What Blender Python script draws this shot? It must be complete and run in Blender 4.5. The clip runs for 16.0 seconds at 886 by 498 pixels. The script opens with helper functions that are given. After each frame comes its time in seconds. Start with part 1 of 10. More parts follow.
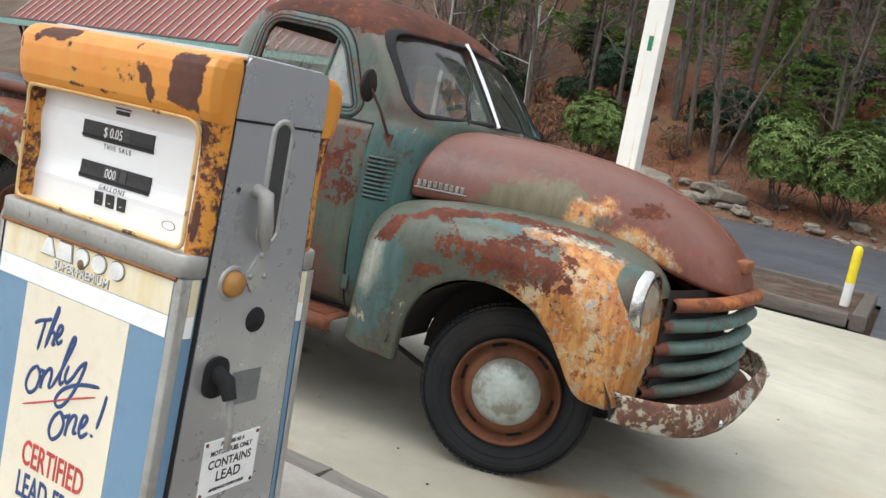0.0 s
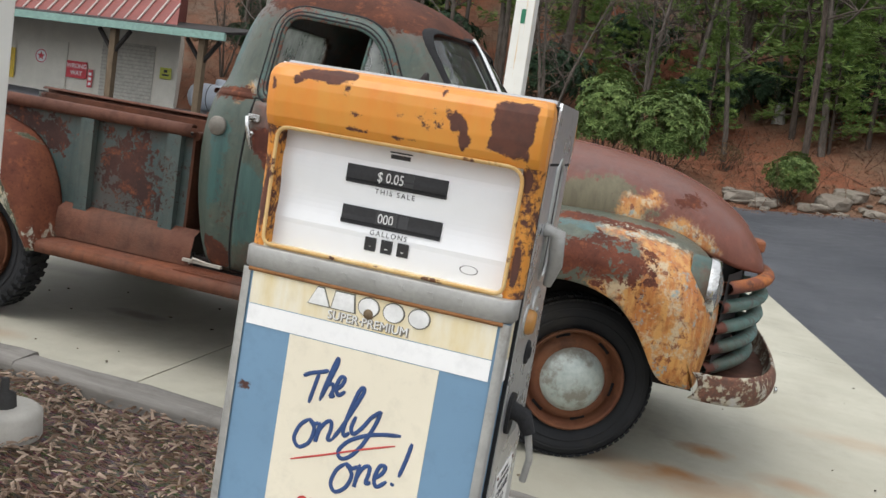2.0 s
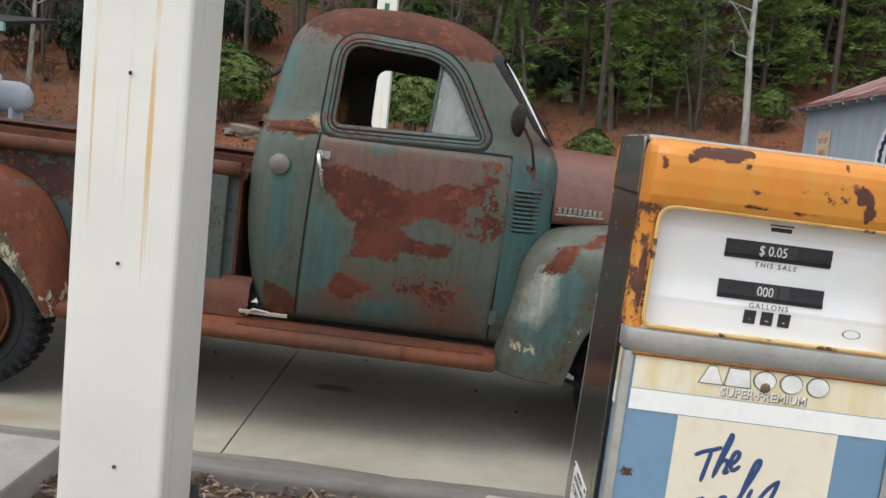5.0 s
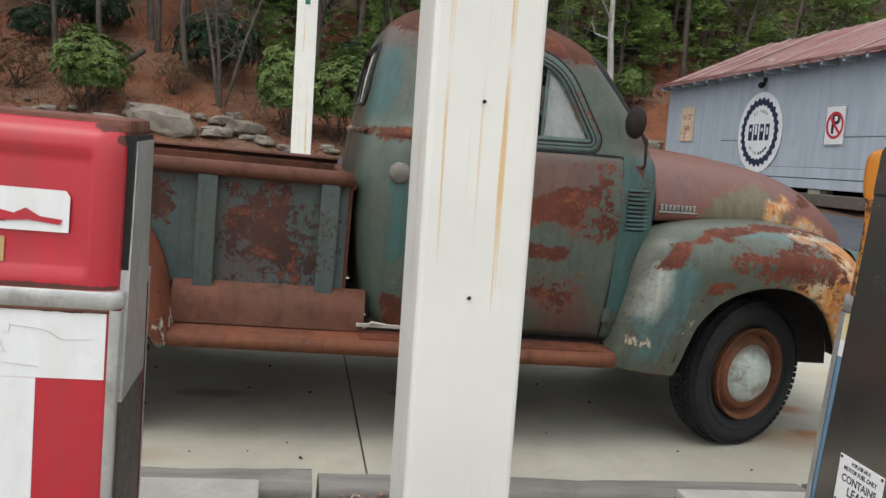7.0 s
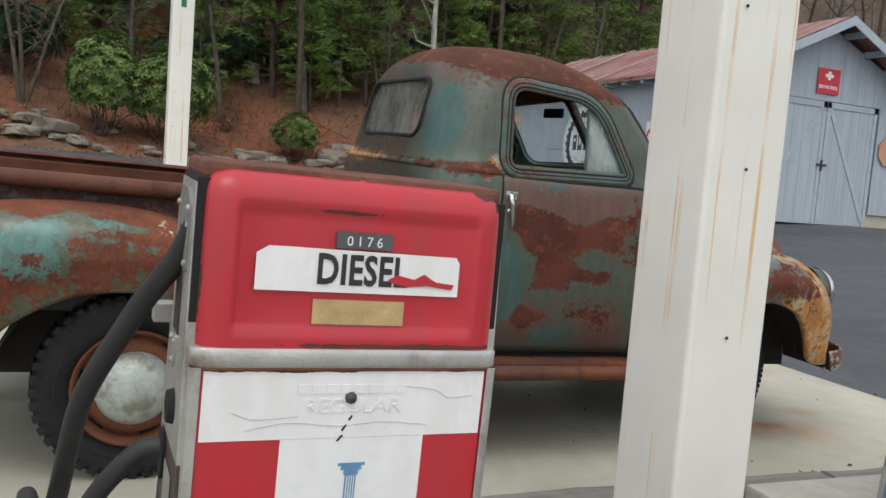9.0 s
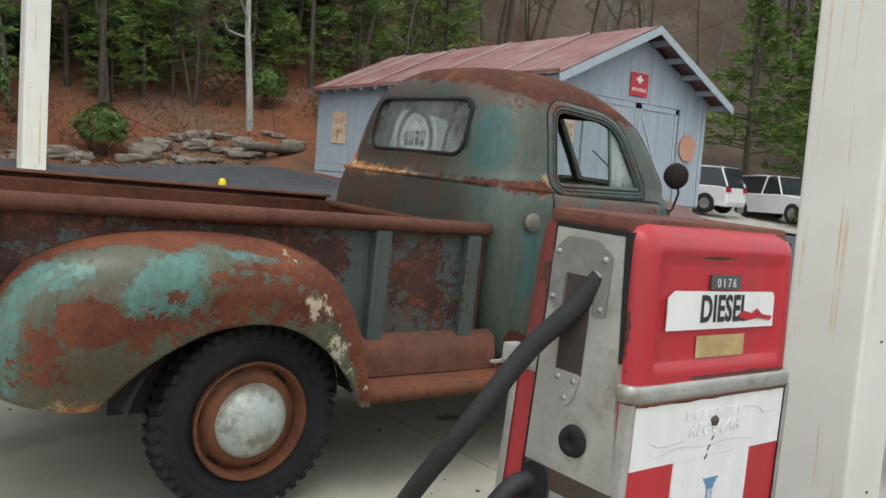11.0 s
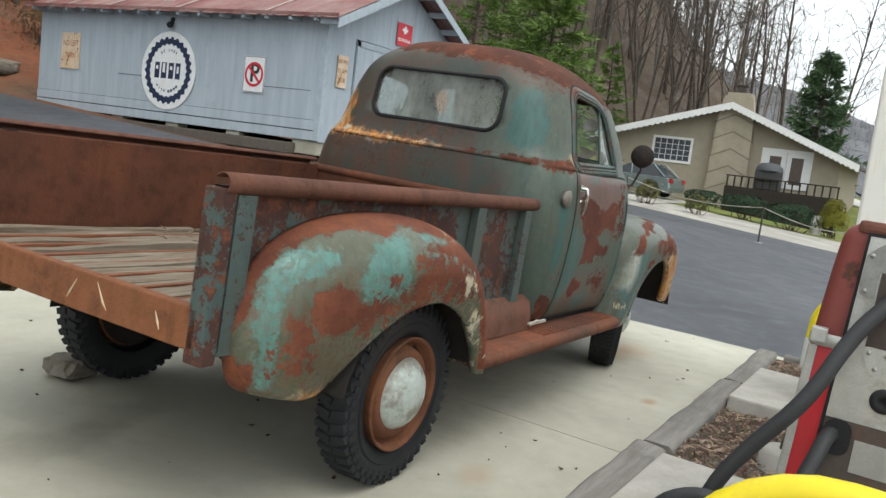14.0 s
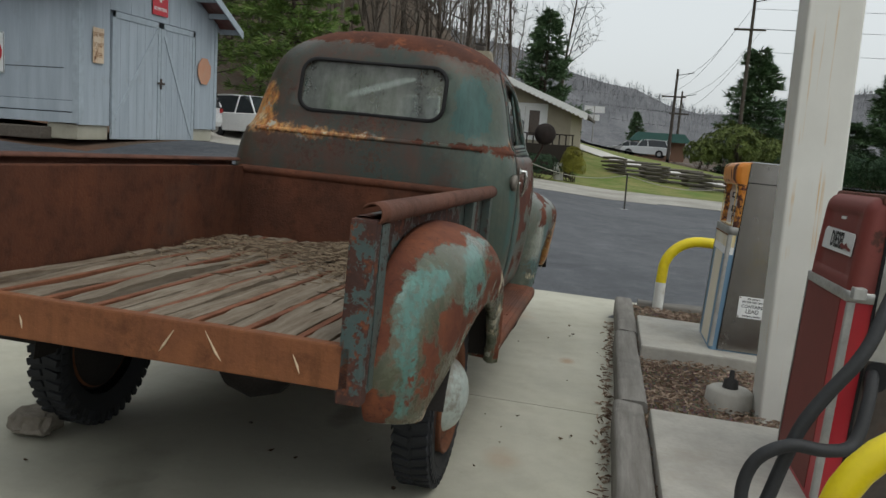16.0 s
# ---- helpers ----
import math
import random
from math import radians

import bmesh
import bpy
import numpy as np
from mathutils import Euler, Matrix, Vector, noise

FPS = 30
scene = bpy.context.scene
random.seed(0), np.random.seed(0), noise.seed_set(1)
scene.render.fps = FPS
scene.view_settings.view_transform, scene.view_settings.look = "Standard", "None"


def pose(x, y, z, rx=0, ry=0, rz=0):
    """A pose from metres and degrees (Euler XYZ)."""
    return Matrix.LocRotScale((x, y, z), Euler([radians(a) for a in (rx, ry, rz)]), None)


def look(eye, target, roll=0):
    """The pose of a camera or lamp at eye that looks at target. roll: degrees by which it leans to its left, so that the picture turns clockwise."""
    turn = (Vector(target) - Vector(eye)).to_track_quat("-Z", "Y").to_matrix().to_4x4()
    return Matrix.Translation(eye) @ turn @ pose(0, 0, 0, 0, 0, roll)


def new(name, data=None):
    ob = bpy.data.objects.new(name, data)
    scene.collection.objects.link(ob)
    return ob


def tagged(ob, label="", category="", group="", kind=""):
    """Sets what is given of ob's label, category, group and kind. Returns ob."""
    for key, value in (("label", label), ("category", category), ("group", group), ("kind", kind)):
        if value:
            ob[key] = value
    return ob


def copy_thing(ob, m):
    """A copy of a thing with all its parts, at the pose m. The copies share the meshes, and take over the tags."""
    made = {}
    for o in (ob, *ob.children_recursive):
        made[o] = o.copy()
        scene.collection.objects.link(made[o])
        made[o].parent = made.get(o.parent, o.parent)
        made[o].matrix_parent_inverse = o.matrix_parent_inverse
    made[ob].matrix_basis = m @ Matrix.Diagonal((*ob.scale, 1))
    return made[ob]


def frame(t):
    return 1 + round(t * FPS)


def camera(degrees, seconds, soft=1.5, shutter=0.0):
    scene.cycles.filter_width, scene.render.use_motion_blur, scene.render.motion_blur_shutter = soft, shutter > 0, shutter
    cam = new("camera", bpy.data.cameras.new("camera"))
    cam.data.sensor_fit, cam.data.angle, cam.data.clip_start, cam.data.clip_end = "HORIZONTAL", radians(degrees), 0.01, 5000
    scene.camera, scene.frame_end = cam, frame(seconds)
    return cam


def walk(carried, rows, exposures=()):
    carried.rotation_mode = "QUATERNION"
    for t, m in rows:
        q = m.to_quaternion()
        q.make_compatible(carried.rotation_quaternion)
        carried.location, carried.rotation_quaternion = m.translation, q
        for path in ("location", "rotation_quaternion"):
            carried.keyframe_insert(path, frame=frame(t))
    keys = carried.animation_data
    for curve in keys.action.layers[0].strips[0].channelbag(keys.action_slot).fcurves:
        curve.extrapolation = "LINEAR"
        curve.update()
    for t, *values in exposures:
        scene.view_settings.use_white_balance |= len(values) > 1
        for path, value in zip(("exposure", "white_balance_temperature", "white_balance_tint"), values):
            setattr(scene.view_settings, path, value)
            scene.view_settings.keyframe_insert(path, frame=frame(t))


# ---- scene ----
from mathutils.bvhtree import BVHTree

cam = camera(56.2, 16.0)
PATH = [
    (0, (4.167, -3.614, 1.057), (3.208, -1.87, 0.856), 10.6),
    (0.5, (3.91, -3.712, 1.05), (3.077, -1.905, 0.845), 10.0),
    (1, (3.677, -3.817, 1.049), (2.964, -1.96, 0.837), 9.6),
    (1.5, (3.46, -3.989, 1.061), (2.852, -2.097, 0.832), 8.8),
    (2, (3.257, -4.059, 1.05), (2.727, -2.142, 0.834), 8.5),
    (2.5, (3.036, -4.072, 1.058), (2.592, -2.132, 0.857), 8.5),
    (3, (2.835, -4.093, 1.056), (2.514, -2.128, 0.858), 8.8),
    (3.5, (2.597, -4.159, 1.065), (2.371, -2.184, 0.853), 7.7),
    (3.7, (2.511, -4.179, 1.074), (2.313, -2.202, 0.848), 7.2),
    (5.8, (1.599, -4.134, 1.103), (1.727, -2.147, 0.918), 4.6),
    (6, (1.489, -4.114, 1.099), (1.653, -2.13, 0.899), 4.2),
    (6.5, (1.193, -4.062, 1.104), (1.439, -2.088, 0.898), 3.8),
    (7, (0.885, -4.072, 1.109), (1.243, -2.116, 0.894), 3.9),
    (7.5, (0.601, -4.057, 1.12), (1.056, -2.121, 0.91), 4.1),
    (7.8, (0.431, -4.01, 1.12), (0.944, -2.087, 0.919), 4.0),
    (8, (0.318, -3.988, 1.139), (0.869, -2.075, 0.95), 4.1),
    (8.5, (0.052, -3.942, 1.147), (0.743, -2.074, 0.97), 4.3),
    (9, (-0.23, -3.906, 1.166), (0.597, -2.094, 0.986), 4.5),
    (9.5, (-0.505, -3.803, 1.159), (0.405, -2.031, 0.984), 4.3),
    (9.7, (-0.618, -3.757, 1.17), (0.32, -1.999, 1.0), 4.2),
    (11.8, (-1.708, -3.188, 1.204), (-0.262, -1.818, 1.022), 4.4),
    (12, (-1.808, -3.129, 1.204), (-0.329, -1.796, 1.016), 4.5),
    (12.5, (-2.005, -2.954, 1.194), (-0.455, -1.707, 0.992), 5.2),
    (13, (-2.187, -2.739, 1.204), (-0.585, -1.561, 0.992), 5.9),
    (13.5, (-2.332, -2.551, 1.206), (-0.665, -1.469, 0.982), 6.9),
    (14, (-2.506, -2.333, 1.219), (-0.777, -1.358, 0.977), 7.1),
    (14.5, (-2.628, -2.07, 1.23), (-0.844, -1.201, 0.981), 6.4),
    (15, (-2.715, -1.823, 1.268), (-0.876, -1.07, 1.042), 4.5),
    (15.5, (-2.86, -1.6, 1.278), (-0.969, -1.004, 1.02), 4.1),
    (16, (-2.91, -1.348, 1.269), (-0.968, -0.956, 0.994), 3.7),
]
walk(cam, [(t, look(eye, target, roll)) for t, eye, target, roll in PATH], exposures=[(0, -0.1, 6500, 10), (1.5, -0.2, 6500, 10), (3, -0.45, 6500, 10), (5, -0.4, 6500, 10), (7, -0.4, 6500, 10), (9, -0.55, 6500, 10), (11, -0.5, 6500, 7), (12.3, -0.38, 6500, 6), (13.5, -0.13, 6500, 6), (14.5, -0.48, 6500, 5), (15.5, -0.95, 6500, 5), (16, -1.1, 6500, 5)])

# ---- world, sun ----
SUN_EL, SUN_ROT = radians(62), radians(215)
world = bpy.data.worlds.new("overcast_sky")
scene.world = world
world.use_nodes = True
wn = world.node_tree.nodes
sky = wn.new("ShaderNodeTexSky")
sky.sky_type = "NISHITA"
sky.sun_disc = False
sky.sun_elevation, sky.sun_rotation = SUN_EL, SUN_ROT
sky.dust_density, sky.air_density = 4.0, 1.0
grey = wn.new("ShaderNodeHueSaturation")
grey.inputs["Saturation"].default_value = 0.30
grey.inputs["Value"].default_value = 2.8
world.node_tree.links.new(sky.outputs[0], grey.inputs["Color"])
cloud = wn.new("ShaderNodeMix")
cloud.data_type = "RGBA"
cloud.inputs[0].default_value = 0.72
cloud.inputs[7].default_value = (11.0, 11.35, 11.9, 1)
world.node_tree.links.new(grey.outputs[0], cloud.inputs[6])
world.node_tree.links.new(cloud.outputs[2], wn["Background"].inputs["Color"])
wn["Background"].inputs["Strength"].default_value = 0.15

sun = new("sun", bpy.data.lights.new("sun", "SUN"))
sun.data.energy, sun.data.angle, sun.data.color = 0.85, radians(30), (1.0, 0.97, 0.93)
sun.matrix_world = look((0, 0, 0), (-math.sin(SUN_ROT) * math.cos(SUN_EL), -math.cos(SUN_ROT) * math.cos(SUN_EL), -math.sin(SUN_EL)))

# ---- frames of reference: the slab drains, so it is not quite level ----
SLAB = Vector((-0.02656, 0.03461, 0.99905)).rotation_difference(Vector((0, 0, 1))).to_matrix().to_4x4()


# ---- materials ----
class Nodes:
    """A short way to write node materials."""

    def __init__(self, name):
        self.m = bpy.data.materials.new(name)
        self.m.use_nodes = True
        self.t = self.m.node_tree
        self.b = self.t.nodes["Principled BSDF"]
        self.co = self.t.nodes.new("ShaderNodeTexCoord").outputs["Object"]

    def n(self, kind, operation=None, feature=None, bands_direction=None, data_type=None, blend_type=None):
        node = self.t.nodes.new(kind)
        if operation:
            node.operation = operation
        if feature:
            node.feature = feature
        if bands_direction:
            node.bands_direction = bands_direction
        if data_type:
            node.data_type = data_type
        if blend_type:
            node.blend_type = blend_type
        return node

    def put(self, node, name, v):
        if isinstance(v, bpy.types.NodeSocket):
            self.t.links.new(v, node.inputs[name])
        elif v is not None:
            node.inputs[name].default_value = v

    def scaled(self, v, s=(1, 1, 1), loc=(0, 0, 0)):
        q = self.n("ShaderNodeMapping")
        self.put(q, "Vector", v)
        q.inputs["Scale"].default_value, q.inputs["Location"].default_value = s, loc
        return q.outputs[0]

    def noise(self, scale, detail=5.0, rough=0.6, v=None, dist=0.0):
        q = self.n("ShaderNodeTexNoise")
        self.put(q, "Vector", v or self.co)
        for k, x in (("Scale", scale), ("Detail", detail), ("Roughness", rough), ("Distortion", dist)):
            q.inputs[k].default_value = x
        return q.outputs["Fac"]

    def voronoi(self, scale, v=None, out="Distance", feature="F1"):
        q = self.n("ShaderNodeTexVoronoi", feature=feature)
        self.put(q, "Vector", v or self.co)
        q.inputs["Scale"].default_value = scale
        return q.outputs[out]

    def wave(self, scale, v=None, dist=2.0, direction="X", detail=2.0):
        q = self.n("ShaderNodeTexWave", bands_direction=direction)
        self.put(q, "Vector", v or self.co)
        q.inputs["Scale"].default_value, q.inputs["Distortion"].default_value, q.inputs["Detail"].default_value = scale, dist, detail
        return q.outputs["Fac"]

    def ramp(self, v, a, b, lo=0.0, hi=1.0):
        q = self.n("ShaderNodeMapRange")
        self.put(q, "Value", v)
        for k, x in (("From Min", a), ("From Max", b), ("To Min", lo), ("To Max", hi)):
            q.inputs[k].default_value = x
        return q.outputs[0]

    def math(self, op, a, b=0.0):
        q = self.n("ShaderNodeMath", operation=op)
        self.put(q, 0, a)
        self.put(q, 1, b)
        return q.outputs[0]

    def mix(self, f, a, b, blend="MIX"):
        q = self.n("ShaderNodeMix", data_type="RGBA", blend_type=blend)
        self.put(q, 0, f)
        for i, c in ((6, a), (7, b)):
            self.put(q, i, (*c, 1) if isinstance(c, tuple) else c)
        return q.outputs[2]

    def rand(self, island=False):
        if island:
            return self.n("ShaderNodeNewGeometry").outputs["Random Per Island"]
        return self.n("ShaderNodeObjectInfo").outputs["Random"]

    def blob(self, centre, size, noise_fac, wobble=0.6, soft=0.25):
        """1 inside an ellipsoid with a ragged rim, 0 outside."""
        q = self.n("ShaderNodeVectorMath", operation="SUBTRACT")
        self.put(q, 0, self.co)
        q.inputs[1].default_value = centre
        d = self.n("ShaderNodeVectorMath", operation="DIVIDE")
        self.put(d, 0, q.outputs[0])
        d.inputs[1].default_value = size
        l = self.n("ShaderNodeVectorMath", operation="LENGTH")
        self.put(l, 0, d.outputs[0])
        r = self.math("ADD", l.outputs["Value"], self.math("MULTIPLY", self.math("SUBTRACT", noise_fac, 0.5), wobble * 4))
        return self.ramp(r, 1.0 + soft, 1.0 - soft)

    def end(self, color=None, rough=0.6, metal=0.0, bump=None, strength=0.2, dist=0.01, **k):
        if isinstance(color, tuple):
            color = (*color, 1)
        self.put(self.b, "Base Color", color)
        self.put(self.b, "Roughness", rough)
        self.put(self.b, "Metallic", metal)
        if isinstance(rough, float) and rough >= 0.85:
            k.setdefault("Specular_IOR_Level", 0.15)
        for key, v in k.items():
            self.put(self.b, key.replace("_", " "), v)
        if bump is not None:
            q = self.n("ShaderNodeBump")
            q.inputs["Strength"].default_value, q.inputs["Distance"].default_value = strength, dist
            self.put(q, "Height", bump)
            self.put(self.b, "Normal", q.outputs[0])
        return self.m


def plain(name, c, rough=0.6, metal=0.0, var=0.25, scale=12.0, bump=0.15, grime=None):
    """Paint, metal or plastic with grain at two scales and some dirt."""
    n = Nodes(name)
    a, b = n.noise(scale), n.noise(scale * 9, 3.0)
    dark = tuple(x * (1 - var) for x in c)
    lite = tuple(min(1, x * (1 + var * 0.6)) for x in c)
    col = n.mix(n.ramp(a, 0.3, 0.7), dark, lite)
    col = n.mix(n.ramp(b, 0.45, 0.75, 0, 0.5), col, tuple(x * (1 - var) for x in c))
    if grime:
        col = n.mix(n.ramp(n.noise(scale * 0.45, 7.0, 0.7), 0.55, 0.72), col, grime)
    return n.end(col, n.ramp(b, 0.2, 0.8, max(0.03, rough - 0.1), min(1, rough + 0.12)), metal, b, bump, 0.004)


TEAL, TEAL2 = (0.046, 0.078, 0.068), (0.105, 0.200, 0.178)
RUST, RUST2, ORANGE, CREAM = (0.165, 0.055, 0.033), (0.088, 0.033, 0.023), (0.40, 0.135, 0.030), (0.56, 0.49, 0.36)


def old_paint(name, rust_at=0.55, blobs=(), orange=(), bare=(), pale=(), dark=(), ochre=(), teal=TEAL, shine=0.0, specks=0.9, soft=0.02):
    """Faded teal paint eaten by rust. Blobs of rust, orange scale, bare primer, worn pale paint and dark stain sit where they sit on the truck."""
    n = Nodes(name)
    big, mid, fine = n.noise(2.3, 8.0, 0.62), n.noise(8.0, 10.0, 0.72), n.noise(60.0, 4.0, 0.7)
    rag = n.math("ADD", n.math("MULTIPLY", mid, 0.62), n.math("MULTIPLY", n.noise(27.0, 6.0, 0.72), 0.38))
    streak = n.noise(1.0, 5.0, 0.6, n.scaled(n.co, (26, 26, 3)))
    paint = n.mix(n.ramp(rag, 0.40, 0.62), teal, tuple(0.5 * a + 0.5 * b for a, b in zip(teal, TEAL2)))
    paint = n.mix(n.ramp(n.noise(3.1, 7.0, 0.72), 0.44, 0.60, 0, 0.85), paint, (0.098, 0.084, 0.056))
    paint = n.mix(n.ramp(streak, 0.52, 0.75, 0, 0.6), paint, (0.060, 0.055, 0.043))
    for c, s in pale:
        paint = n.mix(n.math("MULTIPLY", n.blob(c, s, rag, 0.7, 0.35), 0.9), paint, TEAL2)
    paint = n.mix(n.ramp(fine, 0.58, 0.78, 0, 0.5), paint, (0.045, 0.040, 0.033))
    for c, s in ochre:
        o = n.mix(n.ramp(streak, 0.42, 0.60), (0.50, 0.25, 0.075), (0.42, 0.145, 0.035))
        o = n.mix(n.ramp(n.noise(9.0, 7.0, 0.7), 0.54, 0.62), o, (0.50, 0.36, 0.20))
        o = n.mix(n.ramp(n.noise(17.0, 7.0, 0.75), 0.60, 0.63, 0, 0.8), o, (0.26, 0.30, 0.29))
        paint = n.mix(n.blob(c, s, rag, 0.8, 0.25), paint, o)
    mask = n.ramp(n.math("ADD", n.math("MULTIPLY", big, 0.62), n.math("MULTIPLY", rag, 0.38)), rust_at, rust_at + soft)
    for c, s in blobs:
        mask = n.math("MAXIMUM", mask, n.blob(c, s, rag, 0.85, 0.07 + soft * 2))
    speck = n.ramp(n.math("MULTIPLY", n.noise(38.0, 6.0, 0.75), n.ramp(big, 0.30, 0.60, 0.6, 1.0)), 0.475, 0.52, 0, specks)
    mask = n.math("MAXIMUM", mask, speck)
    rust = n.mix(n.ramp(n.noise(4.0, 7.0, 0.72), 0.40, 0.60), RUST, RUST2)
    rust = n.mix(n.ramp(n.noise(13.0, 6.0, 0.7), 0.56, 0.68, 0, 0.6), rust, (0.21, 0.075, 0.040))
    rust = n.mix(n.ramp(fine, 0.55, 0.8, 0, 0.5), rust, (0.05, 0.024, 0.02))
    col = n.mix(mask, paint, rust)
    for c, s in dark:
        stain = n.mix(n.ramp(n.noise(5.0, 7.0, 0.7), 0.42, 0.60), (0.066, 0.030, 0.021), (0.036, 0.038, 0.029))
        stain = n.mix(n.ramp(streak, 0.5, 0.8, 0, 0.5), stain, (0.10, 0.043, 0.026))
        col = n.mix(n.math("MULTIPLY", n.blob(c, s, rag, 0.55, 0.35), 0.93), col, stain)
    for c, s in orange:
        o = n.mix(n.ramp(rag, 0.44, 0.56), (0.17, 0.050, 0.024), ORANGE)
        o = n.mix(n.ramp(n.noise(19.0, 6.0, 0.7), 0.56, 0.62, 0, 0.85), o, (0.09, 0.032, 0.020))
        o = n.mix(n.ramp(n.noise(15.0, 8.0, 0.75), 0.60, 0.64, 0, 0.9), o, (0.47, 0.36, 0.21))
        col = n.mix(n.blob(c, s, rag, 1.0, 0.2), col, o)
    for c, s in bare:
        flake = n.math("MULTIPLY", n.blob(c, s, rag, 1.3, 0.10), n.ramp(n.noise(24.0, 6.0, 0.75), 0.46, 0.52))
        col = n.mix(flake, col, CREAM)
    rough = n.ramp(n.math("ADD", mask, n.math("MULTIPLY", rag, 0.5)), 0.1, 1.35, 0.40 - shine, 0.80)
    h = n.math("ADD", n.math("MULTIPLY", mask, -0.6), n.math("MULTIPLY", fine, 0.4))
    return n.end(col, rough, 0.0, h, 0.4, 0.004, Specular_IOR_Level=0.35)


def make_ground_mats():
    n = Nodes("concrete")
    a, b, c = n.noise(0.6, 8.0, 0.62), n.noise(5.0, 8.0, 0.65), n.noise(160.0, 3.0)
    col = n.mix(n.ramp(a, 0.35, 0.68), (0.355, 0.340, 0.268), (0.505, 0.490, 0.40))
    col = n.mix(n.ramp(b, 0.5, 0.75, 0, 0.45), col, (0.36, 0.325, 0.255))
    col = n.mix(n.ramp(c, 0.55, 0.8, 0, 0.3), col, (0.27, 0.245, 0.20))
    oil = n.blob((0.2, -0.1, 0), (1.1, 0.9, 1), n.noise(3.0, 6.0), 0.7, 0.5)
    col = n.mix(n.math("MULTIPLY", oil, 0.2), col, (0.12, 0.105, 0.085))
    for p, s, k in (((3.44, -0.50, 0), (0.10, 0.05, 1), 0.85), ((3.56, -0.13, 0), (0.10, 0.06, 1), 0.8), ((3.52, -0.60, 0), (0.25, 0.14, 1), 0.4),
                    ((3.15, -0.55, 0), (0.22, 0.10, 1), 0.35), ((3.9, -0.3, 0), (0.12, 0.07, 1), 0.4), ((0.35, -1.0, 0), (0.1, 0.06, 1), 0.3), ((2.25, -1.15, 0), (0.06, 0.04, 1), 0.55), ((4.4, 0.6, 0), (0.3, 0.1, 1), 0.25)):
        col = n.mix(n.math("MULTIPLY", n.blob(p, s, b, 0.7, 0.6), k), col, (0.33, 0.14, 0.035))
    for p, s, k in (((-0.75, 0.15, 0), (0.30, 0.12, 1), 0.3), ((-0.35, 0.25, 0), (0.22, 0.10, 1), 0.25), ((1.47, -0.14, 0), (0.09, 0.04, 1), 0.8), ((0.55, -0.25, 0), (0.12, 0.06, 1), 0.55), ((2.9, 0.2, 0), (0.5, 0.35, 1), 0.4)):
        col = n.mix(n.math("MULTIPLY", n.blob(p, s, b, 0.8, 0.5), k), col, (0.07, 0.062, 0.05))
    fine = n.noise(26.0, 7.0, 0.75)
    col = n.mix(n.ramp(fine, 0.60, 0.72, 0, 0.4), col, (0.24, 0.215, 0.165))
    col = n.mix(n.ramp(n.noise(1.7, 7.0, 0.7), 0.52, 0.70, 0, 0.35), col, (0.27, 0.25, 0.205))
    conc = n.end(col, n.ramp(b, 0.2, 0.8, 0.55, 0.85), 0, c, 0.25, 0.003)

    n = Nodes("asphalt")
    a, b, c = n.noise(0.35, 8.0, 0.65), n.noise(3.0, 6.0, 0.7), n.voronoi(130.0)
    col = n.mix(n.ramp(a, 0.35, 0.65), (0.040, 0.044, 0.052), (0.075, 0.079, 0.088))
    col = n.mix(n.ramp(b, 0.6, 0.72, 0, 0.6), col, (0.15, 0.15, 0.15))
    asph = n.end(col, n.ramp(b, 0.3, 0.7, 0.5, 0.75), 0, c, 0.5, 0.006)

    n = Nodes("hill_ground")
    a, b, c = n.noise(0.25, 8.0, 0.65), n.noise(2.5, 8.0, 0.7), n.noise(22.0, 4.0, 0.7)
    col = n.mix(n.blob((-1, 25, 4), (24, 13, 12), a, 0.5, 0.5), n.mix(n.ramp(a, 0.42, 0.6), (0.105, 0.084, 0.066), (0.155, 0.130, 0.105)), n.mix(n.ramp(a, 0.42, 0.6), (0.245, 0.092, 0.050), (0.215, 0.125, 0.078)))
    col = n.mix(n.ramp(b, 0.48, 0.72, 0, 0.8), col, (0.10, 0.055, 0.033))
    col = n.mix(n.ramp(c, 0.5, 0.8, 0, 0.7), col, (0.19, 0.125, 0.08))
    hill = n.end(col, 0.95, 0, n.math("ADD", b, c), 0.9, 0.06)

    n = Nodes("gravel")
    col = n.mix(n.ramp(n.noise(0.7, 6.0), 0.4, 0.6), (0.40, 0.38, 0.34), (0.54, 0.52, 0.47))
    col = n.mix(n.ramp(n.noise(30.0, 4.0), 0.45, 0.75), col, (0.24, 0.22, 0.18))
    grav = n.end(col, 0.95, 0, n.voronoi(60.0), 0.8, 0.02)

    n = Nodes("lawn")
    col = n.mix(n.ramp(n.noise(0.8, 7.0, 0.7), 0.4, 0.62), (0.13, 0.19, 0.045), (0.27, 0.25, 0.10))
    lawn = n.end(n.mix(n.ramp(n.noise(25.0, 3.0), 0.5, 0.8), col, (0.085, 0.12, 0.03)), 0.95, 0, n.noise(40.0), 0.8, 0.03)

    n = Nodes("mulch")
    col = n.mix(n.ramp(n.noise(3.0, 5.0), 0.4, 0.65), (0.14, 0.095, 0.068), (0.25, 0.195, 0.155))
    chips = n.voronoi(45.0, n.scaled(n.co, (1, 2.2, 1)), "Color")
    col = n.mix(0.45, col, n.mix(1.0, col, chips, "MULTIPLY"))
    mulch = n.end(col, 0.95, 0, n.voronoi(45.0, n.scaled(n.co, (1, 2.2, 1))), 0.9, 0.03)
    return conc, asph, hill, grav, lawn, mulch


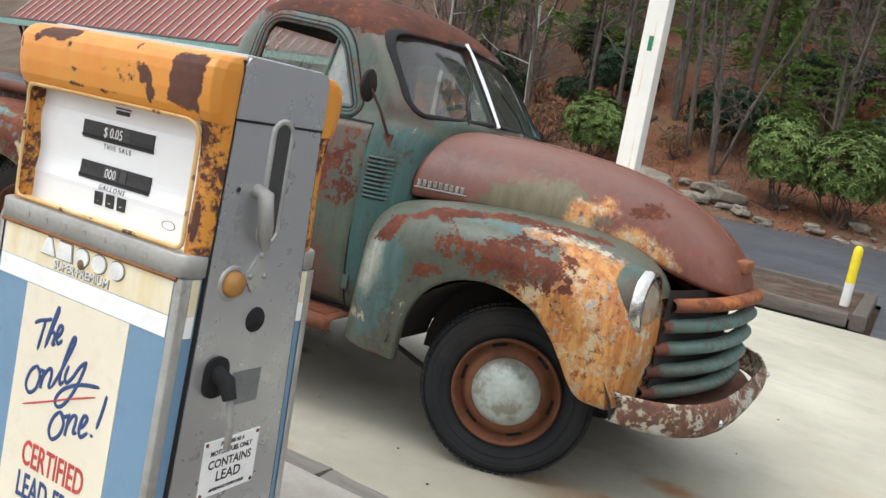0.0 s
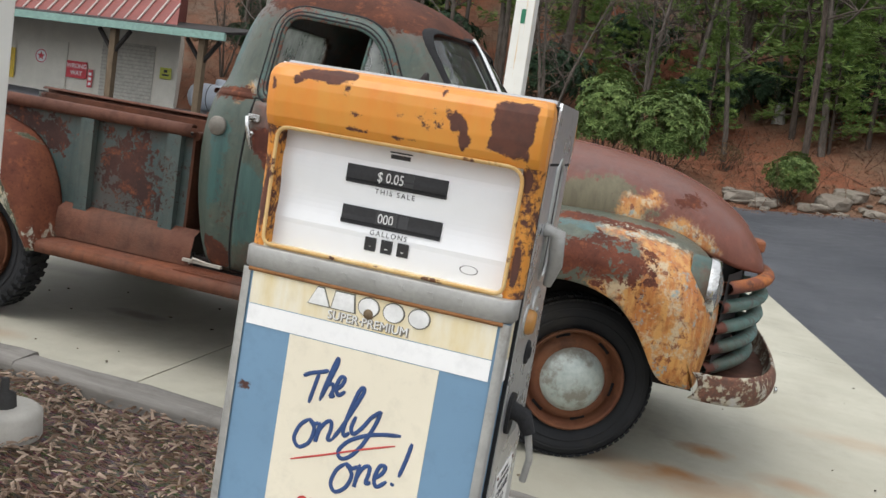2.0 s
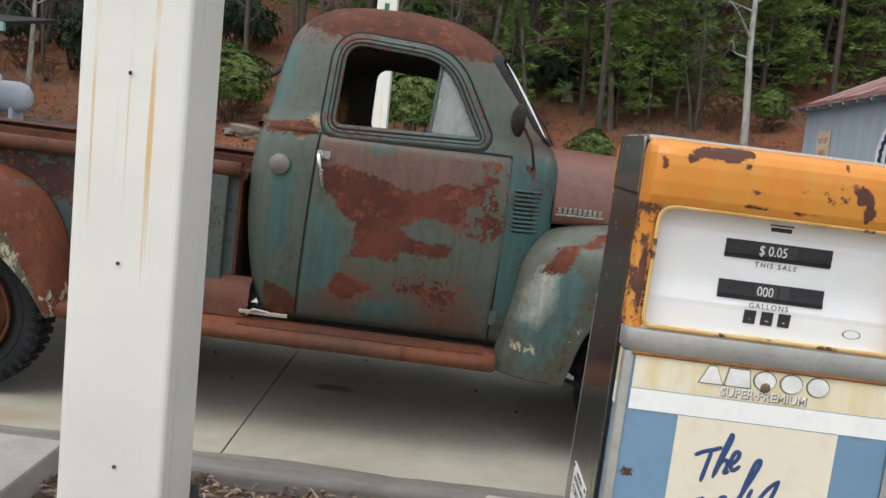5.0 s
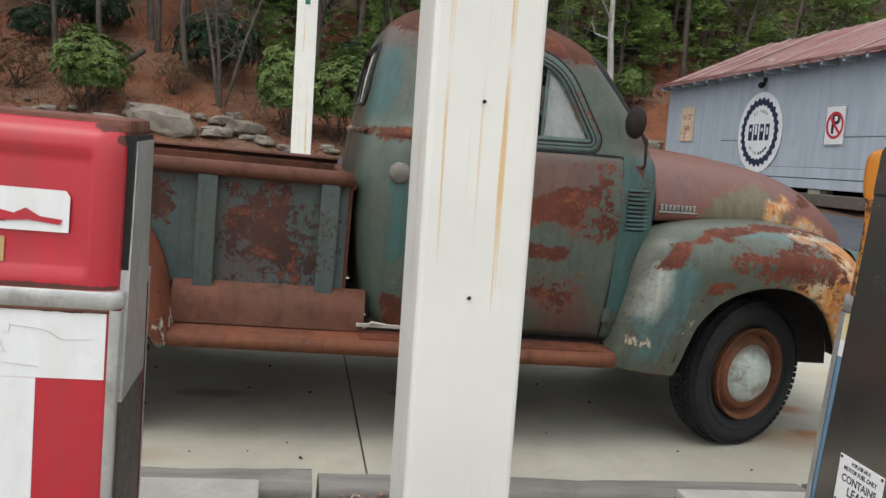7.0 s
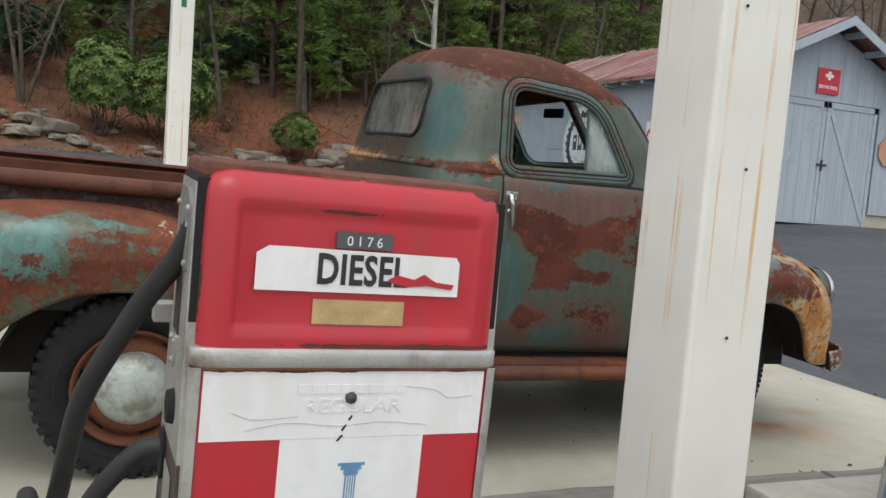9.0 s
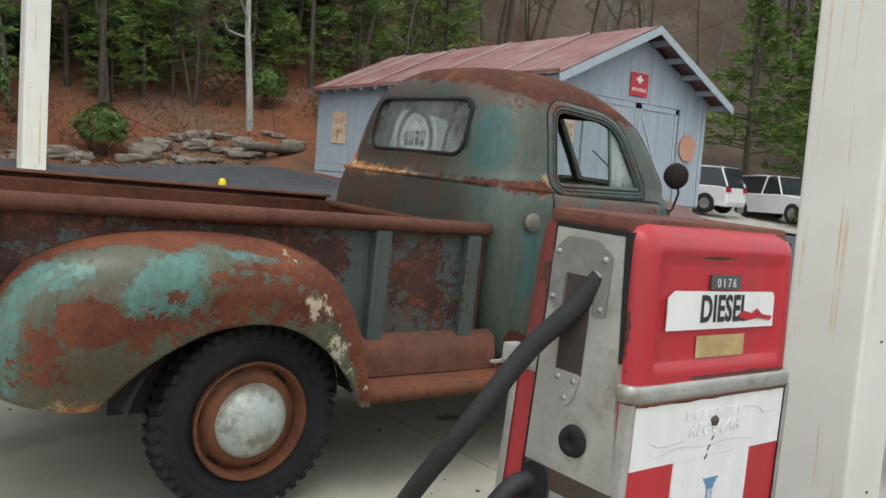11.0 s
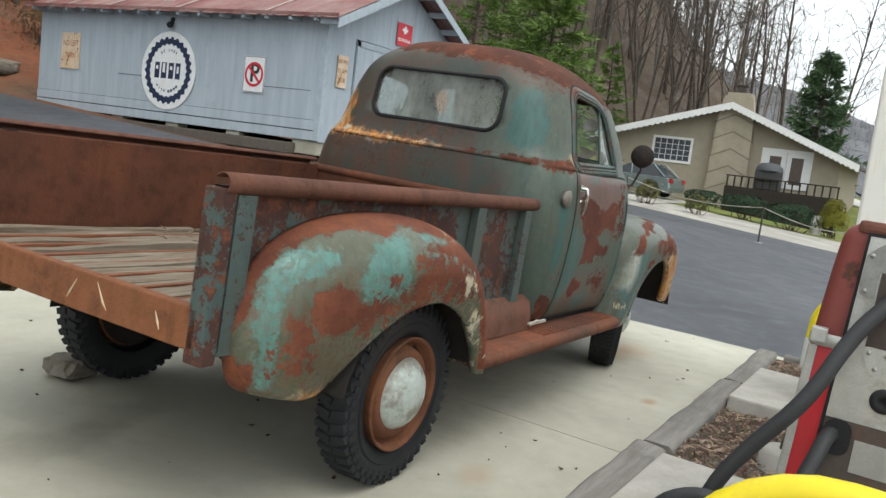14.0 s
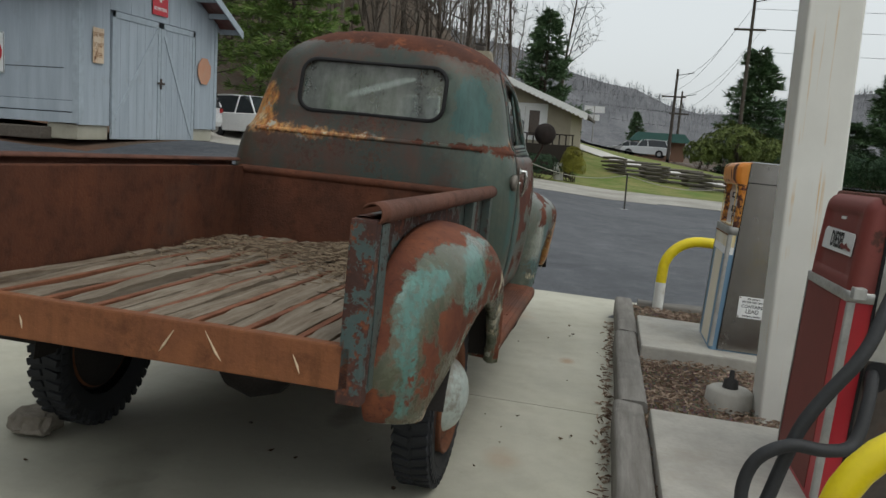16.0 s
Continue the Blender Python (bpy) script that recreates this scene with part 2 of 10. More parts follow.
CONCRETE, ASPHALT, HILL, GRAVEL, LAWN, MULCH = make_ground_mats()


def wood_mat(name, c, c2, axis=(3, 40, 40), rough=0.85):
    n = Nodes(name)
    g = n.noise(1.0, 6.0, 0.7, n.scaled(n.co, axis))
    col = n.mix(n.ramp(g, 0.3, 0.7), c, c2)
    col = n.mix(n.ramp(n.noise(4.0, 6.0, 0.7), 0.55, 0.75, 0, 0.6), col, tuple(x * 0.5 for x in c))
    v = n.mix(n.ramp(n.rand(), 0, 1, 0, 0.45), col, tuple(x * 0.55 for x in c2))
    return n.end(v, rough, 0, g, 0.6, 0.006)


def siding_mat():
    n = Nodes("weathered_blue_boards")
    g = n.noise(1.0, 6.0, 0.65, n.scaled(n.co, (5, 5, 0.5)))
    col = n.mix(n.ramp(g, 0.35, 0.68), (0.335, 0.385, 0.43), (0.43, 0.485, 0.535))
    col = n.mix(n.ramp(n.rand(), 0, 1, 0, 0.22), col, (0.30, 0.345, 0.39))
    col = n.mix(n.ramp(n.noise(1.4, 7.0, 0.7), 0.58, 0.72, 0, 0.5), col, (0.27, 0.28, 0.27))
    return n.end(col, 0.8, 0, g, 0.4, 0.01)


def bark_mat(name, c, c2):
    n = Nodes(name)
    g = n.noise(1.0, 6.0, 0.7, n.scaled(n.co, (14, 14, 2.5)))
    return n.end(n.mix(n.ramp(g, 0.35, 0.65), c, c2), 0.95, 0, g, 0.8, 0.03)


def leaf_mat(name, c, c2):
    n = Nodes(name)
    col = n.mix(n.ramp(n.rand(True), 0, 1), c, c2)
    col = n.mix(n.ramp(n.noise(0.8, 4.0), 0.4, 0.65, 0, 0.5), col, tuple(x * 0.5 for x in c))
    return n.end(col, 0.6, 0, Specular_IOR_Level=0.25)


def glass_mat(name, tint=(0.86, 0.92, 0.91), rough=0.03, dust=0.12, ior=1.65, grit=(0.58, 0.60, 0.57)):
    """A thin pane: clear, mirror-like at a slant, with a film of dust in runs."""
    n = Nodes(name)
    clear, shine, film, glow = n.n("ShaderNodeBsdfTransparent"), n.n("ShaderNodeBsdfGlossy"), n.n("ShaderNodeBsdfDiffuse"), n.n("ShaderNodeBsdfTranslucent")
    clear.inputs["Color"].default_value = (*tint, 1)
    shine.inputs["Roughness"].default_value = rough
    film.inputs["Color"].default_value = glow.inputs["Color"].default_value = (*grit, 1)
    slant = n.n("ShaderNodeLayerWeight")
    slant.inputs["Blend"].default_value = 0.5
    f0 = ((ior - 1) / (ior + 1)) ** 2
    fres = n.math("ADD", n.math("MULTIPLY", n.math("POWER", slant.outputs["Facing"], 5.0), 1 - f0), f0)
    runs = n.noise(1.0, 6.0, 0.7, n.scaled(n.co, (16, 16, 3)))
    dirt = n.ramp(n.math("ADD", n.math("MULTIPLY", n.noise(5.0, 7.0, 0.7), 0.6), n.math("MULTIPLY", runs, 0.4)), 0.38, 0.68, dust * 0.6, min(0.9, dust * 1.7))
    link = n.t.links.new
    pane, coat, whole = n.n("ShaderNodeMixShader"), n.n("ShaderNodeMixShader"), n.n("ShaderNodeMixShader")
    n.put(coat, 0, 0.5)
    link(film.outputs[0], coat.inputs[1])
    link(glow.outputs[0], coat.inputs[2])
    n.put(whole, 0, dirt)
    link(clear.outputs[0], whole.inputs[1])
    link(coat.outputs[0], whole.inputs[2])
    n.put(pane, 0, fres)
    link(whole.outputs[0], pane.inputs[1])
    link(shine.outputs[0], pane.inputs[2])
    link(pane.outputs[0], n.t.nodes["Material Output"].inputs["Surface"])
    return n.m


# ---- mesh helpers ----
class Mesh:
    """Collects vertices and faces of one part."""

    def __init__(self):
        self.v, self.f, self.smooth = [], [], []

    def add(self, verts, faces, smooth=False, m=None):
        o = len(self.v)
        self.v += [tuple(m @ Vector(p)) if m else tuple(p) for p in verts]
        self.f += [tuple(i + o for i in q) for q in faces]
        self.smooth += [smooth] * len(faces)
        return self

    def box(self, x0, x1, y0, y1, z0, z1, m=None, bevel=0.0):
        bm = bmesh.new()
        bmesh.ops.create_cube(bm, size=1.0)
        for v in bm.verts:
            v.co = Vector((x0 + (v.co.x + 0.5) * (x1 - x0), y0 + (v.co.y + 0.5) * (y1 - y0), z0 + (v.co.z + 0.5) * (z1 - z0)))
        if bevel:
            bmesh.ops.bevel(bm, geom=bm.edges[:], offset=bevel, segments=2, affect="EDGES", profile=0.6)
        return self.bm(bm, m)

    def bm(self, bm, m=None, smooth=False):
        bm.verts.index_update()
        self.add([v.co[:] for v in bm.verts], [[v.index for v in f.verts] for f in bm.faces], smooth, m)
        bm.free()
        return self

    def grid(self, rows, smooth=True, wrap=False, m=None, flip=False):
        """A sheet through rows of points of equal length; wrap joins each row's end to its start."""
        n, k = len(rows), len(rows[0])
        faces = []
        for i in range(n - 1):
            for j in range(k if wrap else k - 1):
                a, b = i * k + j, i * k + (j + 1) % k
                q = (a, b, b + k, a + k)
                faces.append(q[::-1] if flip else q)
        return self.add([p for r in rows for p in r], faces, smooth, m)

    def lathe(self, profile, axis="y", segs=48, m=None, smooth=True):
        """Turns (radius, height) points round an axis."""
        rows = []
        for r, h in profile:
            ring = []
            for i in range(segs):
                a = 2 * math.pi * i / segs
                c, s = r * math.cos(a), r * math.sin(a)
                ring.append({"y": (c, h, s), "z": (c, s, h), "x": (h, c, s)}[axis])
            rows.append(ring)
        return self.grid(rows, smooth, True, m)

    def tube(self, pts, r, segs=10, m=None, caps=True):
        pts = [Vector(p) for p in pts]
        rows, up = [], Vector((0.01, 0.02, 1))
        for i, p in enumerate(pts):
            d = (pts[min(i + 1, len(pts) - 1)] - pts[max(i - 1, 0)]).normalized()
            if abs(d.dot(up.normalized())) > 0.98:
                up = Vector((1, 0.03, 0.02))
            a = d.cross(up).normalized()
            b = a.cross(d).normalized()
            up = b
            q = r[i] if isinstance(r, (list, tuple)) else r
            rows.append([p + (a * math.cos(t) + b * math.sin(t)) * q for t in [2 * math.pi * j / segs for j in range(segs)]])
        self.grid(rows, True, True, m)
        if caps:
            self.add(rows[0], [tuple(range(segs))], False, m)
            self.add(rows[-1], [tuple(range(segs))[::-1]], False, m)
        return self

    def prism(self, outline, y0, y1, axis="y", m=None, smooth_sides=False):
        """A flat outline pushed along an axis. Outline in (x, z) for y, (y, z) for x, (x, y) for z."""
        def p(u, v, h):
            return {"y": (u, h, v), "x": (h, u, v), "z": (u, v, h)}[axis]
        n = len(outline)
        vs = [p(u, v, y0) for u, v in outline] + [p(u, v, y1) for u, v in outline]
        fs = [tuple(range(n)), tuple(range(n, 2 * n))[::-1]] + [(i, i + n, (i + 1) % n + n, (i + 1) % n) for i in range(n)]
        return self.add(vs, fs, False, m)

    def data(self, name, material):
        me = bpy.data.meshes.new(name)
        me.from_pydata(self.v, [], self.f)
        me.polygons.foreach_set("use_smooth", self.smooth)
        bm = bmesh.new()
        bm.from_mesh(me)
        bmesh.ops.recalc_face_normals(bm, faces=bm.faces)
        bm.to_mesh(me)
        bm.free()
        me.materials.append(material)
        return me


def part(name, mesh, material, parent=None, label="", m=None):
    """One mesh object under a thing or a part."""
    ob = new(name, mesh if isinstance(mesh, bpy.types.Mesh) else mesh.data(name, material))
    if parent:
        ob.parent = parent
    if m:
        ob.matrix_basis = m
    if "pane" in name or name in ("windshield", "rear_window", "lens"):
        ob.visible_shadow = False
    return tagged(ob, label)


def thing(name, m, label, category, group="", kind=""):
    return tagged(_at(new(name), m), label, category, group, kind)


def _at(ob, m):
    ob.matrix_basis = m
    return ob


def spline(keys, t):
    """A smooth curve through key points; t from 0 to 1 along the keys."""
    n = len(keys) - 1
    x = max(0.0, min(n - 1e-9, t * n))
    i = int(x)
    u = x - i
    p = [keys[max(0, min(n, i + k))] for k in (-1, 0, 1, 2)]
    out = []
    for a, b, c, d in zip(*p):
        out.append(0.5 * (2 * b + (c - a) * u + (2 * a - 5 * b + 4 * c - d) * u * u + (3 * b - a - 3 * c + d) * u ** 3))
    return out


def interp(keys, x):
    """Smooth value at x from rows whose first number rises."""
    if x <= keys[0][0]:
        return list(keys[0][1:])
    if x >= keys[-1][0]:
        return list(keys[-1][1:])
    i = max(k for k in range(len(keys)) if keys[k][0] <= x)
    i = min(i, len(keys) - 2)
    u = (x - keys[i][0]) / (keys[i + 1][0] - keys[i][0])
    p = [keys[max(0, min(len(keys) - 1, i + k))] for k in (-1, 0, 1, 2)]
    out = []
    for j in range(1, len(keys[0])):
        a, b, c, d = (q[j] for q in p)
        h = p[2][0] - p[1][0]
        m1 = (c - a) / max(1e-6, p[2][0] - p[0][0]) * h
        m2 = (d - b) / max(1e-6, p[3][0] - p[1][0]) * h
        out.append((2 * u ** 3 - 3 * u * u + 1) * b + (u ** 3 - 2 * u * u + u) * m1 + (3 * u * u - 2 * u ** 3) * c + (u ** 3 - u * u) * m2)
    return out


def rounded(x0, x1, z0, z1, r, n=6):
    """The outline of a rectangle with round corners."""
    pts = []
    for cx, cz, a0 in ((x1 - r, z1 - r, 0), (x0 + r, z1 - r, 90), (x0 + r, z0 + r, 180), (x1 - r, z0 + r, 270)):
        for i in range(n + 1):
            a = radians(a0 + 90 * i / n)
            pts.append((cx + r * math.cos(a), cz + r * math.sin(a)))
    return pts


def round_poly(pts, r, n=6):
    """A polygon with round corners; r may be a list."""
    out = []
    k = len(pts)
    for i in range(k):
        p, a, b = Vector(pts[i]), Vector(pts[i - 1]), Vector(pts[(i + 1) % k])
        q = r[i] if isinstance(r, (list, tuple)) else r
        u, w = p + (a - p).normalized() * q, p + (b - p).normalized() * q
        for j in range(n + 1):
            t = j / n
            out.append(tuple(u * (1 - t) ** 2 + p * 2 * t * (1 - t) + w * t * t))
    return out


def words(name, text, size, material, parent, m, extrude=0.001, label="", align="CENTER", bold=0.0, stretch=1.0, spacing=1.0):
    """Lettering as a mesh."""
    cu = bpy.data.curves.new(name, "FONT")
    cu.body, cu.size, cu.extrude, cu.align_x, cu.align_y, cu.offset, cu.resolution_u = text, size, extrude, align, "CENTER", bold, 3
    cu.space_character = spacing
    tmp = bpy.data.objects.new("tmp", cu)
    scene.collection.objects.link(tmp)
    me = bpy.data.meshes.new_from_object(tmp.evaluated_get(bpy.context.evaluated_depsgraph_get()))
    bpy.data.objects.remove(tmp)
    me.transform(Matrix.Diagonal((stretch, 1, 1, 1)))
    me.materials.clear()
    me.materials.append(material)
    ob = new(name, me)
    if parent:
        ob.parent = parent
    ob.matrix_basis = m
    return tagged(ob, label)


def cut(ob, cutters):
    """Cuts prisms out of a mesh object for good."""
    tools = []
    for c in cutters:
        t = new("tool", c.data("tool", ob.data.materials[0]))
        t.parent = ob.parent
        md = ob.modifiers.new("cut", "BOOLEAN")
        md.operation, md.object, md.solver = "DIFFERENCE", t, "EXACT"
        tools.append(t)
    bpy.context.view_layer.update()
    me = bpy.data.meshes.new_from_object(ob.evaluated_get(bpy.context.evaluated_depsgraph_get()))
    ob.modifiers.clear()
    ob.data = me
    for t in tools:
        bpy.data.objects.remove(t)
    return ob

# ---- ground ----
def clip(v, a, b):
    return max(a, min(b, v))


def ground_z(x, y):
    z = -0.0266 * clip(x, -30, 5) + 0.0346 * clip(y, -20, 20)
    z += 0.08 * clip(x - 5, 0, 9) * clip((y + 2) / 8, 0.12, 1) + 0.03 * clip(y - 9, 0, 11)
    z -= 0.04 * clip(x - 14, 0, 8) * clip((y + 2) / 8, 0.12, 1) + 0.04 * clip(x - 12, 0, 8.75)
    z += 0.11 * clip(x - 36, 0, 14) * clip((y + 12) / 14, 0, 1)
    edge = 20.0 + 0.8 * math.sin(x * 0.35) - 0.25 * clip(x - 9, 0, 40) + 0.3 * clip(-8 - x, 0, 40) * 0.4
    h = y - edge
    if h > 0:
        z += 0.34 * h + 0.012 * clip(h, 0, 25) ** 2 + 0.35 * min(1, h / 2.5) * noise.noise((x * 0.35, y * 0.35, 0.3))
    return z


def far_z(x, y):
    """Height of the land, with the hill behind the bungalow and the flat valley beyond."""
    z = ground_z(min(x, 70), min(y, 45))
    far = clip((x - 70) / 40, 0, 1)
    z = z * (1 - far) + far * (-0.4 + 0.30 * clip(y - 14, 0, 150))
    if x > 44 and y > 2:
        z += 0.42 * clip(x - 44, 0, 45) * clip((y - 2) / 22, 0, 1) * (1 - far)
    return z


def sheet(name, material, x0, x1, y0, y1, nx, ny, lift, inside=None, label="", category="", warp=0.0):
    """A piece of ground that follows the land."""
    xs, ys = np.linspace(x0, x1, nx), np.linspace(y0, y1, ny)
    verts, index, faces = [], {}, []
    for i, x in enumerate(xs):
        for j, y in enumerate(ys):
            index[i, j] = len(verts)
            verts.append((x, y, ground_z(x, y) + lift))
    for i in range(nx - 1):
        for j in range(ny - 1):
            if inside is None or inside((xs[i] + xs[i + 1]) / 2, (ys[j] + ys[j + 1]) / 2):
                faces.append((index[i, j], index[i + 1, j], index[i + 1, j + 1], index[i, j + 1]))
    mesh = Mesh().add(verts, faces, True)
    return tagged(part(name, mesh, material), label, category, kind="structure")


def land():
    """One sheet to the horizon, finer where the camera is."""
    def steps(lo, hi, fine0, fine1, d):
        a = list(np.arange(fine0, fine1 + 0.01, d))
        s, step = a[-1], d
        while s < hi:
            step *= 1.35
            s += step
            a.append(min(s, hi))
        s, step = a[0], d
        while s > lo:
            step *= 1.35
            s -= step
            a.insert(0, max(s, lo))
        return a
    xs, ys = steps(-400, 900, -16, 46, 0.6), steps(-300, 420, -8, 44, 0.6)
    rows = []
    for x in xs:
        row = []
        for y in ys:
            row.append((x, y, far_z(x, y) - 0.06 + (0.5 * (min(y, 150) - 45) * clip((110 - x) / 40, 0, 1) if y > 45 else 0)))
        rows.append(row)
    tagged(part("ground", Mesh().grid(rows), HILL), "leaf-strewn reddish earth of a wooded hillside", "ground", kind="structure")


land()
east_edge = lambda y: 24.5 - 0.02 * y
sheet("road", ASPHALT, 4.0, 26.0, -14.0, 22.0, 68, 90, 0.0, lambda x, y: x < east_edge(y) and y < 19.6 + 0.8 * math.sin(x * 0.35) - 0.25 * clip(x - 9, 0, 40) and not (x > 10.2 and 7.9 < y < 20),
      "dark grey asphalt of a sloping car park", "road")
sheet("road", ASPHALT, -26.0, 4.0, 9.4, 21.0, 72, 30, 0.0, lambda x, y: y < 19.6 + 0.8 * math.sin(x * 0.35) + 0.12 * clip(-8 - x, 0, 40),
      "dark grey asphalt lane below the wooded bank", "road")
sheet("gravel_verge", GRAVEL, 24.0, 36.0, -30.0, 16.0, 24, 60, 0.012, lambda x, y: x > east_edge(y) - 0.3 and x < 30.4 + 0.06 * abs(y - 3), "pale gravel verge of the car park", "gravel")
sheet("lawn", LAWN, 26.0, 62.0, -40.0, 14.0, 40, 60, 0.02, lambda x, y: x > 29.8 + 0.05 * abs(y) and not (y > 8 and x < 34), "thin winter lawn before the bungalow", "lawn")
sheet("drive", GRAVEL, 25.0, 40.0, 5.0, 26.0, 30, 40, 0.035, lambda x, y: 6.2 < y < 12.6 and 27.0 < x < 35.5, "pale gravel drive beside the bungalow", "drive")

# ---- concrete slab under the truck, in slab coordinates ----
def slab_edge(y):
    return 5.05 - 0.10 * (y + 1.4)


def build_slab():
    me = Mesh()
    cuts_x = [-14.0, -6.2, -2.55, 1.20]
    for i in range(len(cuts_x)):
        for y0, y1 in ((-1.62, 2.64), (2.64, 6.15)):
            x0 = cuts_x[i]
            g = 0.004
            if i + 1 < len(cuts_x):
                x1 = cuts_x[i + 1]
                q = [(x0 + g, y0), (x1 - g, y0), (x1 - g, y1 - g), (x0 + g, y1 - g)]
            else:
                q = [(x0 + g, y0), (slab_edge(y0), y0), (slab_edge(y1), y1 - g), (x0 + g, y1 - g)]
            me.prism(q, -0.12, 0.0, "z")
    me.prism([(4.2, -4.6), (slab_edge(-4.6), -4.6), (slab_edge(-1.62), -1.625), (4.2, -1.625)], -0.12, 0.0, "z")
    me.prism([(-14, -8), (5.3, -8), (5.3, -3.55), (-14, -3.55)], -0.12, 0.0, "z")
    ob = part("slab", me, CONCRETE, m=SLAB)
    tagged(ob, "pale concrete forecourt slab with fine joints and rust stains", "pavement", kind="structure")
    filler = Mesh().box(-13.9, 4.6, -7.9, 6.1, -0.2, -0.012)
    part("joint_filler", filler, plain("joint_dirt", (0.05, 0.042, 0.034), 0.95), ob)


build_slab()

TIMBER = wood_mat("weathered_grey_timber", (0.155, 0.142, 0.125), (0.30, 0.285, 0.26), (2.5, 30, 30))
TIMBER_DARK = wood_mat("dark_sleeper_wood", (0.085, 0.072, 0.06), (0.16, 0.14, 0.12), (2.5, 30, 30))


def timber(x0, y0, x1, y1, w=0.14, h=0.16, mat_=None, label="weathered grey landscape timber edging the pump island"):
    d = math.hypot(x1 - x0, y1 - y0)
    n = max(2, int(d / 0.08))
    rows = []
    for i in range(n + 1):
        u = i / n
        ring = []
        for a, b in rounded(-w / 2, w / 2, 0, h, 0.022, 2):
            k = 0.012 * noise.noise((u * d * 3 + x0 * 7, a * 9, b * 9)) + 0.006 * noise.noise((u * d * 14, a * 30, b * 30 + y0))
            ring.append((u * d, a * (1 + k * 5), b * (1 + k * 3) + k * 0.4 - 0.004))
        rows.append(ring)
    me = Mesh().grid(rows, True, True)
    me.add(rows[0], [tuple(range(len(rows[0])))]).add(rows[-1], [tuple(range(len(rows[0])))[::-1]])
    m = SLAB @ pose(x0, y0, 0, 0, 0, math.degrees(math.atan2(y1 - y0, x1 - x0)))
    return tagged(part("timber", me, mat_ or TIMBER, m=m), label, "timber", "timbers of the islands")


for a, b in ((-3.6, -1.32), (-1.30, 0.98), (1.0, 2.72), (2.74, 4.17)):
    timber(a, -1.52, b, -1.50 if b < 4 else -1.5)
timber(4.24, -1.62, 4.24, -3.45, 0.14, 0.15)
for a, b in ((-3.6, -1.0), (-0.98, 1.6), (1.62, 4.17)):
    timber(a, -3.42, b, -3.42)
for a, b in ((-4.5, -1.4), (-1.38, 1.2), (1.22, 3.75)):
    timber(a, 6.35, b, 6.35, 0.16, 0.17, TIMBER_DARK, "dark old sleeper edging the far island")
    timber(a, 9.3, b, 9.3, 0.16, 0.17, TIMBER_DARK, "dark old sleeper edging the far island")
timber(3.85, 6.3, 3.85, 9.35, 0.16, 0.17, TIMBER_DARK, "dark old sleeper closing the end of the far island")

# mulch beds
def bed(name, x0, x1, y0, y1, z, nx, ny, label):
    rows = []
    for i in range(nx + 1):
        row = []
        for j in range(ny + 1):
            x, y = x0 + (x1 - x0) * i / nx, y0 + (y1 - y0) * j / ny
            row.append((x, y, z + 0.035 * noise.noise((x * 3, y * 3, 1)) + 0.014 * noise.noise((x * 17, y * 17, 5))))
        rows.append(row)
    return tagged(part(name, Mesh().grid(rows), MULCH, m=SLAB), label, "mulch bed", kind="structure")


bed("mulch_bed", -3.6, 4.2, -3.4, -1.55, 0.10, 130, 36, "brown bark mulch filling the pump island")
bed("mulch_bed", -4.5, 3.8, 6.4, 9.25, 0.08, 60, 24, "brown bark mulch filling the far island")


def chips():
    """Loose shreds of bark, too many to count."""
    rnd = random.Random(4)
    me = Mesh()
    for i in range(15000):
        near = i < 11000
        x = rnd.uniform(-1.6, 4.1) if near else rnd.uniform(-1.0, 3.3)
        y = rnd.uniform(-3.3, -1.58)
        z = 0.115 + 0.035 * noise.noise((x * 3, y * 3, 1)) + rnd.uniform(-0.004, 0.012)
        if i % 37 == 0:
            x, y, z = rnd.uniform(-1.4, 3.8), -1.43 + abs(rnd.gauss(0, 0.03)), 0.004
        l, w, h = rnd.uniform(0.007, 0.026), rnd.uniform(0.002, 0.0065), rnd.uniform(0.001, 0.004)
        m = pose(x, y, z, rnd.uniform(-25, 25), rnd.uniform(-25, 25), rnd.uniform(0, 360))
        k = rnd.uniform(0.3, 0.7)
        me.add([(-l, -w * k, 0), (l, -w, h), (l * 0.9, w, 0), (-l, w * k, h), (0, 0, h * 3)], [(0, 1, 4), (1, 2, 4), (2, 3, 4), (3, 0, 4)], False, m)
    n = Nodes("bark_shreds")
    col = n.mix(n.ramp(n.rand(True), 0, 1), (0.10, 0.062, 0.042), (0.38, 0.29, 0.22))
    tagged(part("bark_shreds", me, n.end(col, 0.95), m=SLAB), "loose shredded bark mulch on the pump island", "mulch", kind="stuff")


chips()

PAD = plain("island_concrete", (0.41, 0.39, 0.345), 0.8, 0, 0.2, 5.0, 0.3, (0.33, 0.3, 0.25))
for x0, x1, y0, y1 in ((2.18, 3.25, -2.95, -1.585), (-0.75, 0.82, -2.95, -1.585)):
    tagged(part("pump_pad", Mesh().box(x0, x1, y0, y1, -0.02, 0.185, None, 0.012), PAD, m=SLAB), "pale concrete pad set in the mulch under a fuel pump", "pad", "pump pads")

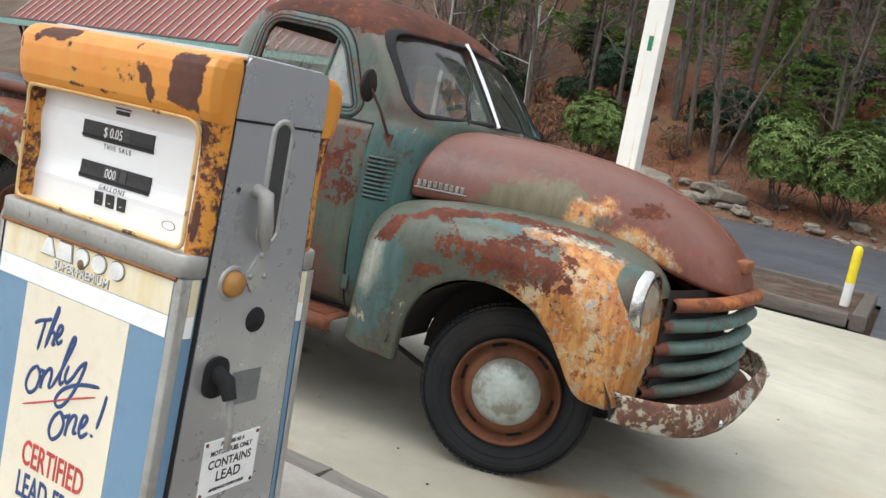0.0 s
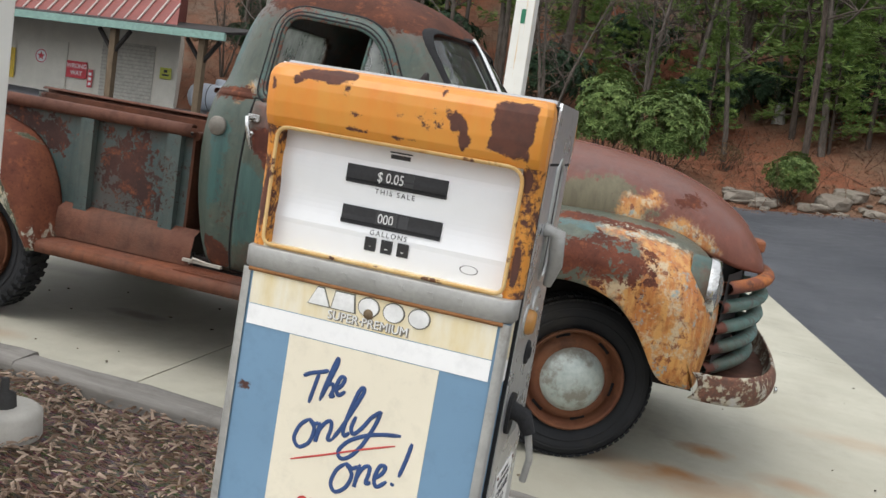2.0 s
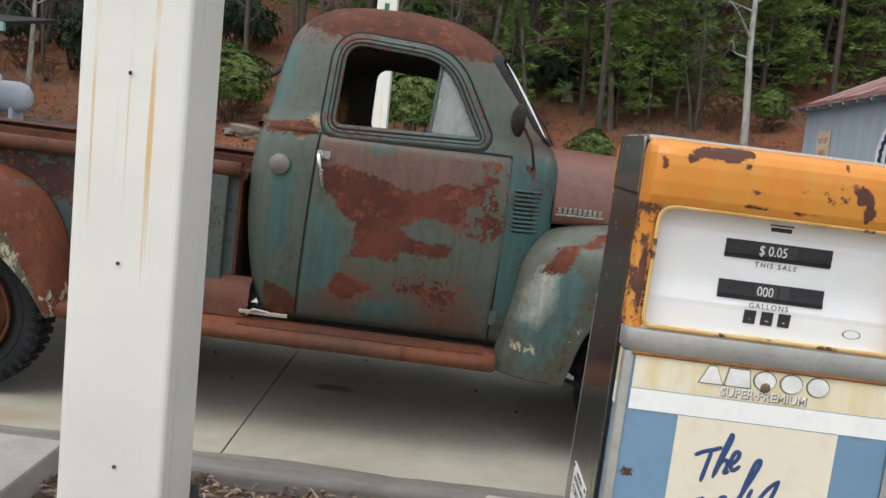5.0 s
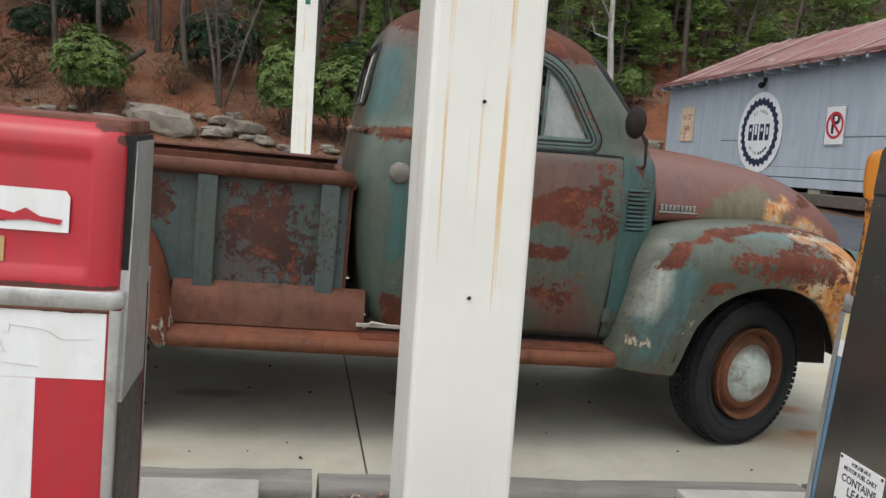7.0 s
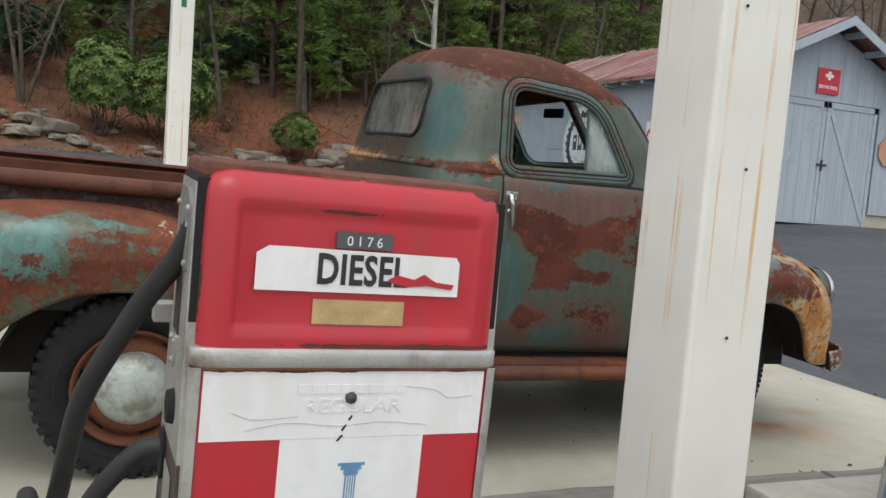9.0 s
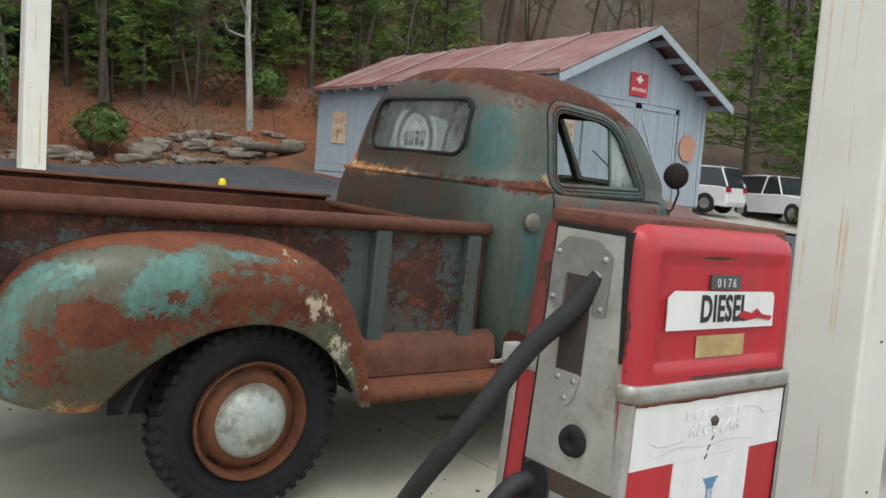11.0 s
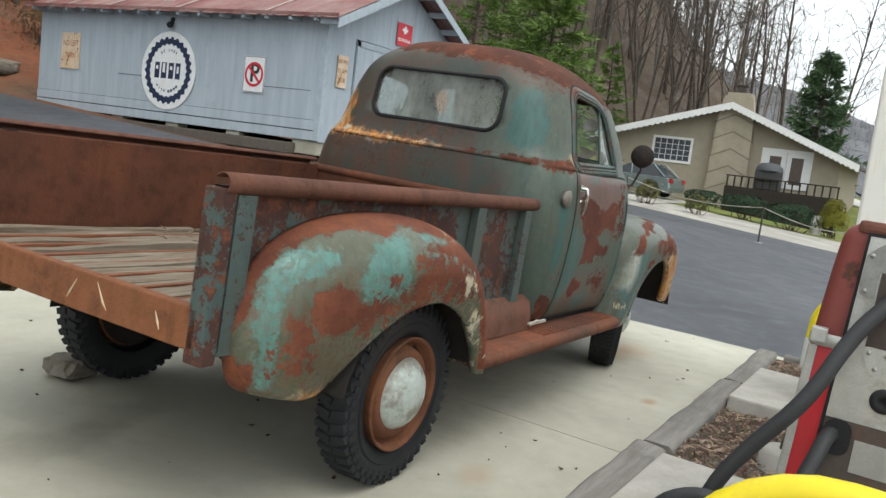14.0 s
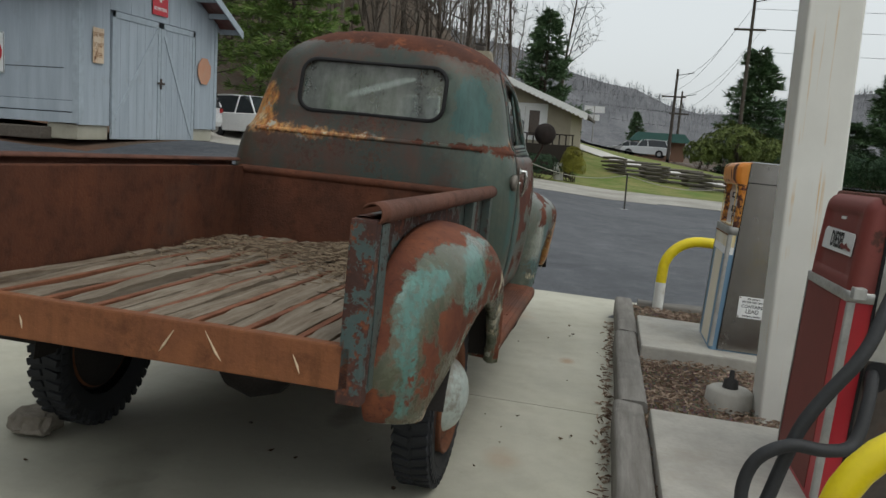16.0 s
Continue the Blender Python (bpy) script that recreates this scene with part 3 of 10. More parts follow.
# ---- canopy posts, plumb ----
WHITE = Nodes("post_white")
_a, _b = WHITE.noise(3.0, 6.0), WHITE.noise(40.0, 3.0)
_st = WHITE.noise(1.0, 4.0, 0.6, WHITE.scaled(WHITE.co, (42, 42, 0.55)))
_c = WHITE.mix(WHITE.ramp(_a, 0.3, 0.7), (0.66, 0.65, 0.60), (0.74, 0.73, 0.68))
_run = WHITE.math("MULTIPLY", WHITE.ramp(_st, 0.575, 0.64), WHITE.ramp(WHITE.noise(2.1, 3.0), 0.44, 0.54))
_c = WHITE.mix(WHITE.math("MULTIPLY", _run, 0.75), _c, (0.62, 0.36, 0.08))
POST = WHITE.end(_c, WHITE.ramp(_b, 0.3, 0.7, 0.35, 0.5), 0, _b, 0.08, 0.003)


NAIL = plain("rusty_nail", (0.12, 0.05, 0.03), 0.8)


def canopy_post(x, y, z, w, h, turn, label):
    p = thing("canopy_post", pose(x, y, z, 0, 0, turn), label, "post", "canopy posts")
    part("shaft", Mesh().prism(rounded(-w / 2, w / 2, -w / 2, w / 2, 0.013, 3), 0, h, "z"), POST, p)
    rnd = random.Random(int(x * 100))
    for i in range(5):
        part("nail", Mesh().lathe([(0.0001, 0.004), (0.0035, 0.003), (0.0045, 0)], "y", 8, pose(rnd.uniform(-w / 3, w / 3), -w / 2 - 0.005, 0.35 + i * 0.45 + rnd.uniform(-0.1, 0.1))), NAIL, p)
    return p


def on_slab(x, y, z=0.0):
    return SLAB @ Vector((x, y, z))


q = on_slab(1.268, -2.235, 0.1)
canopy_post(q.x, q.y, q.z, 0.24, 3.6, 0, "square white-painted canopy post with rust runs")
q = on_slab(0.93, 6.62, 0.05)
far_post = canopy_post(q.x, q.y, q.z, 0.25, 3.8, 0, "square white canopy post with a green marker")
part("marker", Mesh().box(-0.03, 0.03, -0.131, -0.1255, 2.62, 2.80, None, 0.002), plain("green_sign", (0.01, 0.16, 0.08), 0.5), far_post, "small green metal marker")

YELLOW = plain("safety_yellow", (0.78, 0.62, 0.012), 0.4, 0, 0.1, 8.0, 0.1, (0.62, 0.45, 0.02))
BOLLARD_WHITE = plain("bollard_white", (0.72, 0.72, 0.68), 0.5, 0, 0.12, 8.0, 0.1, (0.5, 0.46, 0.36))


def hoop(x, y0, y1, top, r, label, dz=0.1, R_=0.28):
    """A bent steel tube guarding the end of the island: white feet, yellow bow."""
    h = thing("hoop_guard", SLAB @ pose(x, 0, 0), label, "bollard", "hoop guards")
    pts = []
    pts += [(0, y0, z) for z in (0.30, 0.33)]
    for i in range(1, 9):
        a = radians(90 * i / 8)
        pts.append((0, y0 - R_ * (1 - math.cos(a)), top - R_ + R_ * math.sin(a)))
    for i in range(8, -1, -1):
        a = radians(90 * i / 8)
        pts.append((0, y1 + R_ * (1 - math.cos(a)), top - R_ + R_ * math.sin(a)))
    pts += [(0, y1, z) for z in (0.33, 0.30)]
    part("bow", Mesh().tube(pts, r, 16), YELLOW, h)
    for y in (y0, y1):
        part("foot", Mesh().tube([(0, y, dz - 0.1), (0, y, 0.335)], r + 0.001, 16), BOLLARD_WHITE, h, "white-painted lower tube")
    return h


hoop(4.12, -1.78, -2.72, 0.705, 0.042, "yellow and white bent steel guard before the orange pump")
hoop(-0.68, -1.96, -2.77, 0.672, 0.042, "yellow bent steel guard with worn paint before the red pump", R_=0.33)

q = on_slab(3.78, 7.7)
b = thing("bollard", SLAB @ pose(3.62, 7.7, 0), "steel bollard, yellow above and white below", "bollard")
part("upper", Mesh().lathe([(0.0001, 0.84), (0.03, 0.83), (0.05, 0.80), (0.055, 0.76), (0.055, 0.36)], "z", 20), YELLOW, b)
part("lower", Mesh().lathe([(0.056, 0.37), (0.056, -0.05)], "z", 20), BOLLARD_WHITE, b)

# a valve cap in the mulch and stones that chock the wheel
cap = thing("valve_cap", SLAB @ pose(1.36, -2.0, 0.10), "round concrete collar with a dark valve in the mulch", "valve box")
part("collar", Mesh().lathe([(0.0001, 0.10), (0.095, 0.10), (0.115, 0.085), (0.12, 0.0)], "z", 20), PAD, cap)
part("valve", Mesh().lathe([(0.0001, 0.19), (0.012, 0.19), (0.014, 0.15), (0.035, 0.14), (0.04, 0.095)], "z", 12), plain("black_iron", (0.03, 0.028, 0.026), 0.7), cap)


def stone_mat(name, c, c2):
    n = Nodes(name)
    a = n.noise(3.0, 8.0, 0.7)
    col = n.mix(n.ramp(a, 0.35, 0.65), c, c2)
    col = n.mix(n.ramp(n.noise(1.3, 6.0), 0.55, 0.7, 0, 0.6), col, (0.09, 0.10, 0.06))
    col = n.mix(n.ramp(n.rand(), 0, 1, 0, 0.4), col, (0.16, 0.13, 0.10))
    return n.end(col, 0.92, 0, a, 0.9, 0.03)


STONE = stone_mat("grey_stone", (0.12, 0.105, 0.085), (0.24, 0.215, 0.18))


def rock_mesh(seed, sx, sy, sz, sub=3):
    bm = bmesh.new()
    bmesh.ops.create_icosphere(bm, subdivisions=sub, radius=1.0)
    for v in bm.verts:
        p = v.co.copy()
        q = p * 1.1 + Vector((seed * 7.1, seed * 3.3, seed))
        c = Vector(noise.cell_vector(q * 1.5))
        k = 1 + 0.32 * noise.noise(q * 1.2) + 0.10 * noise.noise(q * 3.5) + 0.10 * (c.x - 0.5)
        p = Vector((math.copysign(abs(p.x) ** 0.7, p.x), math.copysign(abs(p.y) ** 0.7, p.y), math.copysign(abs(p.z) ** 0.6, p.z)))
        v.co = Vector((p.x * sx * k, p.y * sy * k, p.z * sz * k))
    me = Mesh().bm(bm)
    return me.data("rock", STONE)


tagged(part("rock", rock_mesh(3, 0.125, 0.085, 0.05, 4), STONE, m=SLAB @ pose(-0.19, 0.76, 0.045, 0, 8, 20)), "flat grey stone chocking the rear wheel", "rock", "chock stones")


def slab_bits():
    """Dead leaves and crumbs blown over the slab."""
    rnd, me = random.Random(41), Mesh()
    for i in range(85):
        x, y = rnd.uniform(-2.2, 5.0), -1.4 + 4.0 * rnd.random() ** 1.5
        s = rnd.uniform(0.004, 0.016)
        o = [(s * math.cos(a) * rnd.uniform(0.6, 1.2), 0.6 * s * math.sin(a), 0.003 + rnd.uniform(0, 0.5) * s) for a in (0, 1.2, 2.3, 3.3, 4.4, 5.4)]
        me.add(o + [(0, 0, 0.0)], [(k, (k + 1) % 6, 6) for k in range(6)], False, pose(x, y, 0.002, 0, 0, rnd.uniform(0, 360)))
    n = Nodes("dead_leaf_bits")
    tagged(part("leaf_bits", me, n.end(n.mix(n.ramp(n.rand(True), 0, 1), (0.035, 0.025, 0.018), (0.13, 0.085, 0.05)), 0.9), m=SLAB), "dead leaf crumbs scattered on the slab", "debris", kind="stuff")


slab_bits()

# ---- the old pickup: x forward, y to its left, z up; rear axle at x = 0 ----
TRUCK_Y = -0.05
truck = thing("pickup_truck", SLAB @ pose(0, TRUCK_Y, 0), "abandoned rusty teal 1950s pickup truck on a concrete slab", "truck")

def inside_by(poly, u, v):
    """Signed distance of points to the rim of a polygon, above 0 inside."""
    best, odd = np.full(len(u), 9.0), np.zeros(len(u), bool)
    for (a, b), (c, d) in zip(poly, poly[1:] + poly[:1]):
        k = np.clip(((u - a) * (c - a) + (v - b) * (d - b)) / ((c - a) ** 2 + (d - b) ** 2), 0, 1)
        best = np.minimum(best, np.hypot(u - a - k * (c - a), v - b - k * (d - b)))
        if b != d:
            odd ^= ((b > v) != (d > v)) & (u < (c - a) * (v - b) / (d - b) + a)
    return np.where(odd, best, -best)


PATCHES = {}


def patch(panel, layer, *points):
    """A worn patch of a panel, as an outline on its unrolled surface."""
    PATCHES.setdefault((panel, layer), []).append(list(points))


def weather(ob, panel, unroll):
    """Stores on the panel's vertices how deep they lie in each kind of patch."""
    co = np.empty(len(ob.data.vertices) * 3, dtype=np.float32)
    ob.data.vertices.foreach_get("co", co)
    u, v = unroll(*co.reshape(-1, 3).T)
    for (p, layer), polys in PATCHES.items():
        if p == panel:
            at = ob.data.attributes.new(layer, "FLOAT", "POINT")
            at.data.foreach_set("value", np.maximum.reduce([inside_by(q, u, v) for q in polys]).astype(np.float32))
    return ob


def worn_panel(name, panel, base, base2, rust=RUST, rust2=RUST2, pale=TEAL2, faded=(0.125, 0.080, 0.064), gloss=0.33, grime=0.6, specks=0.5):
    """Old paint with the panel's own patches of rust, fading, bright paint, ochre scale, bare primer and a few painted
    highlights.
    """
    n = Nodes(name)
    mid, fine, pits = n.noise(8.0, 10.0, 0.72), n.noise(70.0, 4.0, 0.7), n.noise(190.0, 2.0, 0.6)
    rag = n.math("ADD", n.math("MULTIPLY", mid, 0.55), n.math("MULTIPLY", n.noise(30.0, 7.0, 0.75), 0.45))
    streak = n.noise(1.0, 6.0, 0.65, n.scaled(n.co, (30, 30, 2.2)))

    def mask(layer, amp, soft, k=1.0):
        if (panel, layer) not in PATCHES:
            return None
        at = n.n("ShaderNodeAttribute")
        at.attribute_name = layer
        return n.ramp(n.math("ADD", at.outputs["Fac"], n.math("MULTIPLY", n.math("SUBTRACT", rag, 0.5), amp)), -soft, soft, 0, k)

    col = n.mix(n.ramp(rag, 0.42, 0.60), base, base2)
    col = n.mix(n.ramp(n.noise(2.6, 7.0, 0.7), 0.42, 0.62, 0, grime), col, tuple(0.55 * x + 0.45 * y for x, y in zip(base, (0.115, 0.085, 0.05))))
    col = n.mix(n.ramp(streak, 0.50, 0.72, 0, 0.55), col, tuple(x * 0.55 for x in base))
    col = n.mix(n.ramp(n.noise(17.0, 8.0, 0.8), 0.56, 0.66, 0, 0.4), col, tuple(min(1, x * 1.5) for x in base2))
    for layer, amp, soft, k, c in (("faded", 0.45, 0.06, 0.9, faded), ("pale", 0.32, 0.009, 0.92, pale), ("worn", 0.10, 0.022, 0.85, (0.44, 0.46, 0.40)), ("dark", 0.4, 0.08, 0.95, None), ("ochre", 0.24, 0.016, 1.0, None)):
        m = mask(layer, amp, soft, k)
        if m is None:
            continue
        if layer == "dark":
            c = n.mix(n.ramp(n.noise(5.0, 7.0, 0.7), 0.42, 0.60), (0.066, 0.034, 0.023), (0.034, 0.046, 0.037))
            c = n.mix(n.ramp(streak, 0.5, 0.75, 0, 0.5), c, (0.088, 0.040, 0.025))
        elif layer == "ochre":
            c = n.mix(n.ramp(streak, 0.42, 0.58), (0.56, 0.29, 0.09), (0.42, 0.150, 0.038))
            c = n.mix(n.ramp(n.noise(9.0, 7.0, 0.75), 0.52, 0.58), c, (0.52, 0.40, 0.25))
            c = n.mix(n.ramp(n.noise(15.0, 7.0, 0.75), 0.58, 0.60, 0, 0.85), c, (0.24, 0.30, 0.29))
            c = n.mix(n.ramp(n.noise(21.0, 8.0, 0.78), 0.57, 0.60, 0, 0.9), c, (0.20, 0.062, 0.026))
        else:
            c = n.mix(n.ramp(streak, 0.40, 0.62), tuple(x * 0.80 for x in c), tuple(min(1, x * 1.12) for x in c))
        col = n.mix(m, col, c)
    col = n.mix(n.ramp(fine, 0.60, 0.74, 0, 0.55), col, tuple(x * 0.45 for x in base))
    r = n.mix(n.ramp(n.noise(4.0, 8.0, 0.72), 0.40, 0.60), rust, rust2)
    r = n.mix(n.ramp(n.noise(15.0, 7.0, 0.75), 0.54, 0.64, 0, 0.7), r, (0.23, 0.078, 0.038))
    r = n.mix(n.ramp(fine, 0.54, 0.70, 0, 0.65), r, (0.050, 0.022, 0.018))
    spot = n.ramp(n.math("MULTIPLY", n.noise(42.0, 6.0, 0.78), n.ramp(n.noise(2.0, 5.0), 0.35, 0.62, 0.55, 1.0)), 0.49, 0.52, 0, specks)
    for layer, amp, soft in (("rust", 0.20, 0.004), ("flecks", 0.9, 0.005)):
        m = mask(layer, amp, soft)
        if m is not None:
            spot = n.math("MAXIMUM", spot, m)
    col = n.mix(spot, col, r)
    m = mask("bare", 0.26, 0.004)
    if m is not None:
        m = n.math("MULTIPLY", m, n.ramp(n.noise(1.0, 8.0, 0.72, n.scaled(n.co, (15, 15, 9))), 0.53, 0.55))
        col = n.mix(m, col, n.mix(n.ramp(mid, 0.45, 0.6), (0.52, 0.44, 0.30), (0.42, 0.41, 0.34)))
    rough = n.ramp(n.math("ADD", spot, n.math("MULTIPLY", rag, 0.5)), 0.1, 1.3, gloss, 0.82)
    h = n.math("ADD", n.math("MULTIPLY", spot, -0.8), n.math("ADD", n.math("MULTIPLY", fine, 0.35), n.math("MULTIPLY", pits, 0.2)))
    return n.end(col, rough, 0.0, h, 0.5, 0.004, Specular_IOR_Level=n.ramp(spot, 0, 1, 0.42, 0.15))


# door, seen from its side: x, z
patch("door", "rust", (1.45, 1.03), (1.54, 0.93), (1.59, 0.93), (1.57, 0.77), (1.76, 0.78), (1.77, 0.83), (1.96, 0.82), (1.98, 0.85), (1.80, 0.87), (1.76, 0.92), (1.87, 0.96), (2.00, 0.96), (2.03, 1.08), (1.99, 1.12), (1.80, 1.07), (1.66, 1.10), (1.52, 1.13), (1.42, 1.11))
patch("door", "rust", (1.50, 0.64), (1.54, 0.69), (1.66, 0.68), (1.68, 0.65), (1.60, 0.61), (1.53, 0.60))
patch("door", "faded", (1.38, 1.26), (2.17, 1.26), (2.10, 1.15), (2.04, 0.94), (1.80, 1.00), (1.60, 1.02), (1.42, 1.10))
patch("door", "faded", (1.46, 0.66), (1.54, 0.72), (1.70, 0.68), (1.70, 0.60), (1.58, 0.53), (1.48, 0.55))
patch("door", "faded", (1.78, 0.69), (2.08, 0.70), (2.12, 0.48), (1.90, 0.50))
patch("door", "flecks", (1.79, 0.67), (1.95, 0.69), (2.07, 0.68), (2.07, 0.655), (1.91, 0.645), (1.81, 0.645))
patch("door", "flecks", (2.03, 1.20), (2.13, 1.22), (2.14, 0.95), (2.04, 0.95))
patch("door", "pale", (1.38, 0.96), (1.44, 0.98), (1.53, 0.90), (1.54, 0.74), (1.48, 0.62), (1.38, 0.60))
patch("door", "pale", (1.62, 0.58), (1.78, 0.60), (1.82, 0.54), (1.66, 0.52))
patch("door", "pale", (1.55, 1.20), (1.62, 1.235), (1.72, 1.225), (1.64, 1.20))
# front fender: x and z, opened out round its nose
patch("front_fender", "flecks", (2.67, 0.88), (2.69, 0.93), (2.94, 0.98), (3.08, 0.97), (3.20, 0.98), (3.17, 0.84), (3.05, 0.81), (2.96, 0.84), (2.83, 0.80), (2.76, 0.87))
patch("front_fender", "rust", (2.38, 0.84), (2.46, 0.95), (2.60, 1.02), (2.94, 1.09), (3.40, 1.12), (3.40, 1.09), (2.84, 1.035), (2.61, 0.97), (2.51, 0.93), (2.45, 0.83))
patch("front_fender", "rust", (2.62, 0.985), (2.66, 0.955), (2.72, 0.97), (2.71, 0.995))
patch("front_fender", "rust", (2.56, 0.70), (2.64, 0.76), (2.72, 0.775), (2.66, 0.80), (2.58, 0.78))
patch("front_fender", "rust", (2.20, 0.42), (2.50, 0.40), (2.50, 0.36), (2.20, 0.36))
patch("front_fender", "ochre", (3.14, 0.96), (3.20, 1.05), (3.41, 1.02), (3.60, 1.03), (3.68, 0.85), (3.70, 0.57), (3.62, 0.45), (3.41, 0.44), (3.28, 0.48), (3.18, 0.62), (3.09, 0.73), (2.95, 0.79), (3.14, 0.85))
patch("front_fender", "ochre", (3.00, 1.03), (3.05, 0.99), (3.22, 1.01), (3.20, 1.06))
patch("front_fender", "pale", (3.29, 0.75), (3.32, 0.82), (3.38, 0.85), (3.37, 0.80), (3.32, 0.74))
patch("front_fender", "pale", (2.72, 1.01), (2.98, 1.05), (3.14, 1.02), (3.10, 0.97), (2.92, 0.985))
patch("front_fender", "pale", (2.34, 0.60), (2.44, 0.90), (2.54, 0.80), (2.50, 0.62), (2.44, 0.45), (2.36, 0.44))
patch("front_fender", "bare", (3.26, 0.61), (3.26, 0.69), (3.33, 0.69), (3.35, 0.61), (3.31, 0.56))
patch("front_fender", "bare", (3.49, 0.76), (3.55, 0.84), (3.60, 0.71), (3.60, 0.56), (3.53, 0.57))
patch("front_fender", "bare", (3.03, 1.04), (3.18, 1.08), (3.42, 1.04), (3.38, 1.00), (3.20, 1.035))
patch("front_fender", "worn", (2.345, 0.66), (2.355, 0.78), (2.39, 0.86), (2.425, 0.83), (2.425, 0.70), (2.385, 0.62))
patch("front_fender", "bare", (2.49, 0.555), (2.55, 0.625), (2.58, 0.58), (2.53, 0.55))
patch("front_fender", "bare", (2.30, 0.535), (2.33, 0.55), (2.46, 0.52), (2.40, 0.505), (2.32, 0.515))
# hood: x, z
patch("hood", "pale", (2.60, 1.00), (2.73, 1.14), (2.93, 1.18), (3.06, 1.13), (3.16, 1.05), (3.02, 1.00), (2.77, 1.00))
patch("hood", "faded", (2.38, 1.23), (2.80, 1.24), (3.20, 1.20), (3.44, 1.05), (3.20, 1.13), (2.90, 1.17), (2.70, 1.12), (2.38, 1.00))
patch("hood", "ochre", (2.96, 1.04), (3.00, 1.10), (3.12, 1.14), (3.16, 1.10), (3.09, 1.06), (3.06, 1.01))
patch("hood", "ochre", (3.12, 1.02), (3.24, 1.05), (3.36, 0.99), (3.42, 0.93), (3.30, 0.95), (3.18, 0.98))
patch("hood", "rust", (3.18, 1.12), (3.28, 1.15), (3.32, 1.11), (3.24, 1.09))
# rear fender: x and z, opened out round its tail
patch("rear_fender", "pale", (-0.52, 0.85), (-0.47, 0.92), (-0.33, 0.98), (-0.29, 0.96), (-0.26, 0.80), (-0.27, 0.74), (-0.36, 0.76), (-0.42, 0.73), (-0.50, 0.76))
patch("rear_fender", "pale", (-0.89, 0.89), (-0.82, 0.93), (-0.68, 0.94), (-0.55, 0.93), (-0.66, 0.86), (-0.80, 0.82), (-0.82, 0.76), (-0.82, 0.59), (-0.80, 0.52), (-0.87, 0.55), (-0.90, 0.69), (-0.90, 0.80))
patch("rear_fender", "pale", (-0.22, 0.98), (-0.12, 0.99), (-0.10, 0.95), (-0.20, 0.94))
patch("rear_fender", "rust", (-0.73, 0.81), (-0.64, 0.82), (-0.54, 0.79), (-0.48, 0.71), (-0.56, 0.66), (-0.67, 0.67), (-0.73, 0.71))
patch("rear_fender", "flecks", (-0.81, 0.73), (-0.73, 0.76), (-0.70, 0.66), (-0.72, 0.58), (-0.79, 0.57), (-0.82, 0.62))
patch("rear_fender", "flecks", (-0.48, 0.74), (-0.38, 0.76), (-0.24, 0.77), (-0.22, 0.72), (-0.40, 0.66), (-0.50, 0.66))
patch("rear_fender", "rust", (-0.20, 0.91), (0.04, 0.87), (0.17, 0.80), (0.30, 0.60), (0.38, 0.42), (0.50, 0.36), (0.48, 0.80), (0.30, 0.95), (0.10, 0.95))
patch("rear_fender", "flecks", (-0.24, 0.77), (-0.20, 0.90), (0.04, 0.87), (0.17, 0.79), (0.15, 0.72), (-0.08, 0.74), (-0.17, 0.71))
patch("rear_fender", "rust", (-0.99, 0.60), (-0.94, 0.76), (-0.90, 0.87), (-0.81, 0.96), (-0.55, 0.99), (-0.38, 0.965), (-0.30, 1.00), (0.10, 0.93), (0.30, 1.10), (-0.60, 1.20), (-1.10, 1.00))
patch("rear_fender", "rust", (-0.98, 0.66), (-0.90, 0.62), (-0.88, 0.50), (-0.96, 0.48))
patch("rear_fender", "ochre", (-0.74, 0.50), (-0.52, 0.49), (-0.50, 0.46), (-0.74, 0.46))
patch("rear_fender", "faded", (-0.70, 0.64), (-0.52, 0.64), (-0.42, 0.60), (-0.58, 0.51), (-0.76, 0.53))
# Sky highlight on the fender's crown, painted as a pale patch.
patch("rear_fender", "bare", (-0.05, 1.02), (0.05, 0.98), (0.10, 0.93), (0.03, 0.92))
patch("rear_fender", "bare", (0.10, 0.80), (0.19, 0.81), (0.26, 0.68), (0.35, 0.53), (0.42, 0.40), (0.36, 0.42), (0.24, 0.57), (0.16, 0.70))
# Small sky glint on the shoulder, painted in the same pale layer.
patch("rear_fender", "bare", (-0.66, 0.875), (-0.62, 0.90), (-0.58, 0.905), (-0.62, 0.885))
# cab, unrolled from its right side round the back
patch("cab", "dark", (-0.6, 1.76), (0.80, 1.76), (0.74, 1.60), (0.72, 1.30), (0.86, 1.22), (0.92, 0.60), (-0.6, 0.60))
patch("cab", "faded", (-0.6, 2.0), (2.7, 2.0), (2.5, 1.56), (2.05, 1.56), (1.95, 1.60), (1.40, 1.61), (1.10, 1.64), (1.02, 1.64), (0.80, 1.64), (0.6, 1.70), (-0.6, 1.70))
patch("cab", "faded", (2.06, 1.60), (2.16, 1.60), (2.30, 1.32), (2.22, 1.30))
patch("cab", "rust", (0.55, 1.262), (0.90, 1.272), (1.40, 1.285), (1.40, 1.225), (1.25, 1.232), (0.90, 1.245))
patch("cab", "rust", (-0.6, 2.0), (2.7, 2.0), (2.5, 1.58), (2.05, 1.58), (1.95, 1.62), (1.40, 1.63), (1.10, 1.68), (0.6, 1.73), (-0.6, 1.74))
patch("cab", "rust", (1.22, 0.62), (1.36, 0.60), (1.36, 0.46), (1.22, 0.46))
patch("cab", "ochre", (-0.20, 1.285), (0.35, 1.275), (0.50, 1.262), (0.35, 1.248), (-0.20, 1.235))
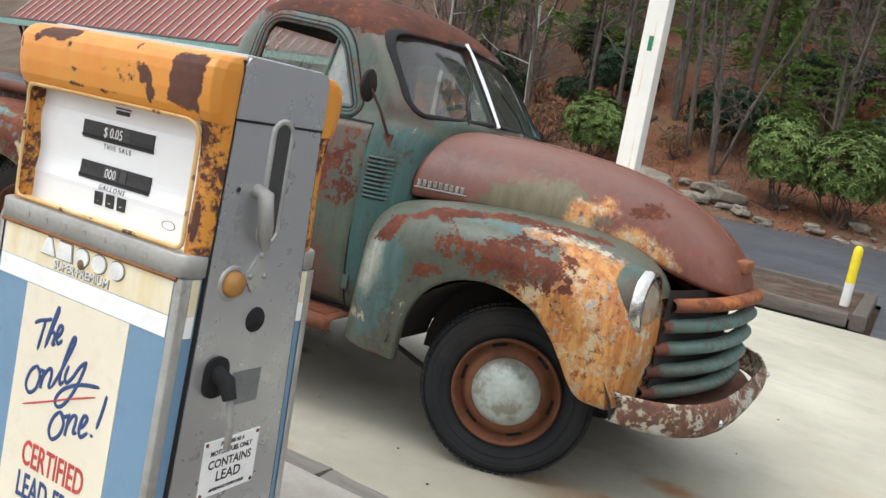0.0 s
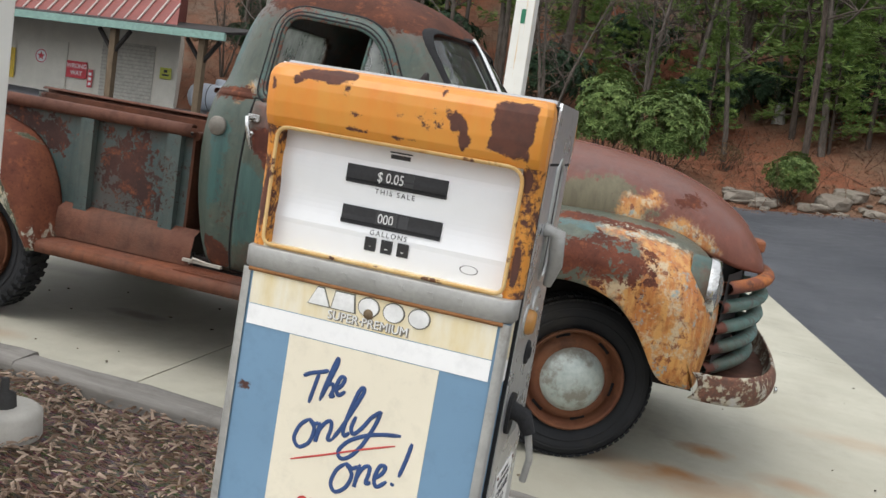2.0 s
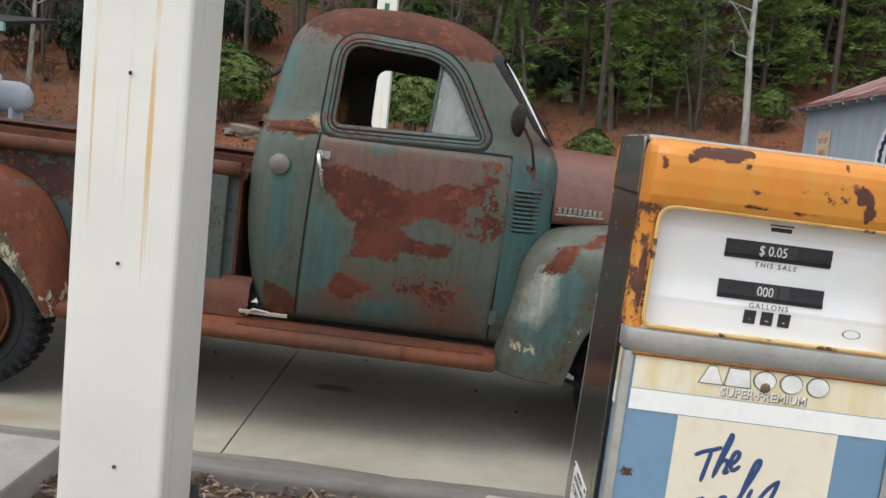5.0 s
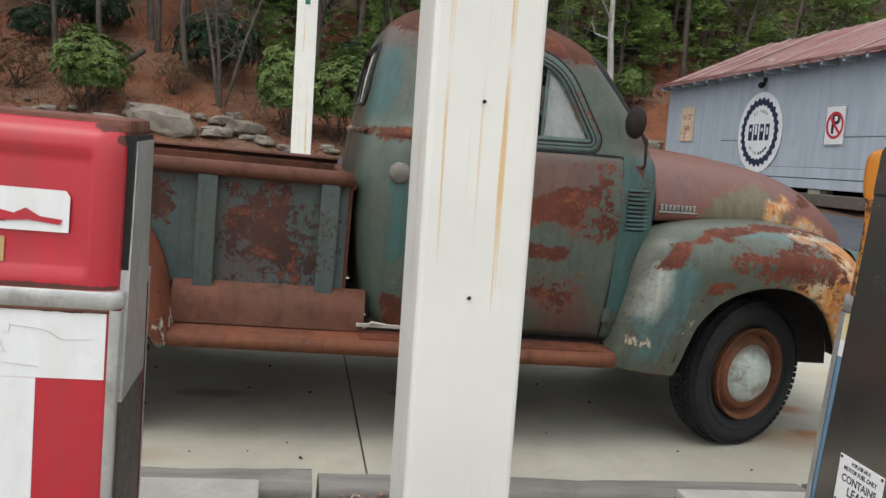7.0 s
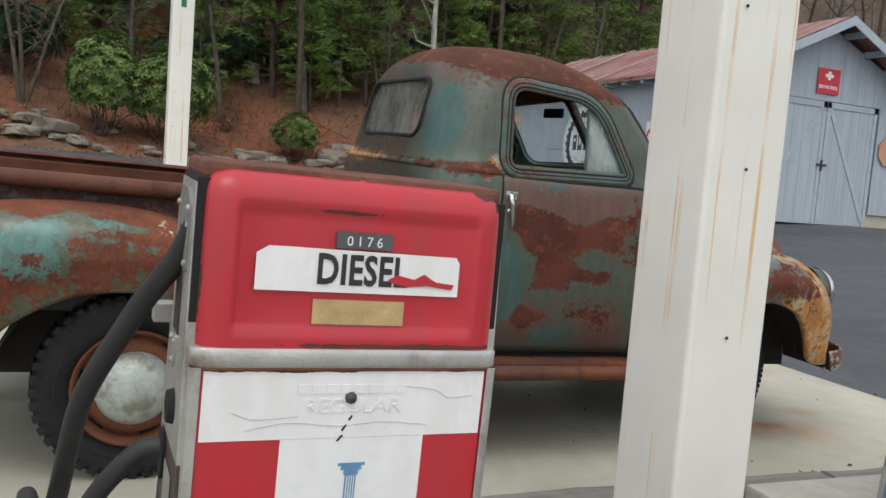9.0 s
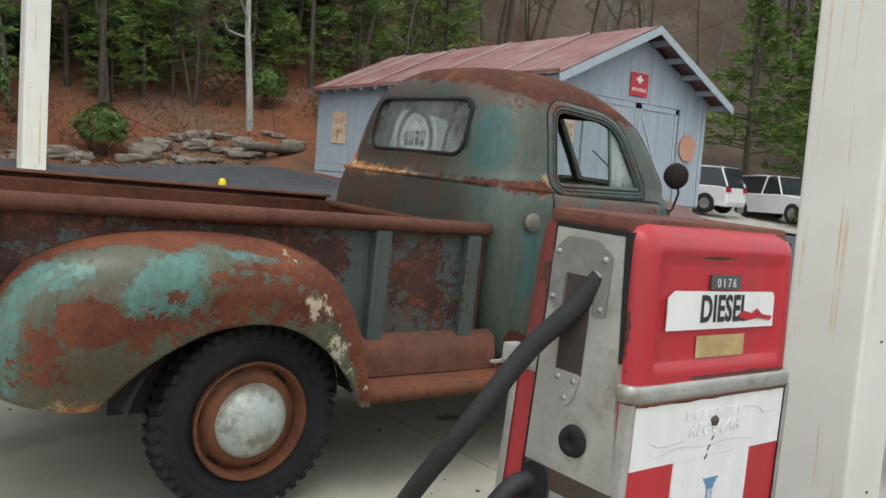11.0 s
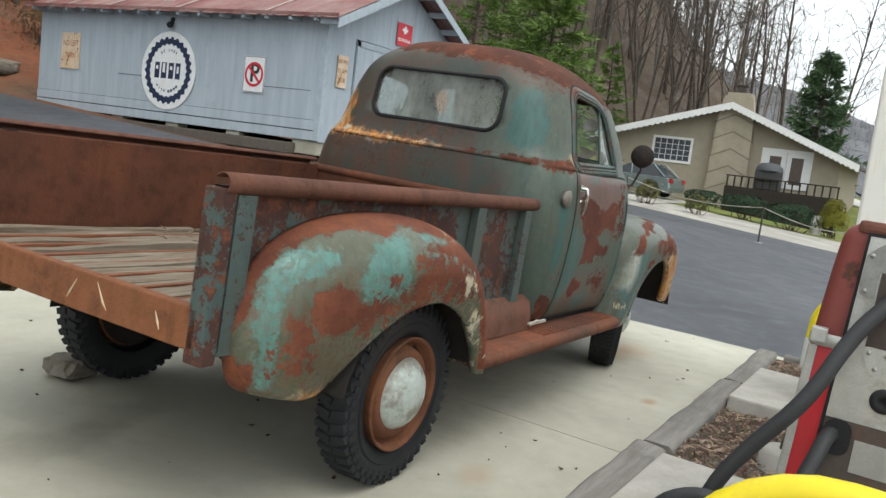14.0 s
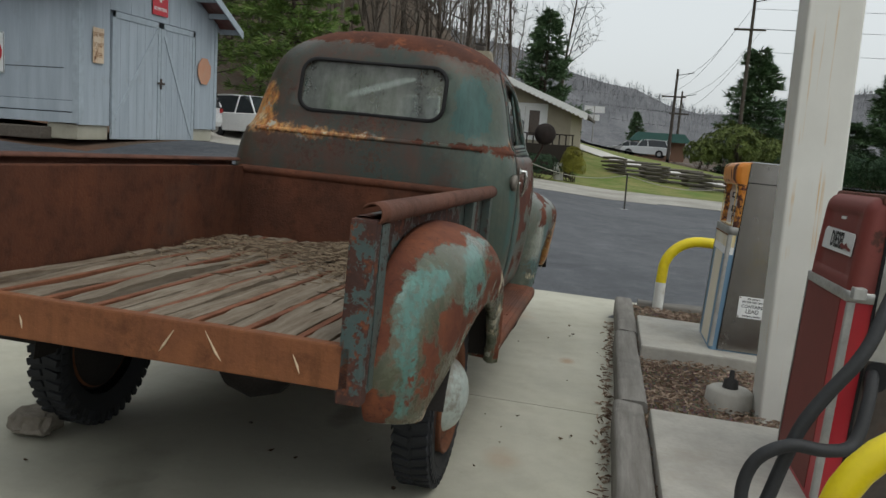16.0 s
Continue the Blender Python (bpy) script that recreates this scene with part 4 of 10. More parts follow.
patch("cab", "ochre", (-0.22, 1.28), (-0.10, 1.28), (-0.06, 1.50), (-0.12, 1.56), (-0.2, 1.56))
patch("cab", "ochre", (1.32, 1.27), (1.38, 1.34), (1.385, 1.24), (1.34, 1.22))
patch("cab", "bare", (-0.12, 1.273), (0.16, 1.270), (0.40, 1.262), (0.16, 1.256), (-0.12, 1.260))
patch("cab", "bare", (2.265, 1.255), (2.33, 1.255), (2.325, 1.288), (2.275, 1.283))
patch("cab", "pale", (0.84, 1.32), (0.86, 1.50), (0.94, 1.61), (1.06, 1.60), (1.12, 1.48), (1.12, 1.34), (1.00, 1.30))
patch("cab", "pale", (0.30, 1.18), (0.60, 1.20), (0.84, 1.16), (0.90, 0.98), (0.60, 0.96), (0.40, 1.04))
patch("cab", "pale", (1.26, 1.10), (1.36, 1.12), (1.34, 0.80), (1.26, 0.75))
patch("cab", "pale", (2.20, 1.24), (2.36, 1.24), (2.36, 0.60), (2.20, 0.60))

HOOD_PAINT = worn_panel("hood_paint", "hood", (0.165, 0.052, 0.033), (0.200, 0.070, 0.043), pale=(0.125, 0.115, 0.066), faded=(0.135, 0.070, 0.060), gloss=0.38, grime=0.25, specks=0.12)
FENDER_PAINT = worn_panel("front_fender_paint", "front_fender", (0.080, 0.100, 0.078), (0.112, 0.122, 0.092), pale=(0.078, 0.145, 0.140), gloss=0.28, grime=0.4, specks=0.25)
CAB_PAINT = worn_panel("cab_paint", "cab", (0.052, 0.084, 0.070), (0.082, 0.102, 0.078), rust=(0.115, 0.043, 0.026), rust2=(0.075, 0.032, 0.022), pale=(0.040, 0.100, 0.092), faded=(0.100, 0.044, 0.028), gloss=0.38)
DOOR_PAINT = worn_panel("door_paint", "door", (0.062, 0.084, 0.066), (0.094, 0.108, 0.082), rust=(0.130, 0.044, 0.029), rust2=(0.080, 0.029, 0.021), pale=(0.056, 0.112, 0.102), faded=(0.128, 0.060, 0.045), gloss=0.34, specks=0.25)
REAR_FENDER_PAINT = worn_panel("rear_fender_paint", "rear_fender", (0.085, 0.098, 0.066), (0.118, 0.126, 0.084), rust=(0.190, 0.068, 0.037), rust2=(0.115, 0.040, 0.026), pale=(0.095, 0.215, 0.185), faded=(0.085, 0.082, 0.044), gloss=0.20, specks=0.3)
nose_out = lambda x, y, z: (x + 0.6 * (0.88 - np.abs(y)), z + 0.4 * (0.88 - np.abs(y)))
tail_out = lambda x, y, z: (x - 0.6 * (0.88 - np.abs(y)), z + 0.4 * (0.88 - np.abs(y)))
from_side = lambda x, y, z: (x, z)
round_back = lambda x, y, z: (x - y - 0.72, z)
patch("bed", "flecks", (0.62, 0.97), (0.80, 0.99), (0.90, 0.92), (0.90, 0.70), (0.76, 0.64), (0.64, 0.68))
patch("bed", "flecks", (-0.86, 1.03), (-0.30, 1.03), (0.10, 1.04), (0.46, 0.95), (0.40, 0.86), (-0.20, 1.00), (-0.70, 0.96), (-0.86, 0.80))
patch("bed", "faded", (0.58, 0.62), (0.58, 0.90), (0.70, 0.94), (0.86, 0.80), (0.80, 0.62))
patch("bed", "rust", (0.70, 0.90), (0.78, 0.90), (0.80, 0.78), (0.72, 0.74))
patch("bed", "flecks", (-0.98, 1.06), (-0.87, 1.06), (-0.87, 0.55), (-0.98, 0.55))
patch("bed", "rust", (-0.98, 0.72), (-0.88, 0.67), (-0.88, 0.5), (-0.98, 0.5))
patch("bed", "dark", (-1.0, 1.06), (1.1, 1.06), (1.1, 1.02), (-1.0, 1.02))
BED_PAINT = worn_panel("bed_side_paint", "bed", (0.050, 0.080, 0.078), (0.076, 0.102, 0.096), rust=(0.080, 0.040, 0.032), rust2=(0.052, 0.030, 0.026), faded=(0.074, 0.062, 0.056), gloss=0.42, specks=0.9)


def rust_mat(name, c, c2, rough=0.85):
    n = Nodes(name)
    a, b, f = n.noise(2.0, 8.0, 0.65), n.noise(11.0, 7.0, 0.7), n.noise(80.0, 3.0)
    col = n.mix(n.ramp(a, 0.35, 0.65), c, c2)
    col = n.mix(n.ramp(b, 0.5, 0.72, 0, 0.7), col, tuple(x * 0.45 for x in c))
    streak = n.noise(1.0, 4.0, 0.6, n.scaled(n.co, (22, 22, 2)))
    col = n.mix(n.ramp(streak, 0.5, 0.75, 0, 0.65), col, tuple(x * 0.5 for x in c2))
    col = n.mix(n.ramp(n.noise(0.9, 6.0, 0.7), 0.55, 0.68, 0, 0.55), col, (0.055, 0.042, 0.034))
    return n.end(col, n.ramp(b, 0.3, 0.7, rough - 0.15, rough), 0.0, n.math("ADD", b, f), 0.5, 0.005, Specular_IOR_Level=0.3)


RUSTY = rust_mat("red_brown_rust", (0.105, 0.042, 0.027), (0.165, 0.070, 0.042))
RUST_BED = rust_mat("bed_rust", (0.060, 0.023, 0.013), (0.135, 0.045, 0.021))
RUST_BOARD = rust_mat("running_board_rust", (0.24, 0.075, 0.03), (0.15, 0.06, 0.04))
RUST_RIM = rust_mat("rim_rust", (0.12, 0.045, 0.025), (0.20, 0.08, 0.035))
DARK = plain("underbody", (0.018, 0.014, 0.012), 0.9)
BLACK = plain("black_rubber", (0.009, 0.009, 0.010), 0.85, 0, 0.3, 20)
CHROME = plain("worn_chrome", (0.62, 0.62, 0.60), 0.22, 1.0, 0.2, 20, 0.1, (0.25, 0.22, 0.18))
BRIGHT = plain("bright_alloy_trim", (0.80, 0.80, 0.78), 0.3, 0.6, 0.06, 20, 0.05)


def mirror_y(mesh):
    out = Mesh()
    out.v, out.f, out.smooth = [(x, -y, z) for x, y, z in mesh.v], [q[::-1] for q in mesh.f], list(mesh.smooth)
    return out


# cab shell: rows of z, rear x, front x, half width, corner radius
CAB = [(0.47, 1.215, 2.30, 0.690, 0.10), (0.52, 1.19, 2.33, 0.715, 0.12), (0.65, 1.155, 2.36, 0.745, 0.15), (0.85, 1.125, 2.37, 0.762, 0.17), (1.05, 1.118, 2.37, 0.762, 0.18),
       (1.20, 1.128, 2.37, 0.742, 0.19), (1.255, 1.135, 2.36, 0.722, 0.20), (1.31, 1.150, 2.315, 0.695, 0.22), (1.45, 1.168, 2.225, 0.664, 0.24), (1.58, 1.19, 2.135, 0.632, 0.26), (1.67, 1.215, 2.065, 0.592, 0.28),
       (1.735, 1.255, 1.99, 0.530, 0.30), (1.785, 1.315, 1.895, 0.440, 0.30), (1.815, 1.39, 1.80, 0.320, 0.25), (1.828, 1.48, 1.70, 0.16, 0.10)]


def front_corner(z):
    """How much tighter the front corners are than the rear ones."""
    return 0.9 if z < 1.28 else 0.9 - 0.48 * clip((z - 1.28) / 0.05, 0, 1) + 0.33 * clip((z - 1.60) / 0.12, 0, 1)


def cab_section(z, n=9, grow=0.0):
    x0, x1, w, r = interp(CAB, z)
    x0, x1, w = x0 - grow, x1 + grow, w + grow
    r = min(r, w * 0.95, (x1 - x0) * 0.48)
    rf = min(r * front_corner(z), w * 0.9)
    pts = []
    for cx, cy, a0, q in ((x1 - rf, w - rf, 0, rf), (x0 + r, w - r, 90, r), (x0 + r, -w + r, 180, r), (x1 - rf, -w + rf, 270, rf)):
        for i in range(n + 1):
            a = radians(a0 + 90 * i / n)
            pts.append([cx + q * math.cos(a), cy + q * math.sin(a)])
    # extra points along the straight sides
    out = []
    for i, p in enumerate(pts):
        out.append(p)
        if i % (n + 1) == n:
            o = pts[(i + 1) % len(pts)]
            out += [[p[0] + (o[0] - p[0]) * k / 8, p[1] + (o[1] - p[1]) * k / 8] for k in range(1, 8)]
    for p in out:  # the front bows out and the back bulges a little
        if p[0] > (x0 + x1) / 2 + 0.2:
            p[0] += 0.05 * (1 - (p[1] / w) ** 2) * (1.3 if z > 1.28 else 0.6)
        elif p[0] < (x0 + x1) / 2 - 0.2:
            p[0] -= 0.035 * (1 - (p[1] / w) ** 2)
    return [(x, y, z) for x, y in out]


def cab_side(x, z, grow=0.0):
    """Half width of the cab at x, z."""
    x0, x1, w, r = interp(CAB, z)
    rf = r * front_corner(z)
    w += grow
    if x > x1 - rf:
        d = min(1, (x - (x1 - rf)) / rf)
        return w - rf + rf * math.sqrt(max(0, 1 - d * d))
    if x < x0 + r:
        d = min(1, (x0 + r - x) / r)
        return w - r + r * math.sqrt(max(0, 1 - d * d))
    return w


WIN = round_poly([(1.432, 1.278), (2.048, 1.298), (1.878, 1.610), (1.448, 1.636)], [0.05, 0.03, 0.12, 0.09], 7)
REARW = rounded(-0.375, 0.375, 1.375, 1.63, 0.07, 6)
SHIELD = round_poly([(0.020, 1.345), (0.648, 1.322), (0.590, 1.645), (0.020, 1.675)], [0.02, 0.07, 0.10, 0.02], 6)


def build_cab():
    """The outer skin with its openings, then its thickness."""
    zs = list(np.linspace(0.47, 1.79, 54)) + [1.80, 1.81, 1.818, 1.824, 1.828]
    rows = [cab_section(z) for z in zs]
    k = len(rows[0])
    skin = Mesh().grid(rows, True, True)
    skin.add(rows[-1], [tuple(range(k))]).add(rows[0], [tuple(range(k))])
    me = skin.data("cab_body", CAB_PAINT)
    bm = bmesh.new()
    bm.from_mesh(me)
    bmesh.ops.remove_doubles(bm, verts=bm.verts, dist=0.0004)
    bmesh.ops.triangulate(bm, faces=bm.faces)
    bmesh.ops.recalc_face_normals(bm, faces=bm.faces)
    whole = BVHTree.FromBMesh(bm)
    bm.to_mesh(me)
    bm.free()
    body = part("cab_body", me, CAB_PAINT, truck, "teal cab shell with a rust-brown roof")
    left_shield = [(-u, v) for u, v in SHIELD]
    cut(body, [Mesh().prism(WIN, -1.2, -0.3, "y"), Mesh().prism(WIN, 0.3, 1.2, "y"), Mesh().prism(REARW, 0.9, 1.4, "x"), Mesh().prism(SHIELD, 1.8, 2.8, "x"), Mesh().prism(left_shield, 1.8, 2.8, "x")])
    bm = bmesh.new()
    bm.from_mesh(body.data)
    bmesh.ops.triangulate(bm, faces=[f for f in bm.faces if len(f.verts) > 4])
    gone = [f for f in bm.faces if whole.find_nearest(f.calc_center_median())[3] > 0.0015 or f.calc_center_median().z < 0.4705]
    bmesh.ops.delete(bm, geom=gone, context="FACES")
    for f in bm.faces:
        f.smooth = True
    bm.to_mesh(body.data)
    bm.free()
    md = body.modifiers.new("thick", "SOLIDIFY")
    md.thickness, md.offset = 0.028, -1
    return weather(body, "cab", round_back)


cab = build_cab()


def strip_on(outline, place, wide, thick, closed=True):
    """A rounded strip that follows an outline on a surface. place(u, v, out) gives the point."""
    n = len(outline)
    c = (sum(p[0] for p in outline) / n, sum(p[1] for p in outline) / n)
    rows = []
    for i in range(n):
        a, b = Vector(outline[i - 1]), Vector(outline[(i + 1) % n])
        d = (b - a).normalized()
        nrm = Vector((d.y, -d.x))
        p = Vector(outline[i])
        if nrm.dot(p - Vector(c)) < 0:
            nrm = -nrm
        ring = []
        for s, o in ((-0.35, -0.2), (-0.30, 0.7), (0.0, 1.0), (0.6, 0.9), (1.0, 0.3), (1.0, -0.6)):
            q = p + nrm * wide * s
            ring.append(place(q.x, q.y, thick * o))
        rows.append(ring)
    if closed:
        rows.append(rows[0])
    return Mesh().grid(rows, True, False)


def grown(outline, d):
    """An outline moved outward by d."""
    n = len(outline)
    c = Vector((sum(p[0] for p in outline) / n, sum(p[1] for p in outline) / n))
    out = []
    for i in range(n):
        t = (Vector(outline[(i + 1) % n]) - Vector(outline[i - 1])).normalized()
        nrm = Vector((t.y, -t.x))
        p = Vector(outline[i])
        out.append(tuple(p + nrm * (d if nrm.dot(p - c) > 0 else -d)))
    return out


def cab_back(y, z, out):
    x0, x1, w, r = interp(CAB, z)
    return (x0 - 0.035 * (1 - (y / w) ** 2) - out, y, z)


def cab_front(y, z, out):
    x0, x1, w, r = interp(CAB, z)
    rf = min(r * front_corner(z), w * 0.9)
    d = clip((abs(y) - (w - rf)) / rf, 0, 1)
    return (x1 - rf + rf * math.sqrt(1 - d * d) + 0.065 * (1 - (y / w) ** 2) + out, y, z)


FRAME_PAINT = old_paint("frame_paint", 0.66, [])
for s in (1, -1):
    side = "right" if s < 0 else "left"
    at_side = lambda u, v, o: (u, s * (cab_side(u, v) + o), v)
    # door: a skin a little proud of the cab, with its own edge
    rows = []
    for i in range(61):
        z = 0.485 + (1.245 - 0.485) * i / 60
        row = []
        for j in range(61):
            x0, x1 = 1.372 + 0.035 * (z - 0.485), 2.165 + 0.02 * math.sin((z - 0.485) * 3)
            x = x0 + (x1 - x0) * j / 60
            e = min(j, 60 - j, i, 60 - i)
            row.append((x, s * (cab_side(x, z) + (-0.004 if e == 0 else 0.009 if e == 1 else 0.010)), z))
        rows.append(row)
    door = weather(part("door", Mesh().grid(rows), DOOR_PAINT, truck, "dented teal door blotched with brown rust"), "door", from_side)
    seam = [(1.367, 0.48), (2.170, 0.48), (2.172, 1.25), (1.400, 1.25)]
    seam_rows = []
    for i in range(4):
        a, b = Vector(seam[i]), Vector(seam[(i + 1) % 4])
        for k in range(16):
            p = a + (b - a) * k / 16
            seam_rows.append(p)
    part("door_seam", strip_on([tuple(p) for p in seam_rows], lambda u, v, o: (u, s * (cab_side(u, v) + 0.001 + o), v), 0.006, 0.0025), BLACK, door)
    frame_ = part("window_frame", strip_on(WIN, at_side, 0.042, 0.008), FRAME_PAINT, door, "teal pressed-steel window surround")
    mid_line = grown(WIN, 0.017)
    part("frame_groove", strip_on(mid_line, lambda u, v, o: (u, s * (cab_side(u, v) + 0.0062 + o), v), 0.005, 0.0022), BLACK, door)
    part("frame_gap", strip_on(grown(WIN, 0.044), lambda u, v, o: (u, s * (cab_side(u, v) + o), v), 0.006, 0.003), BLACK, door)
    part("window_rubber", strip_on(WIN, lambda u, v, o: (u, s * (cab_side(u, v) + o), v), 0.009, 0.0105), BLACK, door)
    # quarter-light
    vent = [(1.838, 1.288), (2.036, 1.296), (1.962, 1.470), (1.902, 1.562), (1.858, 1.604)]
    rows = [[(x, s * (cab_side(x, z) - d), z) for x, z in vent] for d in (0.018, 0.013)]
    part("vent_pane", Mesh().add(rows[0] + rows[1], [(0, 1, 2, 3, 4), (9, 8, 7, 6, 5)] + [(i, (i + 1) % 5, (i + 1) % 5 + 5, i + 5) for i in range(5)]), glass_mat("vent_glass", dust=0.3), door, "dusty quarter-light pane")
    bar = Mesh().tube([(1.830, s * (cab_side(1.83, 1.30) - 0.010), 1.282), (1.850, s * (cab_side(1.85, 1.61) - 0.010), 1.612)], 0.008, 8)
    part("vent_bar", bar, FRAME_PAINT, door)
    # handle
    if True:
        yb = s * (cab_side(1.42, 1.15) + 0.012)
        hd = Mesh().tube([(1.415, yb, 1.165), (1.412, yb + s * 0.032, 1.165), (1.418, yb + s * 0.036, 1.13), (1.432, yb + s * 0.03, 1.07), (1.440, yb + s * 0.02, 1.035)], [0.010, 0.010, 0.010, 0.009, 0.005], 10)
        hd.box(1.40, 1.455, min(yb, yb + s * 0.006), max(yb, yb + s * 0.006), 1.150, 1.182, None, 0.002)
        hd.lathe([(0.0001, 0.012), (0.009, 0.010), (0.011, 0)], "y", 12, pose(1.425, yb, 1.10) @ (pose(0, 0, 0, 180 if s < 0 else 0)))
        part("door_handle", hd, CHROME, door, "chrome pull-down door handle")
    # louvres on the cowl
    for k in range(10):
        z = 1.12 - k * 0.0175
        row = []
        for u in range(7):
            x = 2.205 + 0.105 * u / 6 + 0.012 * (1.12 - z)
            row.append(x)
        lv = Mesh().grid([[(x, s * (cab_side(x, z) + o), z + dz) for x in row] for o, dz in ((0.0, 0.006), (0.007, 0.002), (0.008, -0.002), (-0.002, -0.004))])
        weather(part("louvre", lv, CAB_PAINT, cab), "cab", lambda x, y, z: (x, z))
        part("slot", Mesh().grid([[(x, s * (cab_side(x, z) + 0.0012), z + dz) for x in row] for dz in (-0.009, -0.0035)]), BLACK, cab)
    # wiper-side trim, body seam under the roof
    belt = Mesh().grid([[(x, s * (cab_side(x, z) + o), z) for x in np.linspace(1.145, 1.40, 12)] for z, o in ((1.243, 0.0), (1.248, 0.006), (1.262, 0.006), (1.267, 0.0))])
    weather(part("belt_seam", belt, CAB_PAINT, cab), "cab", round_back)
    # hinge
    weather(part("hinge", Mesh().box(2.165, 2.195, s * (cab_side(2.18, 0.6) + 0.002) - 0.006, s * (cab_side(2.18, 0.6) + 0.002) + 0.006, 0.56, 0.62, None, 0.002), CAB_PAINT, cab), "cab", from_side)

back = [(y, 0.0) for y in np.linspace(-0.6, 0.6, 30)]
weather(part("belt_seam", Mesh().grid([[cab_back(y, z, o) for y, _ in back] for z, o in ((1.243, 0.0), (1.248, 0.007), (1.262, 0.007), (1.267, 0.0))]), CAB_PAINT, cab, "scaling raised seam across the cab back"), "cab", round_back)
rear_glass = part("rear_window", Mesh().grid([[cab_back(y, z, -0.012) for y in np.linspace(-0.38, 0.38, 8)] for z in (1.37, 1.5, 1.635)]), glass_mat("rear_glass", (0.74, 0.80, 0.76), dust=0.42, ior=1.28, grit=(0.46, 0.49, 0.45)), truck, "dusty rear window pane")
part("rear_rubber", strip_on(REARW, cab_back, 0.015, 0.010), BLACK, truck, "black rubber rear window surround")
for s in (1, -1):
    o = [(s * u, v) for u, v in SHIELD]
    part("windshield", Mesh().grid([[cab_front(s * y, z, -0.02) for y in np.linspace(0.012, min(0.652, interp(CAB, z)[2] - 0.012), 9)] for z in (1.315, 1.42, 1.5, 1.58, 1.66, 1.685)]), glass_mat("windshield_glass", dust=0.13), truck, "dusty split windshield pane")
    part("windshield_rubber", strip_on(o, cab_front, 0.016, 0.010), BLACK, truck)
part("windshield_bar", Mesh().tube([cab_front(0, z, 0.004) for z in np.linspace(1.33, 1.69, 6)], 0.013, 8), BRIGHT, truck, "bright centre bar of the split windshield")
for y in (-0.3, 0.3):
    p = [cab_front(y, 1.32, 0.015), cab_front(y * 0.9, 1.40, 0.02), cab_front(y * 0.55, 1.50, 0.012)]
    part("wiper", Mesh().tube(p, 0.004, 6), DARK, truck)

# inside of the cab
part("cab_floor", Mesh().box(1.2, 2.3, -0.66, 0.66, 0.50, 0.53), DARK, truck)
seat = part("seat", Mesh().box(1.30, 1.75, -0.60, 0.60, 0.72, 0.88, None, 0.05), plain("seat_cover", (0.05, 0.035, 0.028), 0.85), truck, "dark worn bench seat")
part("seat_back", Mesh().box(1.22, 1.36, -0.60, 0.60, 0.85, 1.27, pose(0, 0, 0, 0, 0, 0), 0.05), plain("seat_back_cover", (0.05, 0.035, 0.028), 0.85), seat)
part("dashboard", Mesh().box(2.08, 2.30, -0.62, 0.62, 1.06, 1.30, None, 0.03), plain("dash_paint", (0.04, 0.055, 0.05), 0.6), truck)
wheel_ring = Mesh().tube([(0.21 * math.cos(a), 0.21 * math.sin(a), 0) for a in np.linspace(0, 2 * math.pi, 33)], 0.012, 8, pose(1.86, 0.33, 1.24, 0, -55, 0), False)
for a in (30, 150, 270):
    wheel_ring.tube([(0, 0, -0.02), (0.2 * math.cos(radians(a)), 0.2 * math.sin(radians(a)), 0)], 0.007, 6, pose(1.86, 0.33, 1.24, 0, -55, 0))
part("steering_wheel", wheel_ring, BLACK, truck)
part("steering_column", Mesh().tube([(1.87, 0.33, 1.23), (2.2, 0.33, 0.95)], 0.02, 8), DARK, truck)
part("rear_view_mirror", Mesh().box(2.03, 2.05, -0.09, 0.09, 1.56, 1.61, None, 0.008), BLACK, truck)

# cowl between cab and hood
# ---- hood: rows of x, half width, seam z, top z ----
HOOD = [(2.375, 0.665, 1.000, 1.302), (2.50, 0.632, 1.002, 1.302), (2.70, 0.580, 1.005, 1.296), (2.93, 0.520, 1.000, 1.276), (3.12, 0.468, 0.985, 1.245), (3.28, 0.420, 0.955, 1.202), (3.42, 0.372, 0.915, 1.145), (3.53, 0.325, 0.885, 1.080),
        (3.60, 0.285, 0.875, 1.02), (3.65, 0.235, 0.870, 0.955), (3.675, 0.17, 0.868, 0.905), (3.685, 0.06, 0.866, 0.873)]


def nose(x):
    return x if x < 3.1 else x - 0.06 * (x - 3.1) / 0.58


def hood_section(x, n=24, drop=0.0):
    hw, zb, zt = interp(HOOD, x)
    x = nose(x)
    pts = []
    for i in range(n + 1):
        a = math.pi * i / n
        c, s = math.cos(a), math.sin(a)
        y = hw * math.copysign(abs(c) ** 0.72, c)
        z = zb + (zt - zb) * abs(s) ** 0.80
        pts.append((x, y, z - drop))
    return pts


hx = list(np.linspace(2.375, 3.55, 72)) + [3.58, 3.61, 3.635, 3.655, 3.67, 3.68, 3.685]
hood = weather(part("hood", Mesh().grid([hood_section(x, 64) for x in hx]), HOOD_PAINT, truck, "rust-brown bulbous hood with a faded teal flank"), "hood", from_side)
sd = hood.modifiers.new("thick", "SOLIDIFY")
sd.thickness, sd.offset = 0.006, -1
weather(part("hood_ridge", Mesh().tube([(nose(x), 0, interp(HOOD, x)[2] + 0.001) for x in np.linspace(2.4, 3.58, 24)], 0.006, 8), HOOD_PAINT, hood), "hood", from_side)
badge = part("nose_badge", Mesh().box(3.545, 3.612, -0.085, 0.085, 0.945, 0.995, pose(0, 0, 0), 0.012), rust_mat("badge_rust", (0.33, 0.13, 0.05), (0.22, 0.08, 0.04)), hood, "rusty bow-shaped nose badge")
